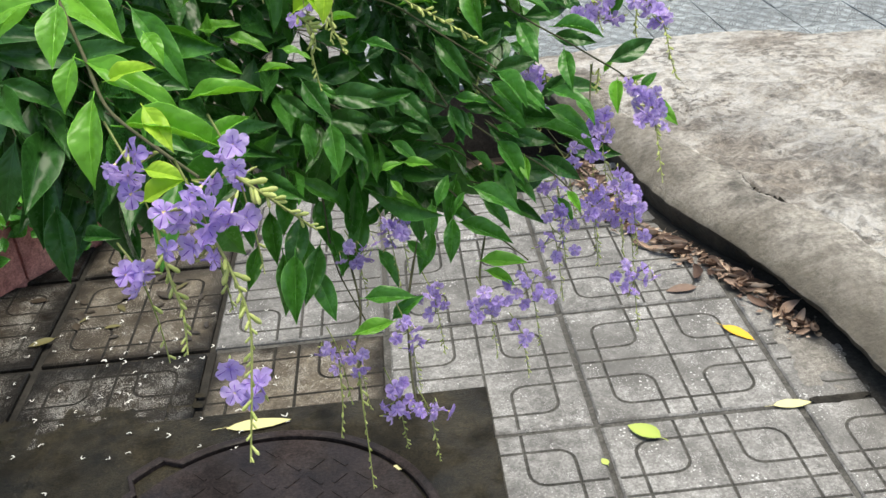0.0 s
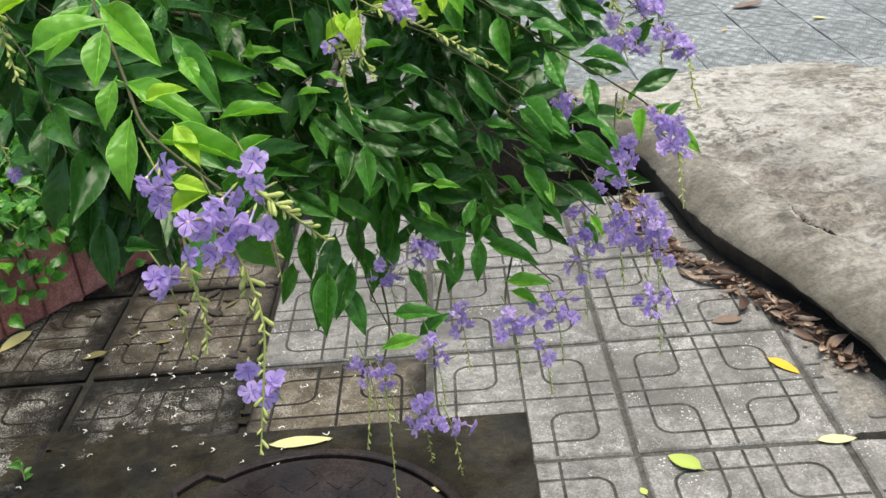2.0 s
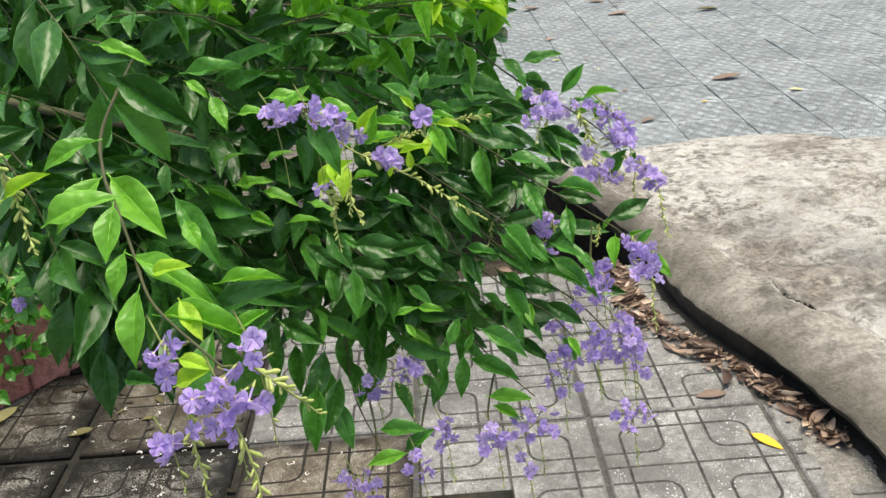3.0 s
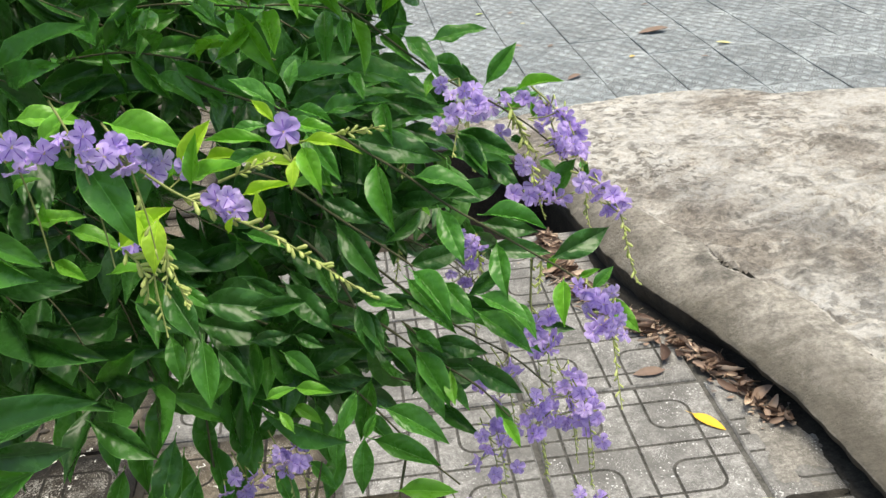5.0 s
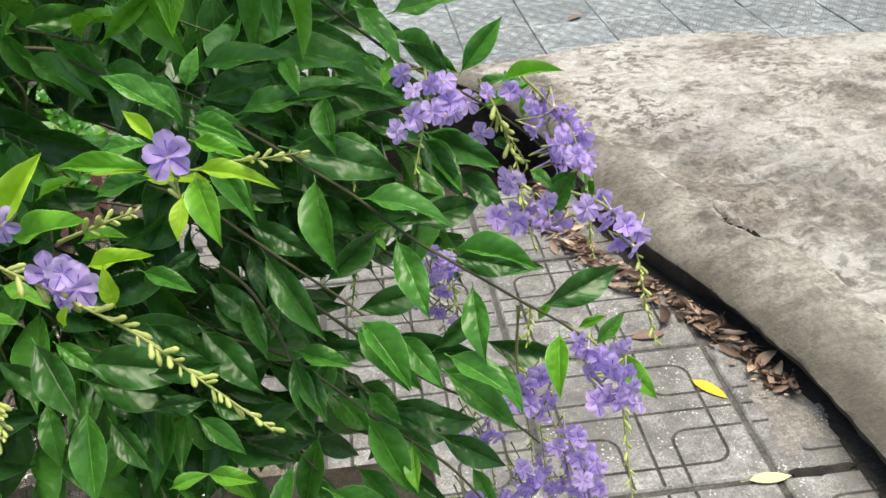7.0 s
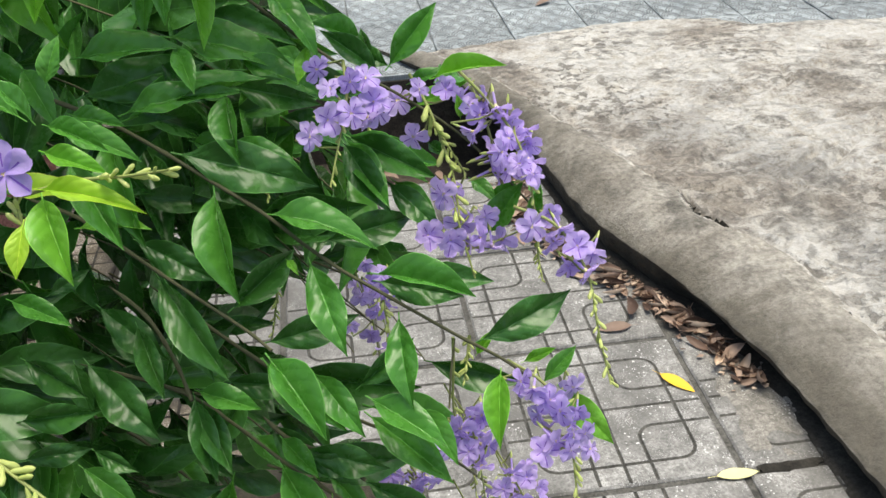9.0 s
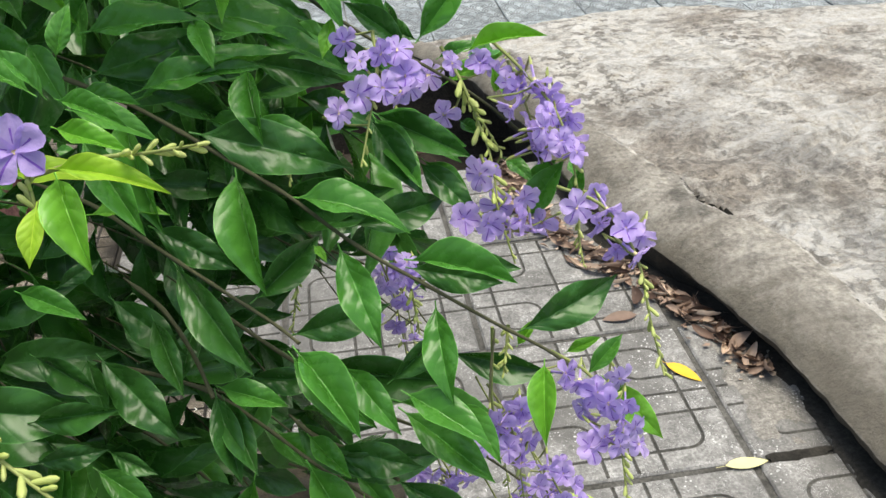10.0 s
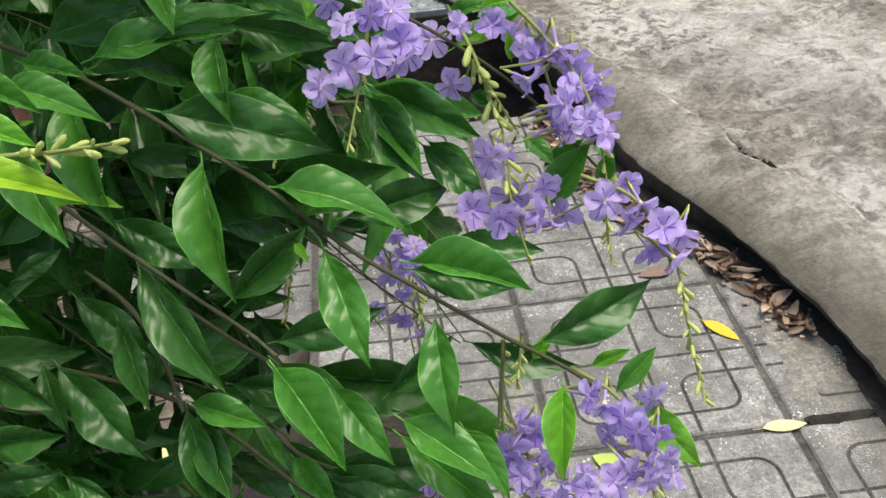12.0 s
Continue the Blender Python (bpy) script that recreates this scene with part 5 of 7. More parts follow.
raceme([(-0.3057, -1.3399, 1.1087), (-0.3062, -1.3368, 1.1158), (-0.3073, -1.3335, 1.1230)], [(-0.3073, -1.3350, 1.1245)], 9, seed=24, bud_size=0.0062, size=0.0118, facing=True)
raceme([(-0.3068, -1.3343, 1.1179), (-0.2923, -1.3368, 1.1217), (-0.2815, -1.3395, 1.1229), (-0.2698, -1.3437, 1.1254)], [], 9, seed=25, bud_size=0.0068, first=0.45)
raceme([(-0.3302, -1.3714, 1.1202), (-0.3198, -1.3723, 1.1240), (-0.3091, -1.3742, 1.1279)], [], 9, seed=26, bud_size=0.0062, first=0.3)
raceme([(-0.3597, -1.3817, 1.1150), (-0.3510, -1.3904, 1.1049), (-0.3454, -1.4004, 1.0962), (-0.3423, -1.4066, 1.0897)], [], 18, seed=27, bud_size=0.0068)
raceme([(-0.3640, -1.3875, 1.1045), (-0.3570, -1.3953, 1.0997), (-0.3558, -1.4023, 1.0916)], [], 8, seed=28, bud_size=0.008)
raceme([(-0.3635, -1.3562, 1.1136), (-0.3604, -1.3638, 1.0957), (-0.3608, -1.3699, 1.0811), (-0.3581, -1.3795, 1.0635)], [(-0.3592, -1.3705, 1.1056), (-0.3661, -1.3684, 1.0973)], 16, seed=29, bud_size=0.0065)
raceme([(-0.3479, -1.3983, 1.1175), (-0.3465, -1.4030, 1.1066), (-0.3482, -1.4093, 1.0966)], [], 6, seed=30)
leaf((-0.3476, -1.3972, 1.1202), (-0.3508, -1.4132, 1.1079), 'y', 0, 1.2)
cluster((-0.3766, -1.4345, 1.1589), 4, 0.0058, 0.0058, 31, buds=0, size=0.007)
cluster((-0.3601, -1.4301, 1.1575), 6, 0.0094, 0.0086, 32, buds=0, size=0.007)
cluster((-0.3476, -1.4270, 1.1527), 3, 0.0049, 0.0041, 33, buds=2, size=0.007)
leaf((-0.3629, -1.4198, 1.1560), (-0.3444, -1.4371, 1.1287), 'm')
leaf((-0.3332, -1.4082, 1.1336), (-0.3284, -1.4063, 1.1513), 'l', 0, 0.9)
leaf((-0.3748, -1.4149, 1.1541), (-0.3603, -1.4144, 1.1690), 'l')
leaf((-0.3833, -1.4063, 1.1610), (-0.3601, -1.4114, 1.1633), 'l')
leaf((-0.3968, -1.4137, 1.1556), (-0.3807, -1.4226, 1.1612), 'l')
leaf((-0.4047, -1.4289, 1.1706), (-0.3953, -1.4453, 1.1579), 'l')
leaf((-0.4188, -1.4158, 1.1751), (-0.4060, -1.4240, 1.1694), 'l')
leaf((-0.4253, -1.3943, 1.1742), (-0.3918, -1.4005, 1.1745), 'm')
leaf((-0.4408, -1.4529, 1.1887), (-0.4026, -1.4688, 1.1662), 'd')
leaf((-0.4471, -1.4475, 1.2013), (-0.4197, -1.4604, 1.1979), 'l', 0, 0.7)

# drooping tip with light leaves and a large flower bunch
branch([(-0.4378, -1.4176, 1.1916), (-0.4492, -1.4529, 1.1654), (-0.4414, -1.4865, 1.1541), (-0.4324, -1.5065, 1.1476), (-0.4230, -1.5250, 1.1330), (-0.4142, -1.5440, 1.1219), (-0.4011, -1.5609, 1.1170), (-0.3811, -1.5813, 1.1099)], 0.0008, 0.0005)
leaf((-0.4412, -1.4867, 1.1537), (-0.4606, -1.5099, 1.1407), 'l', -10, 1.1)
leaf((-0.4398, -1.4866, 1.1540), (-0.4115, -1.5142, 1.1324), 'l', 10)
leaf((-0.4432, -1.4750, 1.1660), (-0.4704, -1.4876, 1.1629), 'l')
leaf((-0.4311, -1.5110, 1.1498), (-0.4321, -1.5337, 1.1333), 'l', 0, 1.1)
leaf((-0.4260, -1.5244, 1.1341), (-0.4308, -1.5416, 1.1220), 'l', 0, 1.1)
leaf((-0.4181, -1.5400, 1.1254), (-0.4217, -1.5666, 1.1055), 'l', 10)
leaf((-0.4261, -1.5249, 1.1332), (-0.3866, -1.5433, 1.1190), 'l', -10, 0.7)
leaf((-0.4163, -1.5337, 1.1268), (-0.3968, -1.5415, 1.1337), 'y')
leaf((-0.3966, -1.5135, 1.1114), (-0.3668, -1.5179, 1.1139), 'l', -15, 0.75)
leaf((-0.4117, -1.5497, 1.1171), (-0.3702, -1.5623, 1.1144), 'l', -10, 0.7)
leaf((-0.3812, -1.5584, 1.1110), (-0.3676, -1.5543, 1.1195), 'l')
leaf((-0.4008, -1.5518, 1.1241), (-0.3901, -1.5678, 1.1144), 'y')
leaf((-0.4004, -1.5793, 1.1025), (-0.3847, -1.5812, 1.1102), 'y', 0, 1.4)
leaf((-0.3988, -1.5748, 1.1116), (-0.3842, -1.5830, 1.1110), 'y', 0, 1.1)
leaf((-0.4201, -1.4675, 1.1363), (-0.3967, -1.4920, 1.1097), 'm', 0, 0.8)
leaf((-0.4129, -1.4824, 1.1288), (-0.4042, -1.4972, 1.1217), 'l', 0, 1.2)
leaf((-0.4306, -1.4322, 1.1399), (-0.4298, -1.4477, 1.1312), 'd')
cluster((-0.3814, -1.5897, 1.0998), 14, 0.0130, 0.0119, 34, buds=4, hang=0.02)
cluster((-0.4050, -1.5700, 1.1099), 5, 0.0056, 0.0085, 35, buds=0, hang=0.01)
cluster((-0.3731, -1.5709, 1.1085), 5, 0.0075, 0.0094, 36, buds=2)
cluster((-0.4075, -1.5803, 1.0780), 4, 0.0048, 0.0034, 37, buds=3)
raceme([(-0.3805, -1.5878, 1.0968), (-0.3739, -1.5964, 1.0842), (-0.3702, -1.6047, 1.0720), (-0.3714, -1.6135, 1.0566), (-0.3740, -1.6246, 1.0365)], [(-0.3745, -1.5889, 1.0387), (-0.3826, -1.5899, 1.0366), (-0.3778, -1.5909, 1.0345), (-0.3845, -1.5819, 1.0414)], 16, seed=38, bud_size=0.0062, first=0.15)
raceme([(-0.3979, -1.5775, 1.0951), (-0.3950, -1.5869, 1.0806), (-0.3919, -1.5929, 1.0709), (-0.3917, -1.5995, 1.0597)], [], 12, seed=39, bud_size=0.006)
raceme([(-0.3702, -1.5817, 1.1091), (-0.3599, -1.5854, 1.1018), (-0.3479, -1.5899, 1.0928)], [], 12, seed=40, bud_size=0.0066)

# hanging lower flower bunches
cluster((-0.1758, -1.2595, 0.9275), 6, 0.0112, 0.0080, 41)
cluster((-0.1949, -1.2650, 0.9163), 7, 0.0180, 0.0112, 42)
cluster((-0.1693, -1.2678, 0.9109), 6, 0.0112, 0.0180, 43)
cluster((-0.2171, -1.2552, 0.9359), 5, 0.0096, 0.0128, 44)
cluster((-0.1962, -1.2628, 0.9657), 6, 0.0116, 0.0109, 45)
cluster((-0.2240, -1.2851, 0.9095), 6, 0.0125, 0.0156, 46)
cluster((-0.1812, -1.3248, 0.8996), 10, 0.0134, 0.0119, 47)
cluster((-0.2462, -1.3196, 0.8961), 10, 0.0158, 0.0143, 48)
cluster((-0.2763, -1.3336, 0.8968), 9, 0.0125, 0.0118, 49)
cluster((-0.3102, -1.3281, 0.9010), 8, 0.0111, 0.0119, 50)
cluster((-0.3346, -1.3089, 0.9394), 7, 0.0111, 0.0119, 51)
cluster((-0.3284, -1.3058, 0.9456), 4, 0.0074, 0.0059, 52)
cluster((-0.3576, -1.2955, 0.9212), 7, 0.0122, 0.0096, 53)
cluster((-0.3745, -1.3363, 0.8728), 8, 0.0149, 0.0112, 54)
cluster((-0.3626, -1.3437, 0.8692), 4, 0.0089, 0.0074, 55)
cluster((-0.3282, -1.3457, 0.8880), 7, 0.0102, 0.0146, 56)
cluster((-0.3407, -1.3513, 0.8451), 8, 0.0119, 0.0134, 57)
cluster((-0.3208, -1.3816, 0.8540), 7, 0.0149, 0.0092, 58)
cluster((-0.2557, -1.3276, 0.8686), 3, 0.0061, 0.0061, 59)
cluster((-0.2275, -1.2244, 0.9977), 6, 0.0100, 0.0180, 60)
branch([(-0.3641, -1.2856, 0.9186), (-0.3582, -1.3160, 0.8914), (-0.3656, -1.3350, 0.8687)], 0.0008, 0.0006)
raceme([(-0.3626, -1.3437, 0.8692), (-0.3618, -1.3583, 0.8444), (-0.3607, -1.3723, 0.8231), (-0.3602, -1.3845, 0.8007)], [], 9, seed=61)
raceme([(-0.3746, -1.3371, 0.8711), (-0.3749, -1.3529, 0.8462), (-0.3776, -1.3644, 0.8277)], [], 6, seed=62)
branch([(-0.3168, -1.2928, 0.9269), (-0.3273, -1.3299, 0.8972), (-0.3288, -1.3693, 0.8630), (-0.3226, -1.3807, 0.8535)], 0.0009, 0.0006)
branch([(-0.2700, -1.2824, 0.9257), (-0.2790, -1.3132, 0.9086), (-0.2790, -1.3301, 0.8971)], 0.0008, 0.0006)
branch([(-0.3803, -1.2468, 0.9964), (-0.3764, -1.2678, 0.9543), (-0.3719, -1.2932, 0.9146), (-0.3555, -1.3152, 0.8816)], 0.0007, 0.00045)
branch([(-0.3740, -1.2762, 1.0272), (-0.3271, -1.2541, 0.9821), (-0.2913, -1.2712, 0.9481), (-0.2667, -1.2887, 0.9243), (-0.2457, -1.3025, 0.9080)], 0.0007, 0.00045)
branch([(-0.2989, -1.2662, 1.0479), (-0.2681, -1.2710, 1.0161), (-0.2396, -1.2736, 0.9886), (-0.2085, -1.2658, 0.9596), (-0.1882, -1.2617, 0.9342)], 0.0007, 0.00045)
leaf((-0.3943, -1.3099, 0.9370), (-0.3968, -1.3478, 0.9056), 'm')
leaf((-0.3881, -1.2904, 0.9537), (-0.3985, -1.3215, 0.9249), 'd')
leaf((-0.3784, -1.2992, 0.9361), (-0.3916, -1.3257, 0.9052), 'd')
leaf((-0.3860, -1.3013, 0.9206), (-0.3728, -1.3272, 0.8911), 'm')
leaf((-0.3562, -1.3254, 0.9060), (-0.3207, -1.3346, 0.9103), 'm')
leaf((-0.3348, -1.3413, 0.8966), (-0.3634, -1.3519, 0.8977), 'l')
leaf((-0.3390, -1.3327, 0.8914), (-0.3181, -1.3342, 0.9111), 'm')
leaf((-0.3052, -1.2912, 0.9528), (-0.3091, -1.3116, 0.9342), 'm')
leaf((-0.2928, -1.2959, 0.9434), (-0.2973, -1.3187, 0.9200), 'm')
leaf((-0.2911, -1.2887, 0.9353), (-0.2546, -1.3014, 0.9213), 'm')
leaf((-0.2803, -1.3098, 0.9155), (-0.2469, -1.3155, 0.9155), 'l')
leaf((-0.2770, -1.3125, 0.9102), (-0.2556, -1.3218, 0.9028), 'l')
leaf((-0.2632, -1.2727, 0.9676), (-0.2492, -1.2951, 0.9453), 'm')
leaf((-0.2678, -1.2629, 1.0099), (-0.2400, -1.2840, 0.9901), 'm')
leaf((-0.2333, -1.2683, 0.9879), (-0.1910, -1.2807, 0.9746), 'm', -10)
leaf((-0.2639, -1.2497, 0.9915), (-0.2115, -1.2628, 0.9879), 'd')
leaf((-0.2624, -1.2563, 0.9559), (-0.2130, -1.2691, 0.9529), 'd')
leaf((-0.2220, -1.2756, 0.9396), (-0.2133, -1.2935, 0.9262), 'm')
leaf((-0.3480, -1.2810, 0.9952), (-0.3677, -1.3017, 0.9760), 'm')
leaf((-0.3656, -1.2754, 1.0065), (-0.3476, -1.2919, 0.9958), 'd')
leaf((-0.3697, -1.2829, 1.0138), (-0.3281, -1.2974, 1.0073), 'd')
leaf((-0.3927, -1.2944, 1.0354), (-0.3695, -1.3032, 1.0179), 'd')
leaf((-0.4066, -1.3516, 1.0103), (-0.3753, -1.3687, 0.9985), 'd')
leaf((-0.3295, -1.2787, 0.9553), (-0.3128, -1.2917, 0.9516), 'l')
leaf((-0.3248, -1.2837, 0.9227), (-0.3104, -1.2999, 0.9127), 'm')
leaf((-0.3520, -1.2703, 0.9270), (-0.3342, -1.2712, 0.9478), 'm')

# leafy sprays of the inner mass
spray([(-0.7140, -1.0145, 1.2348), (-0.5788, -1.0713, 1.2109), (-0.4659, -1.1343, 1.1709)], 26, 0.048, 'd', seed=63, tips='m')
spray([(-0.6467, -1.0840, 1.2026), (-0.5125, -1.1352, 1.1789), (-0.3996, -1.1923, 1.1401)], 28, 0.048, 'd', seed=64, tips='m')
spray([(-0.6470, -1.1511, 1.1718), (-0.5273, -1.2029, 1.1589), (-0.4285, -1.2600, 1.1321)], 26, 0.048, 'd', seed=65, tips='m')
spray([(-0.6083, -1.1117, 1.1387), (-0.4864, -1.1611, 1.1187), (-0.3847, -1.2164, 1.0836)], 28, 0.048, 'd', seed=66, tips='m')
spray([(-0.6300, -1.2072, 1.1427), (-0.5265, -1.2625, 1.1204), (-0.4419, -1.3221, 1.0869)], 26, 0.048, 'd', seed=67, tips='m')
spray([(-0.5681, -1.1310, 1.0951), (-0.4485, -1.1812, 1.0733), (-0.3489, -1.2370, 1.0367)], 28, 0.048, 'd', seed=68, tips='m')
spray([(-0.6198, -1.2801, 1.1246), (-0.5238, -1.3369, 1.0983), (-0.4458, -1.3968, 1.0636)], 26, 0.048, 'd', seed=69, tips='m')
spray([(-0.5229, -1.1516, 1.0747), (-0.4198, -1.2122, 1.0399), (-0.3364, -1.2773, 0.9930)], 28, 0.048, 'd', seed=70, tips='m')
spray([(-0.5617, -1.1818, 1.0522), (-0.4819, -1.2368, 1.0293), (-0.4188, -1.2966, 0.9938)], 26, 0.048, 'd', seed=71, tips='m')
spray([(-0.4207, -1.2161, 1.0304), (-0.3779, -1.2494, 1.0054), (-0.3468, -1.2888, 0.9650)], 12, 0.048, 'm', seed=72, tips='m')
spray([(-0.4022, -1.1937, 1.0333), (-0.3736, -1.2213, 1.0080), (-0.3560, -1.2557, 0.9659)], 10, 0.048, 'd', seed=73, tips='m')
spray([(-0.4825, -1.1673, 1.0396), (-0.4026, -1.2119, 1.0157), (-0.3384, -1.2624, 0.9768)], 20, 0.048, 'd', seed=74, tips='m')
spray([(-0.4570, -1.1907, 1.0371), (-0.4187, -1.2342, 1.0134), (-0.3925, -1.2833, 0.9754)], 14, 0.048, 'd', seed=75, tips='m')
spray([(-0.4150, -1.0563, 1.1531), (-0.3253, -1.1046, 1.1208), (-0.2527, -1.1595, 1.0720)], 26, 0.048, 'd', seed=76, tips='m')
spray([(-0.3925, -1.0937, 1.1169), (-0.3032, -1.1394, 1.0910), (-0.2310, -1.1914, 1.0488)], 26, 0.048, 'd', seed=77, tips='m')
spray([(-0.4923, -0.9783, 1.2051), (-0.3742, -1.0172, 1.1840), (-0.2744, -1.0639, 1.1434)], 26, 0.048, 'm', seed=78, tips='m')
spray([(-0.3719, -1.1337, 1.0745), (-0.2925, -1.1803, 1.0459), (-0.2293, -1.2329, 1.0019)], 26, 0.048, 'd', seed=79, tips='m')
spray([(-0.3534, -1.1521, 1.0319), (-0.2736, -1.1845, 1.0110), (-0.2083, -1.2239, 0.9728)], 16, 0.048, 'd', seed=80, tips='m')
spray([(-0.5416, -1.3388, 1.2480), (-0.4939, -1.3763, 1.2130), (-0.4560, -1.4175, 1.1689)], 16, 0.048, 'd', seed=81, tips='m')
spray([(-0.4858, -1.3628, 1.0649), (-0.4476, -1.3940, 1.0572), (-0.4194, -1.4299, 1.0382)], 16, 0.048, 'd', seed=82, tips='m')
spray([(-0.3367, -1.2022, 0.9651), (-0.2879, -1.2270, 0.9607), (-0.2517, -1.2588, 0.9387)], 8, 0.048, 'm', seed=83, tips='m')
spray([(-0.3358, -1.2035, 1.1690), (-0.2702, -1.2119, 1.1786), (-0.2070, -1.2221, 1.1839)], 20, 0.036, 'l', seed=84, tips='y', droop=-0.5, inner=False)
spray([(-0.3954, -1.2248, 1.1663), (-0.3413, -1.2340, 1.1735), (-0.2892, -1.2449, 1.1764)], 18, 0.036, 'l', seed=85, tips='y', droop=-0.5, inner=False)
spray([(-0.3638, -1.2192, 1.1815), (-0.3285, -1.2202, 1.1941), (-0.2941, -1.2230, 1.2024)], 14, 0.036, 'l', seed=86, tips='y', droop=-0.5, inner=False)
spray([(-0.3151, -1.1986, 1.1819), (-0.2737, -1.2013, 1.1909), (-0.2332, -1.2057, 1.1955)], 14, 0.036, 'l', seed=87, tips='y', droop=-0.5, inner=False)
spray([(-0.4360, -1.2530, 1.2000), (-0.4036, -1.2621, 1.2061), (-0.3726, -1.2728, 1.2083)], 12, 0.036, 'l', seed=88, tips='y', droop=-0.5, inner=False)
spray([(-0.3167, -1.2291, 1.1609), (-0.2878, -1.2319, 1.1688), (-0.2597, -1.2364, 1.1726)], 10, 0.036, 'l', seed=89, tips='y', droop=-0.5, inner=False)
spray([(-0.2885, -1.2117, 1.1781), (-0.2538, -1.2155, 1.1839), (-0.2201, -1.2211, 1.1855)], 12, 0.036, 'l', seed=90, tips='y', droop=-0.5, inner=False)
spray([(-0.493, -1.208, 1.186), (-0.43, -1.232, 1.196), (-0.366, -1.251, 1.2)], 14, 0.036, 'l', seed=130, tips='y', droop=-0.3, inner=False)
spray([(-0.536, -1.225, 1.174), (-0.48, -1.247, 1.183), (-0.43, -1.266, 1.179)], 12, 0.036, 'm', seed=131, tips='l', droop=-0.3, inner=False)
spray([(-0.417, -1.195, 1.156), (-0.35, -1.224, 1.17), (-0.286, -1.251, 1.174)], 14, 0.036, 'l', seed=132, tips='y', droop=-0.3, inner=False)
spray([(-0.449, -1.196, 1.192), (-0.387, -1.224, 1.201), (-0.323, -1.247, 1.206)], 14, 0.036, 'l', seed=133, tips='y', droop=-0.3, inner=False)
spray([(-0.352, -1.183, 1.171), (-0.296, -1.219, 1.184), (-0.238, -1.251, 1.188)], 14, 0.036, 'm', seed=134, tips='l', droop=-0.3, inner=False)
spray([(-0.519, -1.215, 1.197), (-0.473, -1.241, 1.208), (-0.422, -1.258, 1.217)], 12, 0.036, 'm', seed=135, tips='l', droop=-0.3, inner=False)
spray([(-0.415, -1.160, 1.142), (-0.365, -1.195, 1.150), (-0.318, -1.225, 1.150)], 12, 0.038, 'm', seed=136, tips='l', droop=-0.1, inner=False)
spray([(-0.350, -1.150, 1.135), (-0.305, -1.185, 1.142), (-0.262, -1.215, 1.138)], 12, 0.038, 'm', seed=137, tips='l', droop=-0.1, inner=False)
spray([(-0.440, -1.170, 1.120), (-0.392, -1.205, 1.130), (-0.345, -1.235, 1.128)], 12, 0.038, 'm', seed=138, tips='l', droop=-0.1, inner=False)

# shaded leaves close behind the main branch, their shade painted by the dark tone
leaf((-0.3294, -1.2669, 1.0217), (-0.3234, -1.2866, 1.0116), 'd')
leaf((-0.3425, -1.2995, 1.0090), (-0.3199, -1.3002, 1.0100), 'd')
leaf((-0.3202, -1.3000, 1.0102), (-0.3057, -1.3096, 1.0066), 'd')
leaf((-0.2621, -1.2950, 1.0017), (-0.2499, -1.3132, 0.9977), 'm')
leaf((-0.2564, -1.2976, 0.9933), (-0.2345, -1.3065, 0.9912), 'd')
leaf((-0.3395, -1.2449, 1.0347), (-0.3236, -1.2409, 1.0418), 'd')
leaf((-0.2973, -1.2474, 1.0175), (-0.3023, -1.2671, 1.0065), 'd')
leaf((-0.3118, -1.2462, 1.0006), (-0.3242, -1.2367, 1.0130), 'd')
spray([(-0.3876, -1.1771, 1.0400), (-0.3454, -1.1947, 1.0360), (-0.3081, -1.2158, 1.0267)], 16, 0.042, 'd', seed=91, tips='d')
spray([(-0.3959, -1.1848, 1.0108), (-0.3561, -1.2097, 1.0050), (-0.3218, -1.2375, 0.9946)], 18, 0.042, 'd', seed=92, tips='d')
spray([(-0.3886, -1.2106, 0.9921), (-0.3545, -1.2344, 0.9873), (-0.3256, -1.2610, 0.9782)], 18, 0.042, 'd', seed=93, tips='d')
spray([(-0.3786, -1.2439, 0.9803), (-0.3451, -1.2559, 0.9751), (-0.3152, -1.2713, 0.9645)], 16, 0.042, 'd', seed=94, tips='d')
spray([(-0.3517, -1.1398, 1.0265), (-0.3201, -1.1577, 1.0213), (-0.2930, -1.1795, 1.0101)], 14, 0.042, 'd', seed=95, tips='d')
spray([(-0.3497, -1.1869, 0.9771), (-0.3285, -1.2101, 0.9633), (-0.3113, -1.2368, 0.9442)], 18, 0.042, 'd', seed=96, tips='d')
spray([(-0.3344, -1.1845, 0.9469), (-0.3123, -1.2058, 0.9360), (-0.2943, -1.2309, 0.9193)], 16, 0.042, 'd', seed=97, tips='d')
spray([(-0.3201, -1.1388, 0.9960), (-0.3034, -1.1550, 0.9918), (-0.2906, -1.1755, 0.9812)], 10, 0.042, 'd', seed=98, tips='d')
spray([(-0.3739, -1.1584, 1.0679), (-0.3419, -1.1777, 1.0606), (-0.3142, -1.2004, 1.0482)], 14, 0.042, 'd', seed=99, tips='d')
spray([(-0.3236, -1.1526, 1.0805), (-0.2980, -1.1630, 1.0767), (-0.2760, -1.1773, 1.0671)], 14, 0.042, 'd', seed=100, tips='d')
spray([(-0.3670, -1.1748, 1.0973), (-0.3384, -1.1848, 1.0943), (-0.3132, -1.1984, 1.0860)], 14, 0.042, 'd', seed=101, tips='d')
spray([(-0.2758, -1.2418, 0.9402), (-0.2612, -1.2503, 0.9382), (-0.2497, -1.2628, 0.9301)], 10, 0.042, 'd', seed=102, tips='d')

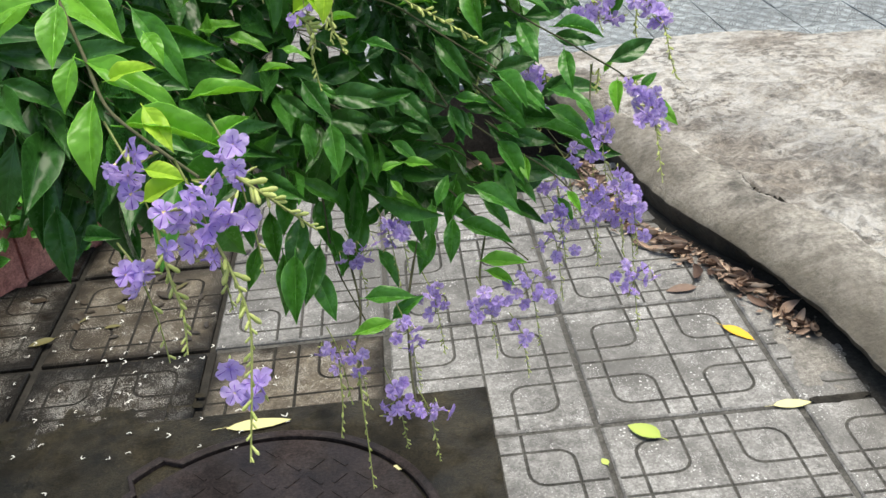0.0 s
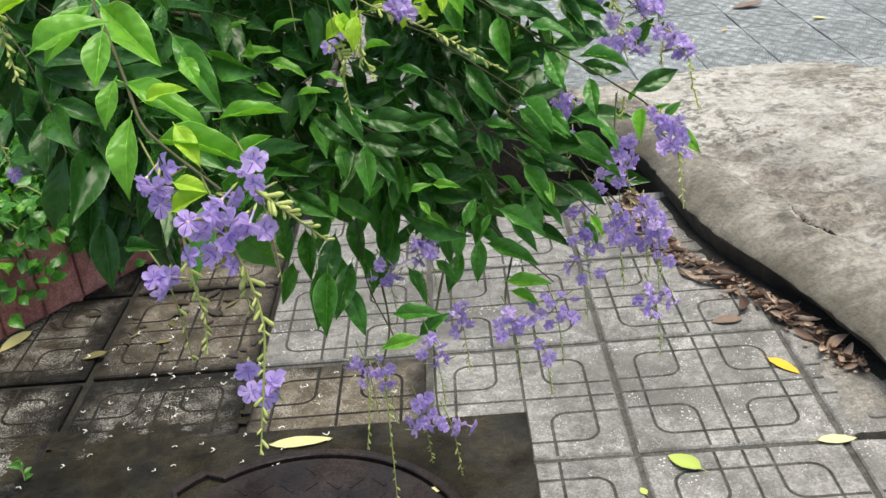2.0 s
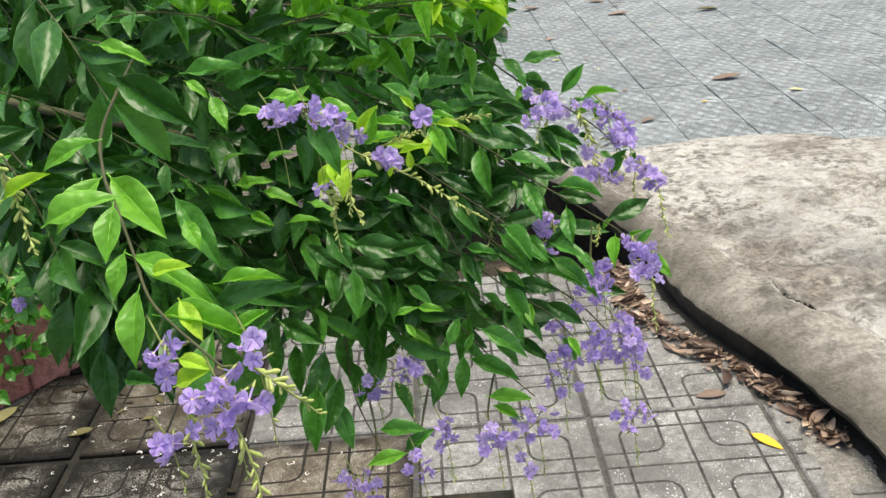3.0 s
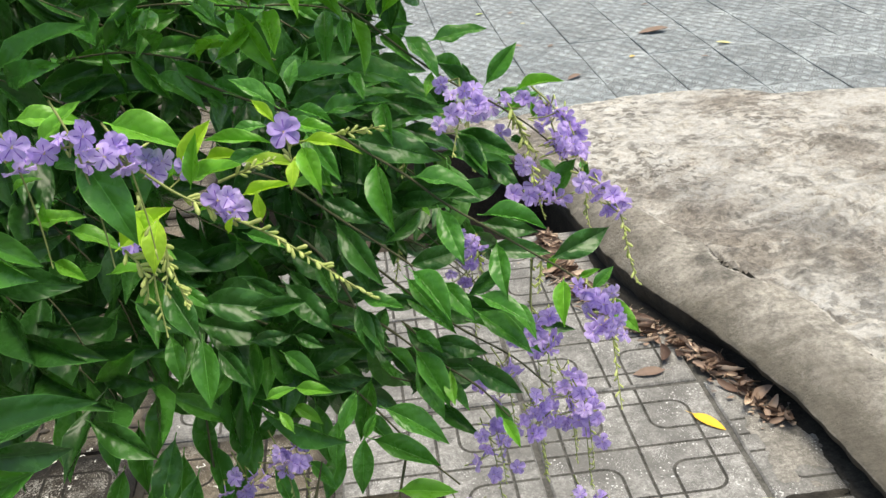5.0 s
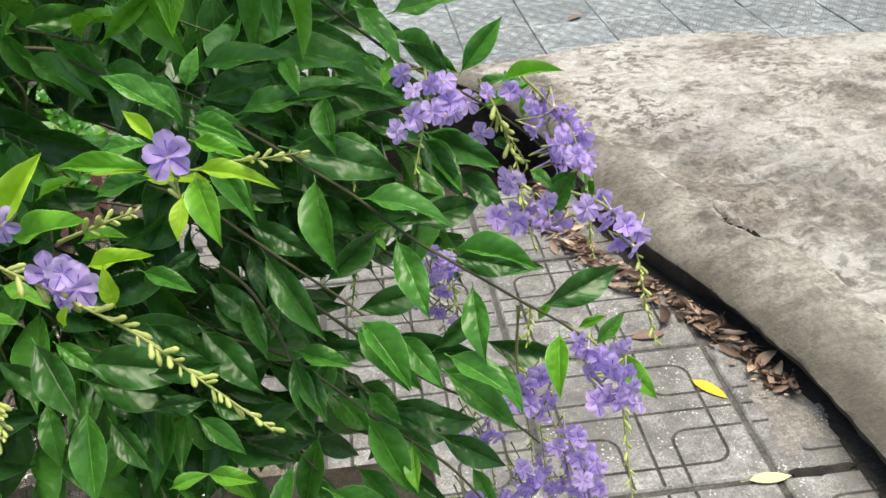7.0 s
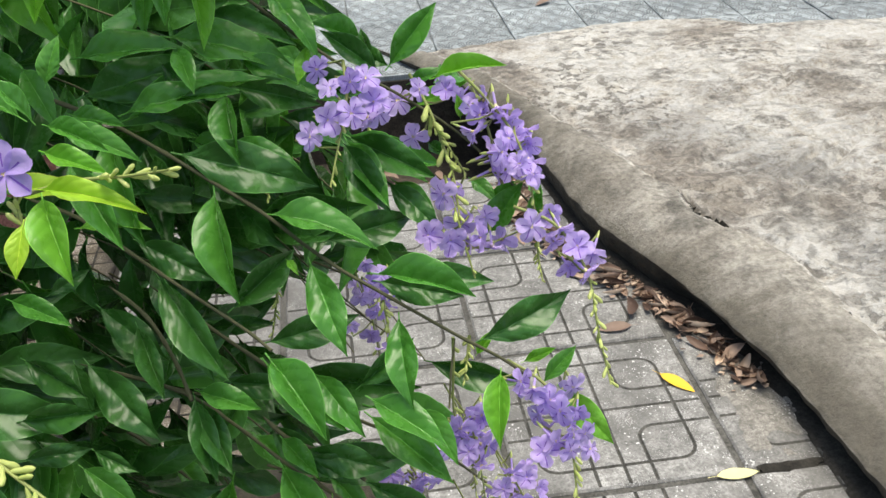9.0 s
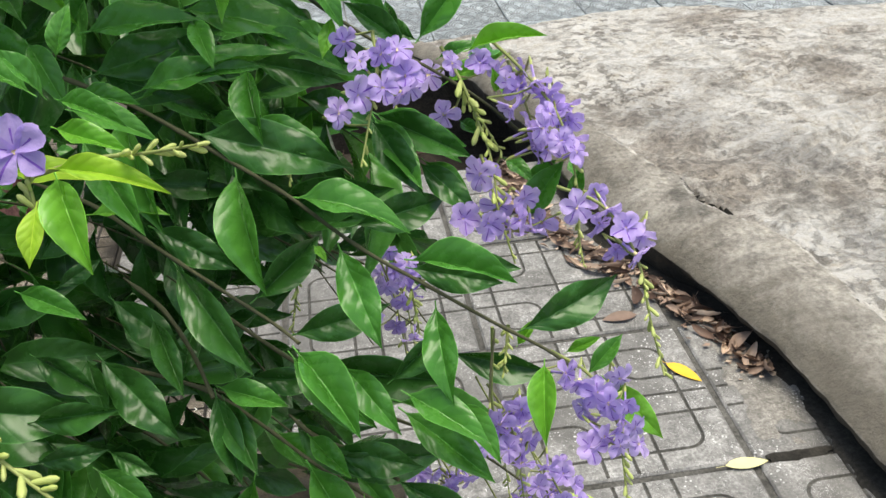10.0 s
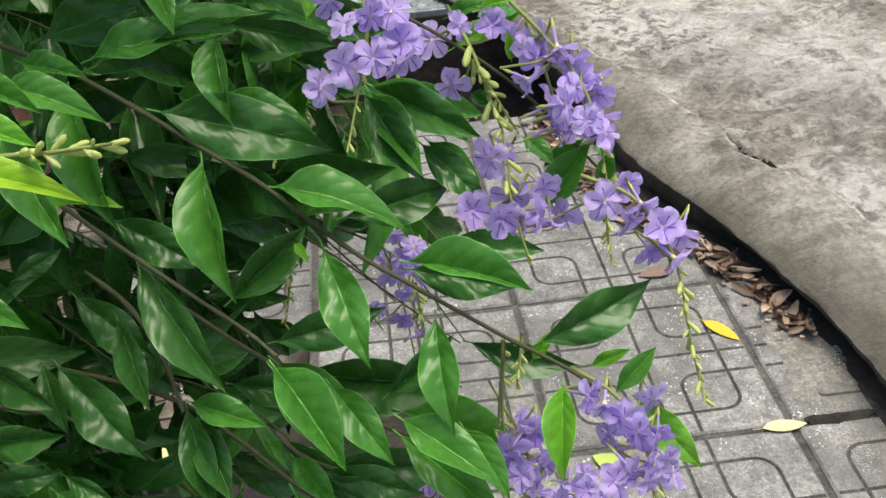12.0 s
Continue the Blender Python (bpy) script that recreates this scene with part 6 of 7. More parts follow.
# dark drooping sprays above the planter, the dark tone painting their shade
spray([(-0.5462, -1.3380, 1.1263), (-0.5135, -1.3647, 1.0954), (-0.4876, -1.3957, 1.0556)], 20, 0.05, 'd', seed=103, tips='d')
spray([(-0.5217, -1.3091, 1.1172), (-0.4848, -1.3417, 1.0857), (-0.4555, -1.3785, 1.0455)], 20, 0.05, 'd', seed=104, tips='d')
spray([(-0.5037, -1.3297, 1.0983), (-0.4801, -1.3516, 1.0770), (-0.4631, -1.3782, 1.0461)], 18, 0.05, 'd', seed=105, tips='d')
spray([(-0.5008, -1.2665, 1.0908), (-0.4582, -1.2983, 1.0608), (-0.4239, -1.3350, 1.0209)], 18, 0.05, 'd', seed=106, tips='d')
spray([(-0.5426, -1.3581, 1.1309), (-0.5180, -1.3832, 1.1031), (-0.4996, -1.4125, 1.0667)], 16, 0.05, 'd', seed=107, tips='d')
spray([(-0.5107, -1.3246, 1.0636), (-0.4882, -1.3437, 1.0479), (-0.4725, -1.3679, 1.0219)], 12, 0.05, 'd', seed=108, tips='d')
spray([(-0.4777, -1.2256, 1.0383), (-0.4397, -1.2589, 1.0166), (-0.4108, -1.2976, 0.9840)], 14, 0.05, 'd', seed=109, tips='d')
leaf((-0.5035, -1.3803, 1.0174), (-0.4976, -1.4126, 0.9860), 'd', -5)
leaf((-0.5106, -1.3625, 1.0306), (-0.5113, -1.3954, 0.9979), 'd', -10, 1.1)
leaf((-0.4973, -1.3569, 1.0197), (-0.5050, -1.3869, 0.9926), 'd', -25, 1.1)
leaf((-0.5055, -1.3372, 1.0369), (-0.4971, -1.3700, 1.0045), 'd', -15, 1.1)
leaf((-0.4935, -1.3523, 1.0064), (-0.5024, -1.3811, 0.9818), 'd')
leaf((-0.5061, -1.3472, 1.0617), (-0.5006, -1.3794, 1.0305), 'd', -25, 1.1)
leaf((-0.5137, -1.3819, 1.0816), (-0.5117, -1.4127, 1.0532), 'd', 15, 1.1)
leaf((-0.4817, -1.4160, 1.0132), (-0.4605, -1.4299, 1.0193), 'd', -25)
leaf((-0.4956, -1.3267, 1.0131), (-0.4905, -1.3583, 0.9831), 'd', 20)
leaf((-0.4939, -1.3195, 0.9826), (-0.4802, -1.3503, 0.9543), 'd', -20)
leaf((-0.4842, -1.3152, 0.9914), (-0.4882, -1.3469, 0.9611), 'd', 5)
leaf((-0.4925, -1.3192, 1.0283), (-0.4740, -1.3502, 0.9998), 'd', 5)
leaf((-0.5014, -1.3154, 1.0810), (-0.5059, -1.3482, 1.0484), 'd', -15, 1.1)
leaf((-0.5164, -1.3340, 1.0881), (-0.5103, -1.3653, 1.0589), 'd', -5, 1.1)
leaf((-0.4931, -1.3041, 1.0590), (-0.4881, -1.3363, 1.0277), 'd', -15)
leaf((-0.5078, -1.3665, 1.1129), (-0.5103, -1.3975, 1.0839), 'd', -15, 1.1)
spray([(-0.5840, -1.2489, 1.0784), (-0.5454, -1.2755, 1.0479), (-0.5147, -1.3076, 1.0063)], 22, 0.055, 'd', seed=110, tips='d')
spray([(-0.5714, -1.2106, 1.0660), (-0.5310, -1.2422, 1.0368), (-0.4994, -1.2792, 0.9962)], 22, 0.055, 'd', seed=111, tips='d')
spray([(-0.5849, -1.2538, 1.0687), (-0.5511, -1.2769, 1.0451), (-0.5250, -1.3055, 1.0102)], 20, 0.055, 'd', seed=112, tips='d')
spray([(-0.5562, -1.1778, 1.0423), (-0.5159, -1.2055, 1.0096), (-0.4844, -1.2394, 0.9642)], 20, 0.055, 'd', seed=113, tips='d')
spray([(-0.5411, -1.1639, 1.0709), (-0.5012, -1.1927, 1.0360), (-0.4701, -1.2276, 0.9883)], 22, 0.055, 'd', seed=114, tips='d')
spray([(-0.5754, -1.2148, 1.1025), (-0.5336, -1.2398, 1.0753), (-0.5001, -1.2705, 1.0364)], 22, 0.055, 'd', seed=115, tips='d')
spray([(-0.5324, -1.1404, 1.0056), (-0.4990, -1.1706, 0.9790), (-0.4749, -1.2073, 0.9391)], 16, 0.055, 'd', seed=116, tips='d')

# shaded leaves over the pit side, again in the shade-painting dark tone
spray([(-0.3445, -1.0657, 1.0477), (-0.2924, -1.0994, 1.0144), (-0.2510, -1.1401, 0.9669)], 18, 0.045, 'd', seed=117, tips='d')
spray([(-0.3198, -1.0857, 1.0079), (-0.2728, -1.1188, 0.9757), (-0.2363, -1.1588, 0.9292)], 18, 0.045, 'd', seed=118, tips='d')
spray([(-0.2897, -1.1041, 1.0389), (-0.2443, -1.1328, 1.0155), (-0.2091, -1.1683, 0.9782)], 16, 0.045, 'd', seed=119, tips='d')
spray([(-0.3509, -1.1261, 0.9705), (-0.3079, -1.1522, 0.9524), (-0.2749, -1.1853, 0.9200)], 16, 0.045, 'd', seed=120, tips='d')
spray([(-0.2593, -1.1357, 0.9756), (-0.2263, -1.1536, 0.9626), (-0.2028, -1.1788, 0.9347)], 10, 0.045, 'd', seed=121, tips='d')

# tip with yellow buds at the near side, and a lone flower
raceme([(-0.4854, -1.4947, 1.1723), (-0.4758, -1.5005, 1.1602), (-0.4713, -1.5059, 1.1495), (-0.4688, -1.5102, 1.1408), (-0.4658, -1.5149, 1.1315)], [], 18, seed=122, bud_size=0.0075)
leaf((-0.4786, -1.5048, 1.1519), (-0.4562, -1.5046, 1.1622), 'y')
leaf((-0.4625, -1.5099, 1.1411), (-0.4317, -1.5113, 1.1590), 'l', 0, 1.2)
leaf((-0.5620, -1.3497, 1.0419), (-0.5276, -1.3555, 1.0508), 'm', 0, 1.2)
leaf((-0.5682, -1.3393, 1.0405), (-0.5383, -1.3526, 1.0349), 'd', 0, 1.2)
raceme([(-0.5692, -1.3356, 1.0480), (-0.5627, -1.3448, 1.0406), (-0.5577, -1.3531, 1.0349)], [(-0.5568, -1.3550, 1.0356)], 3, seed=123, size=0.0085, bud_size=0.005)
spray([(-0.3918, -1.1198, 0.9904), (-0.3532, -1.1401, 0.9821), (-0.3202, -1.1653, 0.9648)], 18, 0.046, 'd', seed=124, tips='d')
spray([(-0.4035, -1.1320, 0.9683), (-0.3574, -1.1523, 0.9612), (-0.3172, -1.1774, 0.9451)], 18, 0.046, 'd', seed=125, tips='d')
spray([(-0.3598, -1.0701, 0.9612), (-0.3236, -1.0952, 0.9446), (-0.2931, -1.1256, 0.9181)], 16, 0.046, 'd', seed=126, tips='d')
spray([(-0.3950, -1.0978, 0.9292), (-0.3475, -1.1244, 0.9214), (-0.3070, -1.1561, 0.9043)], 16, 0.046, 'd', seed=127, tips='d')
spray([(-0.3538, -1.0879, 0.9325), (-0.3156, -1.1113, 0.9190), (-0.2834, -1.1400, 0.8956)], 12, 0.046, 'd', seed=128, tips='d')

# flowers and small leaves at the upper end of the hanging sprays
raceme([(-0.2035, -1.2483, 1.0913), (-0.1981, -1.2520, 1.0841), (-0.1948, -1.2551, 1.0784), (-0.1915, -1.2583, 1.0728)], [(-0.1976, -1.2641, 1.0708)], 9, seed=140, bud_size=0.005)
raceme([(-0.1870, -1.2470, 1.0985), (-0.1840, -1.2530, 1.0900), (-0.1815, -1.2590, 1.0800), (-0.1790, -1.2640, 1.0730)], [(-0.1885, -1.2575, 1.0874), (-0.1806, -1.2558, 1.0949), (-0.1835, -1.2612, 1.0814), (-0.1758, -1.2605, 1.0864), (-0.1785, -1.2651, 1.0756), (-0.1861, -1.2557, 1.0927), (-0.1717, -1.2650, 1.0790)], 5, seed=141, bud_size=0.005)
leaf((-0.1816, -1.2519, 1.0559), (-0.1736, -1.2566, 1.0676), 'm', 0, 1.3)
leaf((-0.1888, -1.2458, 1.0649), (-0.1808, -1.2577, 1.0625), 'm', 0, 1.2)
leaf((-0.1894, -1.2342, 1.0904), (-0.1872, -1.2443, 1.0879), 'l', 0, 1.2)
leaf((-0.1680, -1.2506, 1.0640), (-0.1666, -1.2616, 1.0616), 'm', 0, 1.2)
leaf((-0.2017, -1.2385, 1.0763), (-0.1961, -1.2487, 1.0749), 'd', 0, 1.2)

# fringe of drooping leaves over the pavement
leaf((-0.4068, -1.2791, 0.9223), (-0.4032, -1.3092, 0.8855), 'm', -20)
leaf((-0.3903, -1.2740, 0.9315), (-0.3965, -1.3040, 0.8953), 'm', -20)
leaf((-0.3744, -1.2725, 0.9337), (-0.3684, -1.2974, 0.9068), 'm', -20)
leaf((-0.3501, -1.2676, 0.9422), (-0.3601, -1.2941, 0.9130), 'm')
leaf((-0.3445, -1.2802, 0.9174), (-0.3306, -1.3016, 0.8969), 'm', -20)
leaf((-0.3183, -1.2646, 0.9467), (-0.3132, -1.2896, 0.9196), 'm')
leaf((-0.2955, -1.2686, 0.9379), (-0.2742, -1.2868, 0.9234), 'm', -20)
leaf((-0.2862, -1.2598, 0.9546), (-0.2969, -1.2846, 0.9286), 'm')
leaf((-0.2719, -1.2672, 0.9395), (-0.2508, -1.2854, 0.9250), 'm')
leaf((-0.3807, -1.2635, 0.9516), (-0.3746, -1.2885, 0.9245), 'm')
leaf((-0.4125, -1.2665, 0.9472), (-0.4100, -1.2932, 0.9170), 'm')
leaf((-0.3246, -1.2555, 0.9646), (-0.3347, -1.2804, 0.9385), 'm', -20)
leaf((-0.3558, -1.2550, 0.9671), (-0.3500, -1.2801, 0.9397), 'm', -20)
leaf((-0.3046, -1.2756, 0.9247), (-0.3185, -1.2983, 0.9028), 'm')
leaf((-0.3967, -1.2883, 0.9041), (-0.3773, -1.3043, 0.8938), 'm', -10)
leaf((-0.2511, -1.2604, 0.9518), (-0.2343, -1.2786, 0.9374), 'm', -10)
leaf((-0.4275, -1.2626, 0.9554), (-0.4245, -1.2876, 0.9284), 'm')
leaf((-0.3954, -1.2578, 0.9633), (-0.4047, -1.2844, 0.9337), 'm')
leaf((-0.3648, -1.2620, 0.9539), (-0.3849, -1.2813, 0.9391), 'm')
leaf((-0.3381, -1.2660, 0.9448), (-0.3187, -1.2771, 0.9441), 'm', 10)
leaf((-0.3090, -1.2558, 0.9634), (-0.2909, -1.2723, 0.9522), 'm', -20)
leaf((-0.2772, -1.2528, 0.9679), (-0.2596, -1.2694, 0.9566), 'm', -20)
leaf((-0.4221, -1.2771, 0.9270), (-0.4304, -1.2999, 0.9049), 'm', -20)
leaf((-0.3555, -1.2764, 0.9252), (-0.3723, -1.2974, 0.9071), 'm', 10)

# young leaves on the upper sprays
leaf((-0.4359, -1.2761, 1.0719), (-0.4073, -1.2836, 1.0780), 'l', 0, 0.9)
leaf((-0.4275, -1.2787, 1.0665), (-0.4260, -1.2813, 1.0832), 'l', -5, 0.9)
leaf((-0.4186, -1.2780, 1.0674), (-0.3911, -1.2902, 1.0643), 'l', -10, 0.9)
leaf((-0.4137, -1.2700, 1.0827), (-0.3951, -1.2736, 1.0968), 'l', -20, 0.9)
leaf((-0.3711, -1.2684, 1.0841), (-0.3537, -1.2743, 1.0935), 'l', -20, 0.9)
leaf((-0.3528, -1.2647, 1.0905), (-0.3326, -1.2731, 1.0950), 'y', 10, 0.9)
leaf((-0.3353, -1.2658, 1.0875), (-0.3086, -1.2745, 1.0912), 'y', 0, 0.9)
leaf((-0.3875, -1.2818, 1.0586), (-0.3674, -1.2938, 1.0562), 'l', -20, 0.9)
leaf((-0.4418, -1.2695, 1.0849), (-0.4275, -1.2741, 1.0972), 'l', -20, 0.9)
leaf((-0.4026, -1.2880, 1.0472), (-0.3782, -1.2962, 1.0521), 'l', -20, 0.9)
leaf((-0.4267, -1.2844, 1.0554), (-0.4081, -1.2983, 1.0492), 'l', 10, 0.9)
leaf((-0.3582, -1.2759, 1.0689), (-0.3395, -1.2829, 1.0763), 'l', -20, 0.9)
leaf((-0.3380, -1.2811, 1.0578), (-0.3171, -1.2936, 1.0544), 'm', 0, 0.9)
leaf((-0.3152, -1.2718, 1.0749), (-0.2906, -1.2805, 1.0786), 'l', -20, 0.9)
leaf((-0.3715, -1.2918, 1.0384), (-0.3538, -1.3056, 1.0326), 'm', 10, 0.9)
leaf((-0.4516, -1.2855, 1.0542), (-0.4313, -1.2924, 1.0619), 'l', 0, 0.9)
# dense leafy mass behind the front branches, and the unseen body of the shrub over the planter
g = random.Random(5)
O, A, U, K = Vector((-0.63, -1.116, 1.04)), Vector((0.42, -0.012, -0.039)), Vector((0.026, 0.103, 0.233)), Vector((-0.2, 0.46, -0.09))
for k in range(150):
    a, u, d = g.uniform(-0.15, 0.80), g.uniform(0.06, 1.05), g.uniform(0.0, 0.9)
    u = max(u, 0.2) if a > 0.45 else u
    p = O + A * a * (1 + 0.55 * d) + U * u * (1 + 0.6 * d) + K * d
    way = Vector((g.uniform(0.03, 0.16), g.uniform(-0.10, 0.06), g.uniform(-0.12, 0.03)))
    # upper sprays take the lighter tone to paint sky light on them
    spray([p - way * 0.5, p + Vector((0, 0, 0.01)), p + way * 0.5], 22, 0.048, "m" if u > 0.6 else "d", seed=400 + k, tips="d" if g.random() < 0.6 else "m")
# the shrub's outer body, out of view, added to shade the ground on the left
for k in range(46):
    p = Vector((g.uniform(-1.7, -0.95), g.uniform(-1.25, -0.1), g.uniform(0.8, 1.6)))
    way = Vector((g.uniform(0.05, 0.3), g.uniform(-0.15, 0.15), g.uniform(-0.15, 0.05)))
    spray([p - way * 0.6, p + Vector((0, 0, 0.02)), p + way * 0.6], 24, 0.06, "d", seed=600 + k)


def limb(points, r0, r1, name="limb"):
    line = smooth_line(points, 6)
    n = len(line) - 1
    v, f = tube(line, [r0 + (r1 - r0) * i / n for i in range(n + 1)], 8)
    child(name, mesh_of(name, v, f, [BARK]), SHRUB)


limb([(-1.62, -0.95, -0.012), (-1.60, -0.93, 0.25), (-1.52, -0.92, 0.6), (-1.40, -0.95, 0.95)], 0.028, 0.016, "trunk")
limb([(-1.40, -0.95, 0.95), (-1.15, -1.05, 1.25), (-0.85, -1.15, 1.33), (-0.6, -1.22, 1.27)], 0.013, 0.003)
limb([(-1.52, -0.92, 0.6), (-1.2, -0.8, 1.05), (-0.9, -0.75, 1.22), (-0.6, -0.85, 1.2)], 0.014, 0.003)
limb([(-1.40, -0.95, 0.95), (-1.1, -1.25, 1.3), (-0.75, -1.4, 1.34), (-0.5, -1.42, 1.27)], 0.011, 0.002)
limb([(-1.2, -0.8, 1.05), (-0.9, -1.0, 1.15), (-0.65, -1.1, 1.1), (-0.45, -1.15, 1.06)], 0.008, 0.002)

FILL_MESH = mesh_of("inner_leaves", FILL["verts"], FILL["faces"], [LEAF[t] for t in FILL_TONES], FILL["index"], uv=FILL["uv"])
tagged(child("inner_leaves", FILL_MESH, SHRUB, label="dense inner mass of dark green leaves"), kind="stuff")
tagged(child("inner_twig_mass", mesh_of("inner_twig_mass", TWIGS[0], TWIGS[1], [BARK]), SHRUB, label="thin brown twigs inside the foliage"), kind="stuff")


# ---- fallen leaves and litter ----
def dry_leaf_mesh(mat, seed, curl=0.5):
    g = random.Random(seed)
    verts, faces = [], []
    cols = (-1, -0.5, 0, 0.5, 1)
    for i in range(8):
        t = i / 7
        w = 0.23 * math.sin(math.pi * min(1, t ** 0.85)) ** 0.8 + 0.006
        for c in cols:
            verts.append((c * w * (1 - 0.2 * curl * abs(c)), t, 0.02 + curl * 0.5 * w * c * c * 1.6 + 0.10 * curl * math.sin(t * 3 + seed) + g.uniform(-0.006, 0.006)))
    for i in range(7):
        for k in range(4):
            faces.append((i * 5 + k, i * 5 + k + 1, (i + 1) * 5 + k + 1, (i + 1) * 5 + k))
    b = len(verts)
    for p in ((-0.009, -0.22, 0.02), (0.009, -0.22, 0.02), (0.007, 0.04, 0.03), (-0.007, 0.04, 0.03)):
        verts.append(p)
    faces.append((b, b + 1, b + 2, b + 3))
    low = min(v[2] for v in verts)
    return mesh_of("fallen_leaf", [(x, y, z - low) for x, y, z in verts], faces, [mat])


def fallen(mat, x, y, z, length, rz, label, curl=0.15, seed=1, wide=1.0, group=""):
    ob = thing("fallen_leaf", label, "leaf", group, data=dry_leaf_mesh(mat, seed, curl))
    ob.matrix_basis = pose(x, y, z, 0, 0, rz) @ Matrix.Diagonal((length * wide, length, length, 1))
    return ob


fallen(YELLOW, 0.341, -0.119, 0.001, 0.080, 217, "bright yellow fallen leaf lying on the tiles", 0.15, 1, 0.78)
fallen(CREAM, 0.346, -0.404, 0.001, 0.076, 270, "pale yellow fallen leaf lying on the tiles", 0.12, 2, 0.75)
fallen(LIME, 0.108, -0.463, 0.001, 0.07, 48, "yellow-green curled fallen leaf on the tiles", 0.55, 3, 1.35)
fallen(CREAM, -0.73, -0.30, 0.008, 0.13, 272, "long pale fallen leaf on the damp cement", 0.06, 4, 0.55)
fallen(CREAM, -0.375, -0.47, 0.008, 0.035, 100, "small pale fallen leaf beside the manhole", 0.3, 5)
fallen(LIME, -0.006, -0.518, 0.002, 0.02, 20, "tiny yellow leaf scrap on the tiles", 0.2, 6, 1.6)
fallen(DRY, 0.335, 0.046, 0.002, 0.075, 92, "brown fallen leaf lying flat on the tiles", 0.2, 7)
fallen(CREAM, -1.42, 0.24, 0.002, 0.10, 150, "pale fallen leaf below the planter", 0.2, 8)
g = random.Random(19)
for x, y, size, mat in ((-1.074, 0.343, 0.050, WET), (-0.944, 0.251, 0.050, WET), (-0.859, 0.225, 0.030, WET), (-1.065, 0.241, 0.045, DULL), (-1.188, 0.115, 0.060, DULL), (-1.076, 0.137, 0.040, DULL), (-1.156, 0.174, 0.040, WET), (-0.985, 0.345, 0.050, WET), (-1.126, 0.196, 0.030, DULL), (-1.358, 0.243, 0.050, WET), (-1.304, 0.305, 0.050, WET), (-0.863, 0.082, 0.030, WET), (-0.743, 0.544, 0.050, WET), (-0.769, 0.433, 0.035, WET), (-0.729, 0.649, 0.040, WET), (-0.904, 0.317, 0.040, DULL), (-1.030, 0.381, 0.040, WET)):
    fallen(mat, x, y, 0.003, size, g.uniform(0, 360), "damp leaf scrap lying on the stained tiles", 0.2, g.randrange(60), g.uniform(0.6, 1.2), "leaf scraps")
for k in range(16):
    fallen(WET, g.uniform(-1.15, -0.72), g.uniform(0.06, 0.5), 0.003, g.uniform(0.02, 0.045), g.uniform(0, 360), "damp leaf scrap lying on the stained tiles", 0.3, g.randrange(60), g.uniform(0.7, 1.5), "leaf scraps")
g = random.Random(21)


def curled_leaf_mesh(mat, seed, roll, bend, twist):
    """A dead leaf rolled in along its midrib, bent and twisted, with a ragged rim."""
    g = random.Random(seed)
    verts, faces = [], []
    rows, cols = 9, (-1, -0.66, -0.33, 0, 0.33, 0.66, 1)
    for i in range(rows + 1):
        t = i / rows
        w = 0.21 * math.sin(math.pi * min(1.0, 0.03 + 0.95 * t ** 0.9)) ** 0.75 + 0.004
        turn = twist * (t - 0.5)
        for c in cols:
            a = roll * c
            r = w / max(0.2, roll)
            x, z = r * math.sin(a) * (1 + g.uniform(-0.06, 0.06) * abs(c)), r * (1 - math.cos(a)) * (1 + g.uniform(-0.1, 0.1))
            x, z = x * math.cos(turn) - z * math.sin(turn), x * math.sin(turn) + z * math.cos(turn)
            verts.append((x, t - 0.5, z + bend * (t - 0.5) ** 2 + 0.02 * noise.noise((x * 8, t * 7, seed))))
    n = len(cols)
    faces = [(i * n + k, i * n + k + 1, (i + 1) * n + k + 1, (i + 1) * n + k) for i in range(rows) for k in range(n - 1)]
    b = len(verts)
    verts += [(-0.008, -0.72, 0.03 + bend * 0.3), (0.008, -0.72, 0.03 + bend * 0.3), (0.006, -0.46, bend * 0.22 + 0.012), (-0.006, -0.46, bend * 0.22 + 0.012)]
    faces.append((b, b + 1, b + 2, b + 3))
    low = min(v[2] for v in verts)
    return mesh_of("dry_leaf", [(x, y, z - low) for x, y, z in verts], faces, [mat])


LITTER = [curled_leaf_mesh(mat, s, r, b, w) for mat, s, r, b, w in ((DRY, 11, 0.9, 0.3, 0.5), (DRY, 12, 1.5, 0.5, -0.6), (DRY_DARK, 13, 0.5, 0.7, 0.3), (DRY, 14, 2.1, 0.2, 0.9), (DRY_PALE, 15, 1.2, 0.4, -0.3), (DRY_DARK, 16, 1.8, 0.35, 0.6), (DRY, 17, 0.7, -0.25, 0.8))]
for k in range(210):
    y = -0.19 + 0.95 * g.random() ** 0.9
    near = float(np.interp(y, (-0.2, -0.1, 0.0, 0.1, 0.2, 0.3, 0.45), (0.028, 0.028, 0.034, 0.048, 0.070, 0.092, 0.115)))
    reach = float(np.interp(y, (-0.2, -0.08, 0.04, 0.16, 0.3), (0.035, 0.045, 0.06, 0.09, 0.08)))
    off = reach * min(1.0, abs(g.gauss(0, 0.45)))
    ob = thing("dry_leaf", "curled brown dry leaf in the drift along the ramp", "leaf", "dry leaves along the ramp", data=LITTER[g.choice((0, 1, 1, 2, 3, 3, 4, 4, 4, 5, 6))])
    size = g.uniform(0.03, 0.074)
    ob.matrix_basis = pose(edge_x(y) - near - off, y, 0.002 + 0.014 * g.random() * max(0.0, 1 - off / 0.10), g.uniform(-25, 25), g.uniform(-45, 45), g.uniform(0, 360)) @ Matrix.Diagonal((size * g.uniform(0.65, 1.1), size, size * g.uniform(0.8, 1.5), 1))
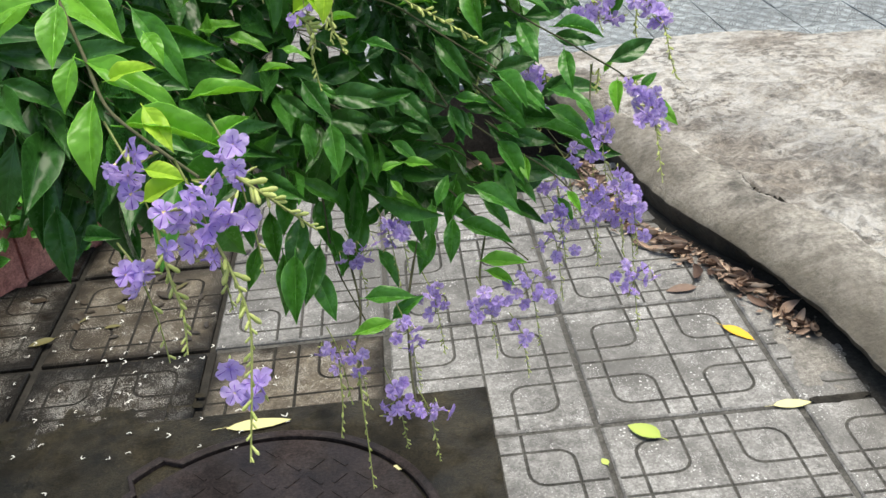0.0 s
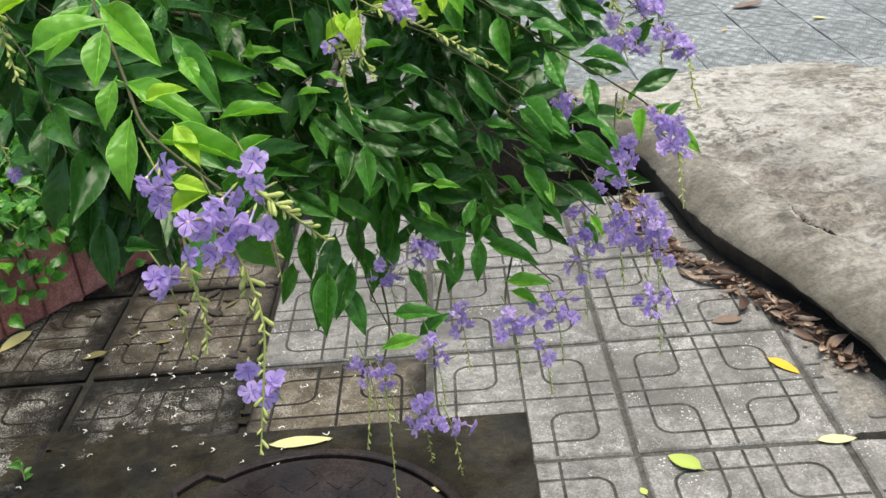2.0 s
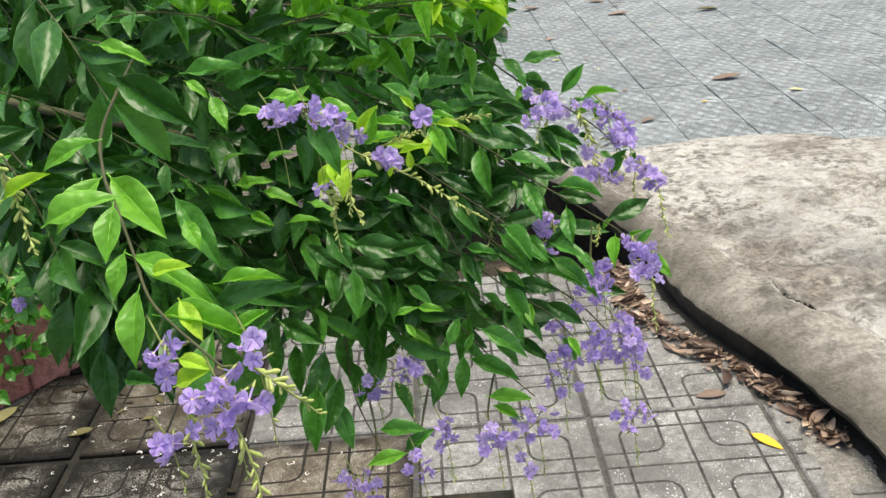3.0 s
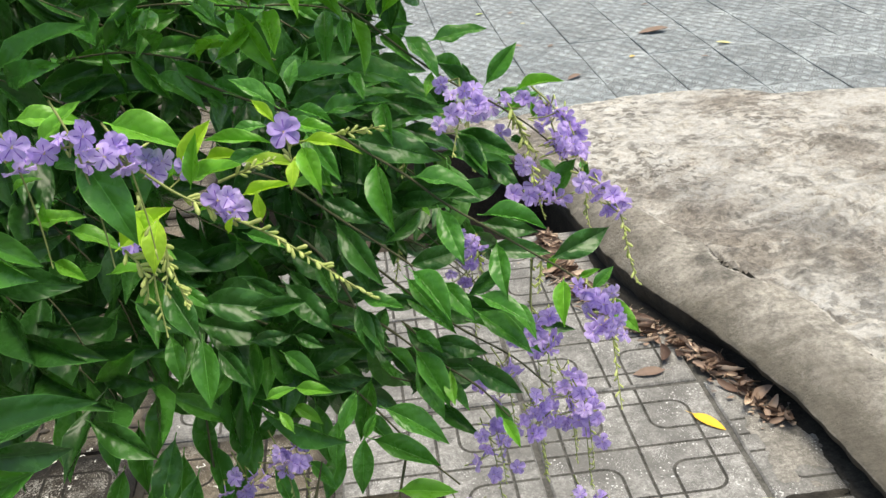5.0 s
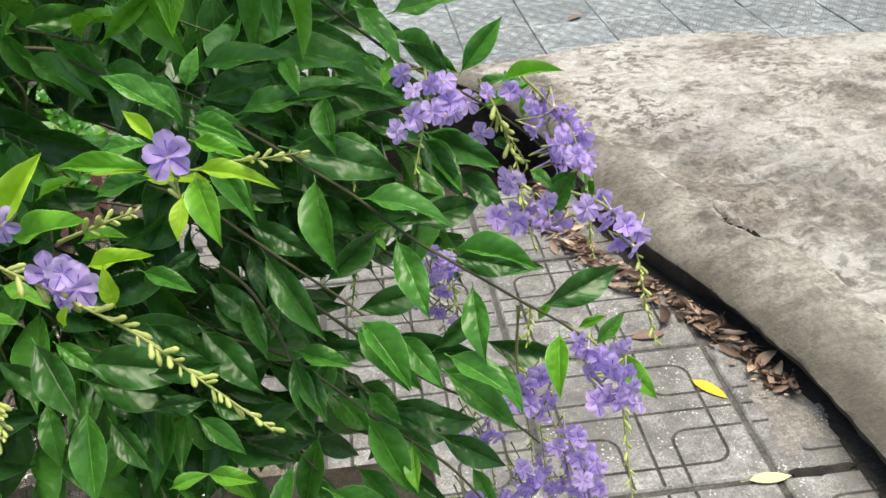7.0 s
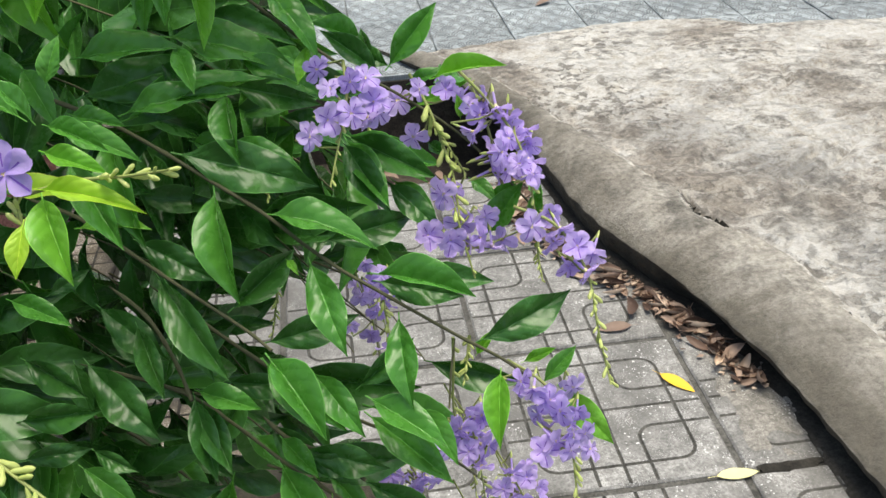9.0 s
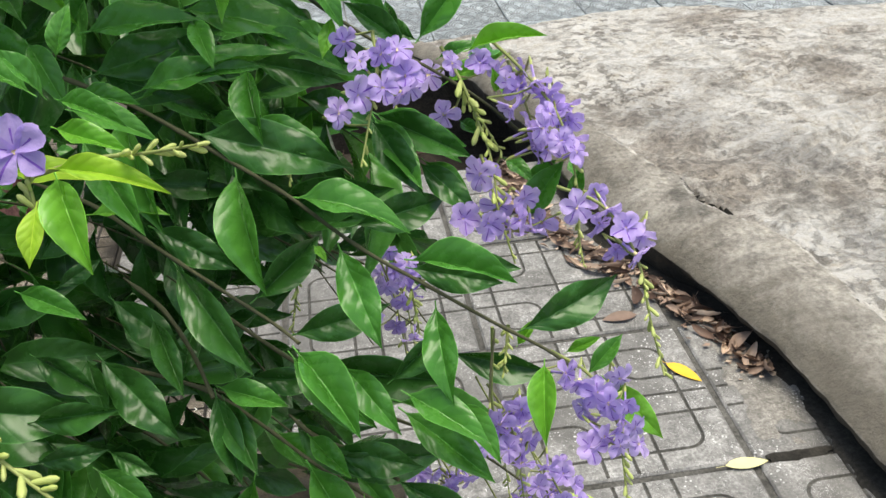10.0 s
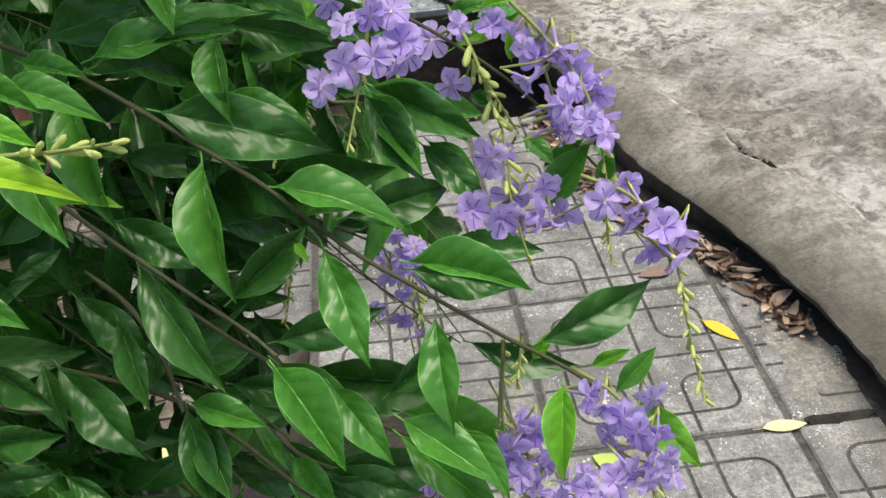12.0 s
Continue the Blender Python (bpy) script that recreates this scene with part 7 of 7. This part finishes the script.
# broken bits between the leaves
cv, cf, ci = [], [], []
for k in range(600):
    y = -0.2 + 1.0 * g.random() ** 0.9
    near = float(np.interp(y, (-0.2, 0.0, 0.2, 0.45), (0.012, 0.012, 0.045, 0.095)))
    p = Vector((edge_x(y) - near - 0.07 * abs(g.gauss(0, 0.6)), y, 0.0035 + 0.004 * g.random()))
    a, r = g.uniform(0, 6.3), g.uniform(0.003, 0.009)
    n = len(cv)
    for m in range(5):
        q = a + m * 1.257 + g.uniform(-0.3, 0.3)
        cv.append(p + Vector((r * math.cos(q), 0.6 * r * math.sin(q), g.uniform(-0.002, 0.003))))
    cf.append(tuple(range(n, n + 5)))
    ci.append(g.choice((0, 0, 1, 1, 1, 2)))
thing("leaf_crumbs", "brown crumbs of broken dry leaves along the ramp", "leaf litter", kind="stuff", data=mesh_of("leaf_crumbs", cv, cf, [DRY, DRY_DARK, DRY_PALE], ci))
for k in range(26):
    ob = thing("dry_leaf", "brown dry leaf lying on the earth in the added pit", "leaf", "dry leaves in the drain", data=LITTER[g.randrange(7)])
    ob.matrix_basis = pose(g.uniform(-0.5, 0.3), g.uniform(0.9, 1.5), -0.285 + 0.02 * g.random(), g.uniform(-15, 15), g.uniform(-15, 15), g.uniform(0, 360)) @ Matrix.Scale(g.uniform(0.05, 0.09), 4)


# ---- mortar, silt and painted shade at the foot of the ramp ----
def smear_mesh(name, mat, x0, x1, y0, y1, top, seed, cover=0.0):
    """A thin ragged skin spread on the tiles, thickest in the middle."""
    nx, ny = 36, 44
    hs = {}
    verts, faces = [], []
    for i in range(nx + 1):
        for j in range(ny + 1):
            u, v = i / nx, j / ny
            x, y = x0 + (x1 - x0) * u, y0 + (y1 - y0) * v
            body = min(1.0, 5 * min(u, 1 - u, v, 1 - v))
            h = body + cover + 1.1 * noise.noise((x * 14, y * 14, seed)) + 0.5 * noise.noise((x * 45, y * 45, seed)) - 0.45
            hs[i, j] = h
            verts.append((x, y, top * max(-0.9, min(1.0, h)) + 0.0012 * noise.noise((x * 90, y * 90, seed + 3))))
    for i in range(nx):
        for j in range(ny):
            if max(hs[i, j], hs[i + 1, j], hs[i + 1, j + 1], hs[i, j + 1]) > -0.2:
                a = i * (ny + 1) + j
                faces.append((a, a + ny + 1, a + ny + 2, a + 1))
    return mesh_of(name, verts, faces, [mat])


def foot_shade_mesh(y0, y1):
    """A ragged black ribbon painting the gap's shade between the tiles and the ramp's foot."""
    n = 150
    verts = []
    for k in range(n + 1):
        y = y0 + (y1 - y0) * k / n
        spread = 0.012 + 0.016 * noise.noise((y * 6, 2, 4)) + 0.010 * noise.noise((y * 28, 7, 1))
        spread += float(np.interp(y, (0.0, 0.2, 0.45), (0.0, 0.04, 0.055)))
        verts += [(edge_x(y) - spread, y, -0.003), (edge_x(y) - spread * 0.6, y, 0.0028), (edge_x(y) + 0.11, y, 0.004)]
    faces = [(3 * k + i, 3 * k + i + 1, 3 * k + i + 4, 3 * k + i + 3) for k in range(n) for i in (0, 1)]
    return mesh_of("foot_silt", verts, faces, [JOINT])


# deep shade under the lip, laid on the ground as a black ribbon
thing("foot_silt", "black ribbon laid as deep shade in the gap at the foot of the ramp", "silt", kind="structure", data=foot_shade_mesh(-1.15, 0.75))
thing("silt_skin", "dark damp silt spread over the tiles round the manhole", "silt", kind="structure", data=smear_mesh("silt_skin", DAMP, -1.36, -0.76, -0.44, -0.13, 0.0045, 5.0, -0.52))
thing("silt_edge", "dark damp silt along the edge of the manhole apron", "silt", kind="structure", data=smear_mesh("silt_edge", DAMP, -1.42, -1.02, -1.1, -0.2, 0.0045, 6.0, -0.35))
thing("mortar_smear", "thin brownish mortar smeared over the tiles beside the ramp", "mortar", kind="structure", data=smear_mesh("mortar_smear", MORTAR, 0.43, 0.575, -0.375, 0.02, 0.0032, 3.0, -0.18))
thing("silt_line", "black damp silt in the tile joint beside the ramp", "silt", kind="structure", data=smear_mesh("silt_line", JOINT, 0.40, 0.60, -0.414, -0.384, 0.003, 8.0, -0.75))


# ---- things on the far tiles and small litter ----
g = random.Random(33)
for x, y, size, mat in ((1.26, 2.86, 0.157, DRY), (1.00, 5.25, 0.120, DRY), (1.08, 4.74, 0.150, DRY), (0.53, 5.22, 0.160, DRY), (0.49, 4.13, 0.080, DRY), (0.68, 2.26, 0.082, DRY), (0.60, 3.51, 0.037, DRY), (0.82, 3.94, 0.040, DRY), (0.67, 2.78, 0.040, DRY), (0.52, 2.80, 0.064, DRY), (1.28, 2.36, 0.033, DRY), (1.73, 3.58, 0.029, DRY), (1.33, 3.42, 0.045, DRY), (1.67, 4.66, 0.161, DULL), (2.25, 4.96, 0.078, DRY), (1.52, 5.44, 0.165, DULL), (2.44, 5.25, 0.067, DRY), (1.38, 5.90, 0.116, DRY), (0.98, 2.48, 0.038, YELLOW), (0.35, 4.25, 0.032, DRY), (1.22, 4.02, 0.027, DRY), (1.45, 2.53, 0.069, CREAM), (1.14, 4.32, 0.033, CREAM), (0.62, 3.25, 0.028, CREAM), (1.91, 4.90, 0.051, DRY), (1.09, 5.05, 0.065, DRY), (0.44, 3.55, 0.050, LIME)):
    fallen(mat, x, y, 0.009, size, g.uniform(55, 125), "dry fallen leaf on the far pavement tiles", 0.4, g.randrange(50), group="leaves on the far pavement")
fallen(LIME, 1.30, 1.66, 0.030, 0.05, 100, "small yellow-green leaf on the ramp", 0.2, 9)
CURL = mesh_of("fallen_petal", [(0.35 * math.cos(a) * k, 0.5 * math.sin(a) * k, 0.05 + 0.06 * math.sin(3 * a)) for a in (0.0, 0.5, 1.0, 1.6, 2.2, 2.7) for k in (0.72, 1.0)],
               [(2 * i, 2 * i + 1, 2 * i + 3, 2 * i + 2) for i in range(5)], [WHITE])
for k in range(105):
    x, y = g.gauss(-0.97, 0.23), g.gauss(-0.12, 0.2)
    ob = thing("fallen_petal", "tiny curled white fallen petal on damp tiles", "petal", "fallen petals", data=CURL)
    ob.matrix_basis = pose(x, y, 0.0065 if y > -0.25 or x < -1.1 else 0.009, 0, 0, g.uniform(0, 360)) @ Matrix.Scale(g.uniform(0.011, 0.022), 4)

# ground cover in the planter
COVER = thing("ground_cover", "low ground cover with small light green leaves in the planter", "plant")
cv, cf, ci, cu = [], [], [], []
for k in range(3400):
    u, w = g.uniform(-0.68, 0.52), g.uniform(-0.06, 0.36) if k < 2300 else g.uniform(0.3, 0.76)
    heap = 0.07 * noise.noise((u * 5, w * 5, 4.0))
    low = 0.10 + 0.10 * noise.noise((u * 7, 0.0, 9.0)) if w < 0.0 else 0.19
    base = PLANTER.matrix_basis @ Vector((u, w, g.uniform(low, 0.34 + heap) + min(0.12, max(0.0, w) * 0.35)))
    way = Vector((g.uniform(-1, 1), g.uniform(-1, 0.6), g.uniform(-0.7, 0.4))).normalized()
    mm = leaf_pose(base, base + way * g.uniform(0.035, 0.062), g.uniform(-30, 30), 1.75)
    me = LOW_MESHES["l" if g.random() < 0.16 else "m"][g.randrange(7)]
    n = len(cv)
    cv.extend(mm @ v.co for v in me.vertices)
    spots = [(0.0, 0.0)] * len(me.vertices)
    for loop, cell in zip(me.loops, me.uv_layers[0].data):
        spots[loop.vertex_index] = tuple(cell.uv)
    cu.extend(spots)
    for poly in me.polygons:
        cf.append(tuple(n + i for i in poly.vertices))
        ci.append(0 if me.materials[0] == LEAF["l"] else 1)
tagged(child("leaves", mesh_of("leaves", cv, cf, [LEAF["l"], LEAF["m"]], ci, uv=cu), COVER), kind="stuff")
for k in range(8):
    u = -0.6 + k * 0.13
    p0 = PLANTER.matrix_basis @ Vector((u, 0.15, 0.16))
    p1 = PLANTER.matrix_basis @ Vector((u + 0.05, 0.06, 0.34))
    p2 = PLANTER.matrix_basis @ Vector((u + 0.1, -0.04, 0.28))
    v, f = tube(smooth_line([p0, p1, p2], 4), [0.0022] * 9, 5)
    child("stem", mesh_of("stem", v, f, [TWIG]), COVER)

# black pot at the far end
POT = thing("plant_pot", "black plastic plant pot standing on the far pavement", "pot")
prof = [(0.11, 0.0), (0.13, 0.0), (0.17, 0.28), (0.185, 0.28), (0.185, 0.31), (0.165, 0.31), (0.15, 0.25), (0.0, 0.25)]
pv = [(r * math.cos(a * math.pi / 12), r * math.sin(a * math.pi / 12), z) for a in range(24) for r, z in prof]
pf = [(a * 8 + i, ((a + 1) % 24) * 8 + i, ((a + 1) % 24) * 8 + i + 1, a * 8 + i + 1) for a in range(24) for i in range(7)]
child("body", mesh_of("body", pv, pf, [plain("black plastic", (0.012, 0.012, 0.014), (0.025, 0.025, 0.027), 30.0, 0.5)]), POT)
POT.matrix_basis = pose(0.62, 6.15, 0.008)

# small weed in a joint
WEED = thing("weed_sprout", "small green weed sprouting from a tile joint", "weed")
for k in range(7):
    a = k * 0.9
    base = Vector((-1.22, -0.345, 0.004 + 0.008 * k))
    tip = base + Vector((0.022 * math.cos(a), 0.022 * math.sin(a), 0.012))
    child("leaf", LOW_MESHES["m"][k], WEED, leaf_pose(base, tip, 0, 1.2))
v, f = tube([(-1.22, -0.345, -0.01), (-1.218, -0.344, 0.03), (-1.22, -0.345, 0.06)], [0.0012] * 3, 5)
child("stem", mesh_of("stem", v, f, [TWIG]), WEED)
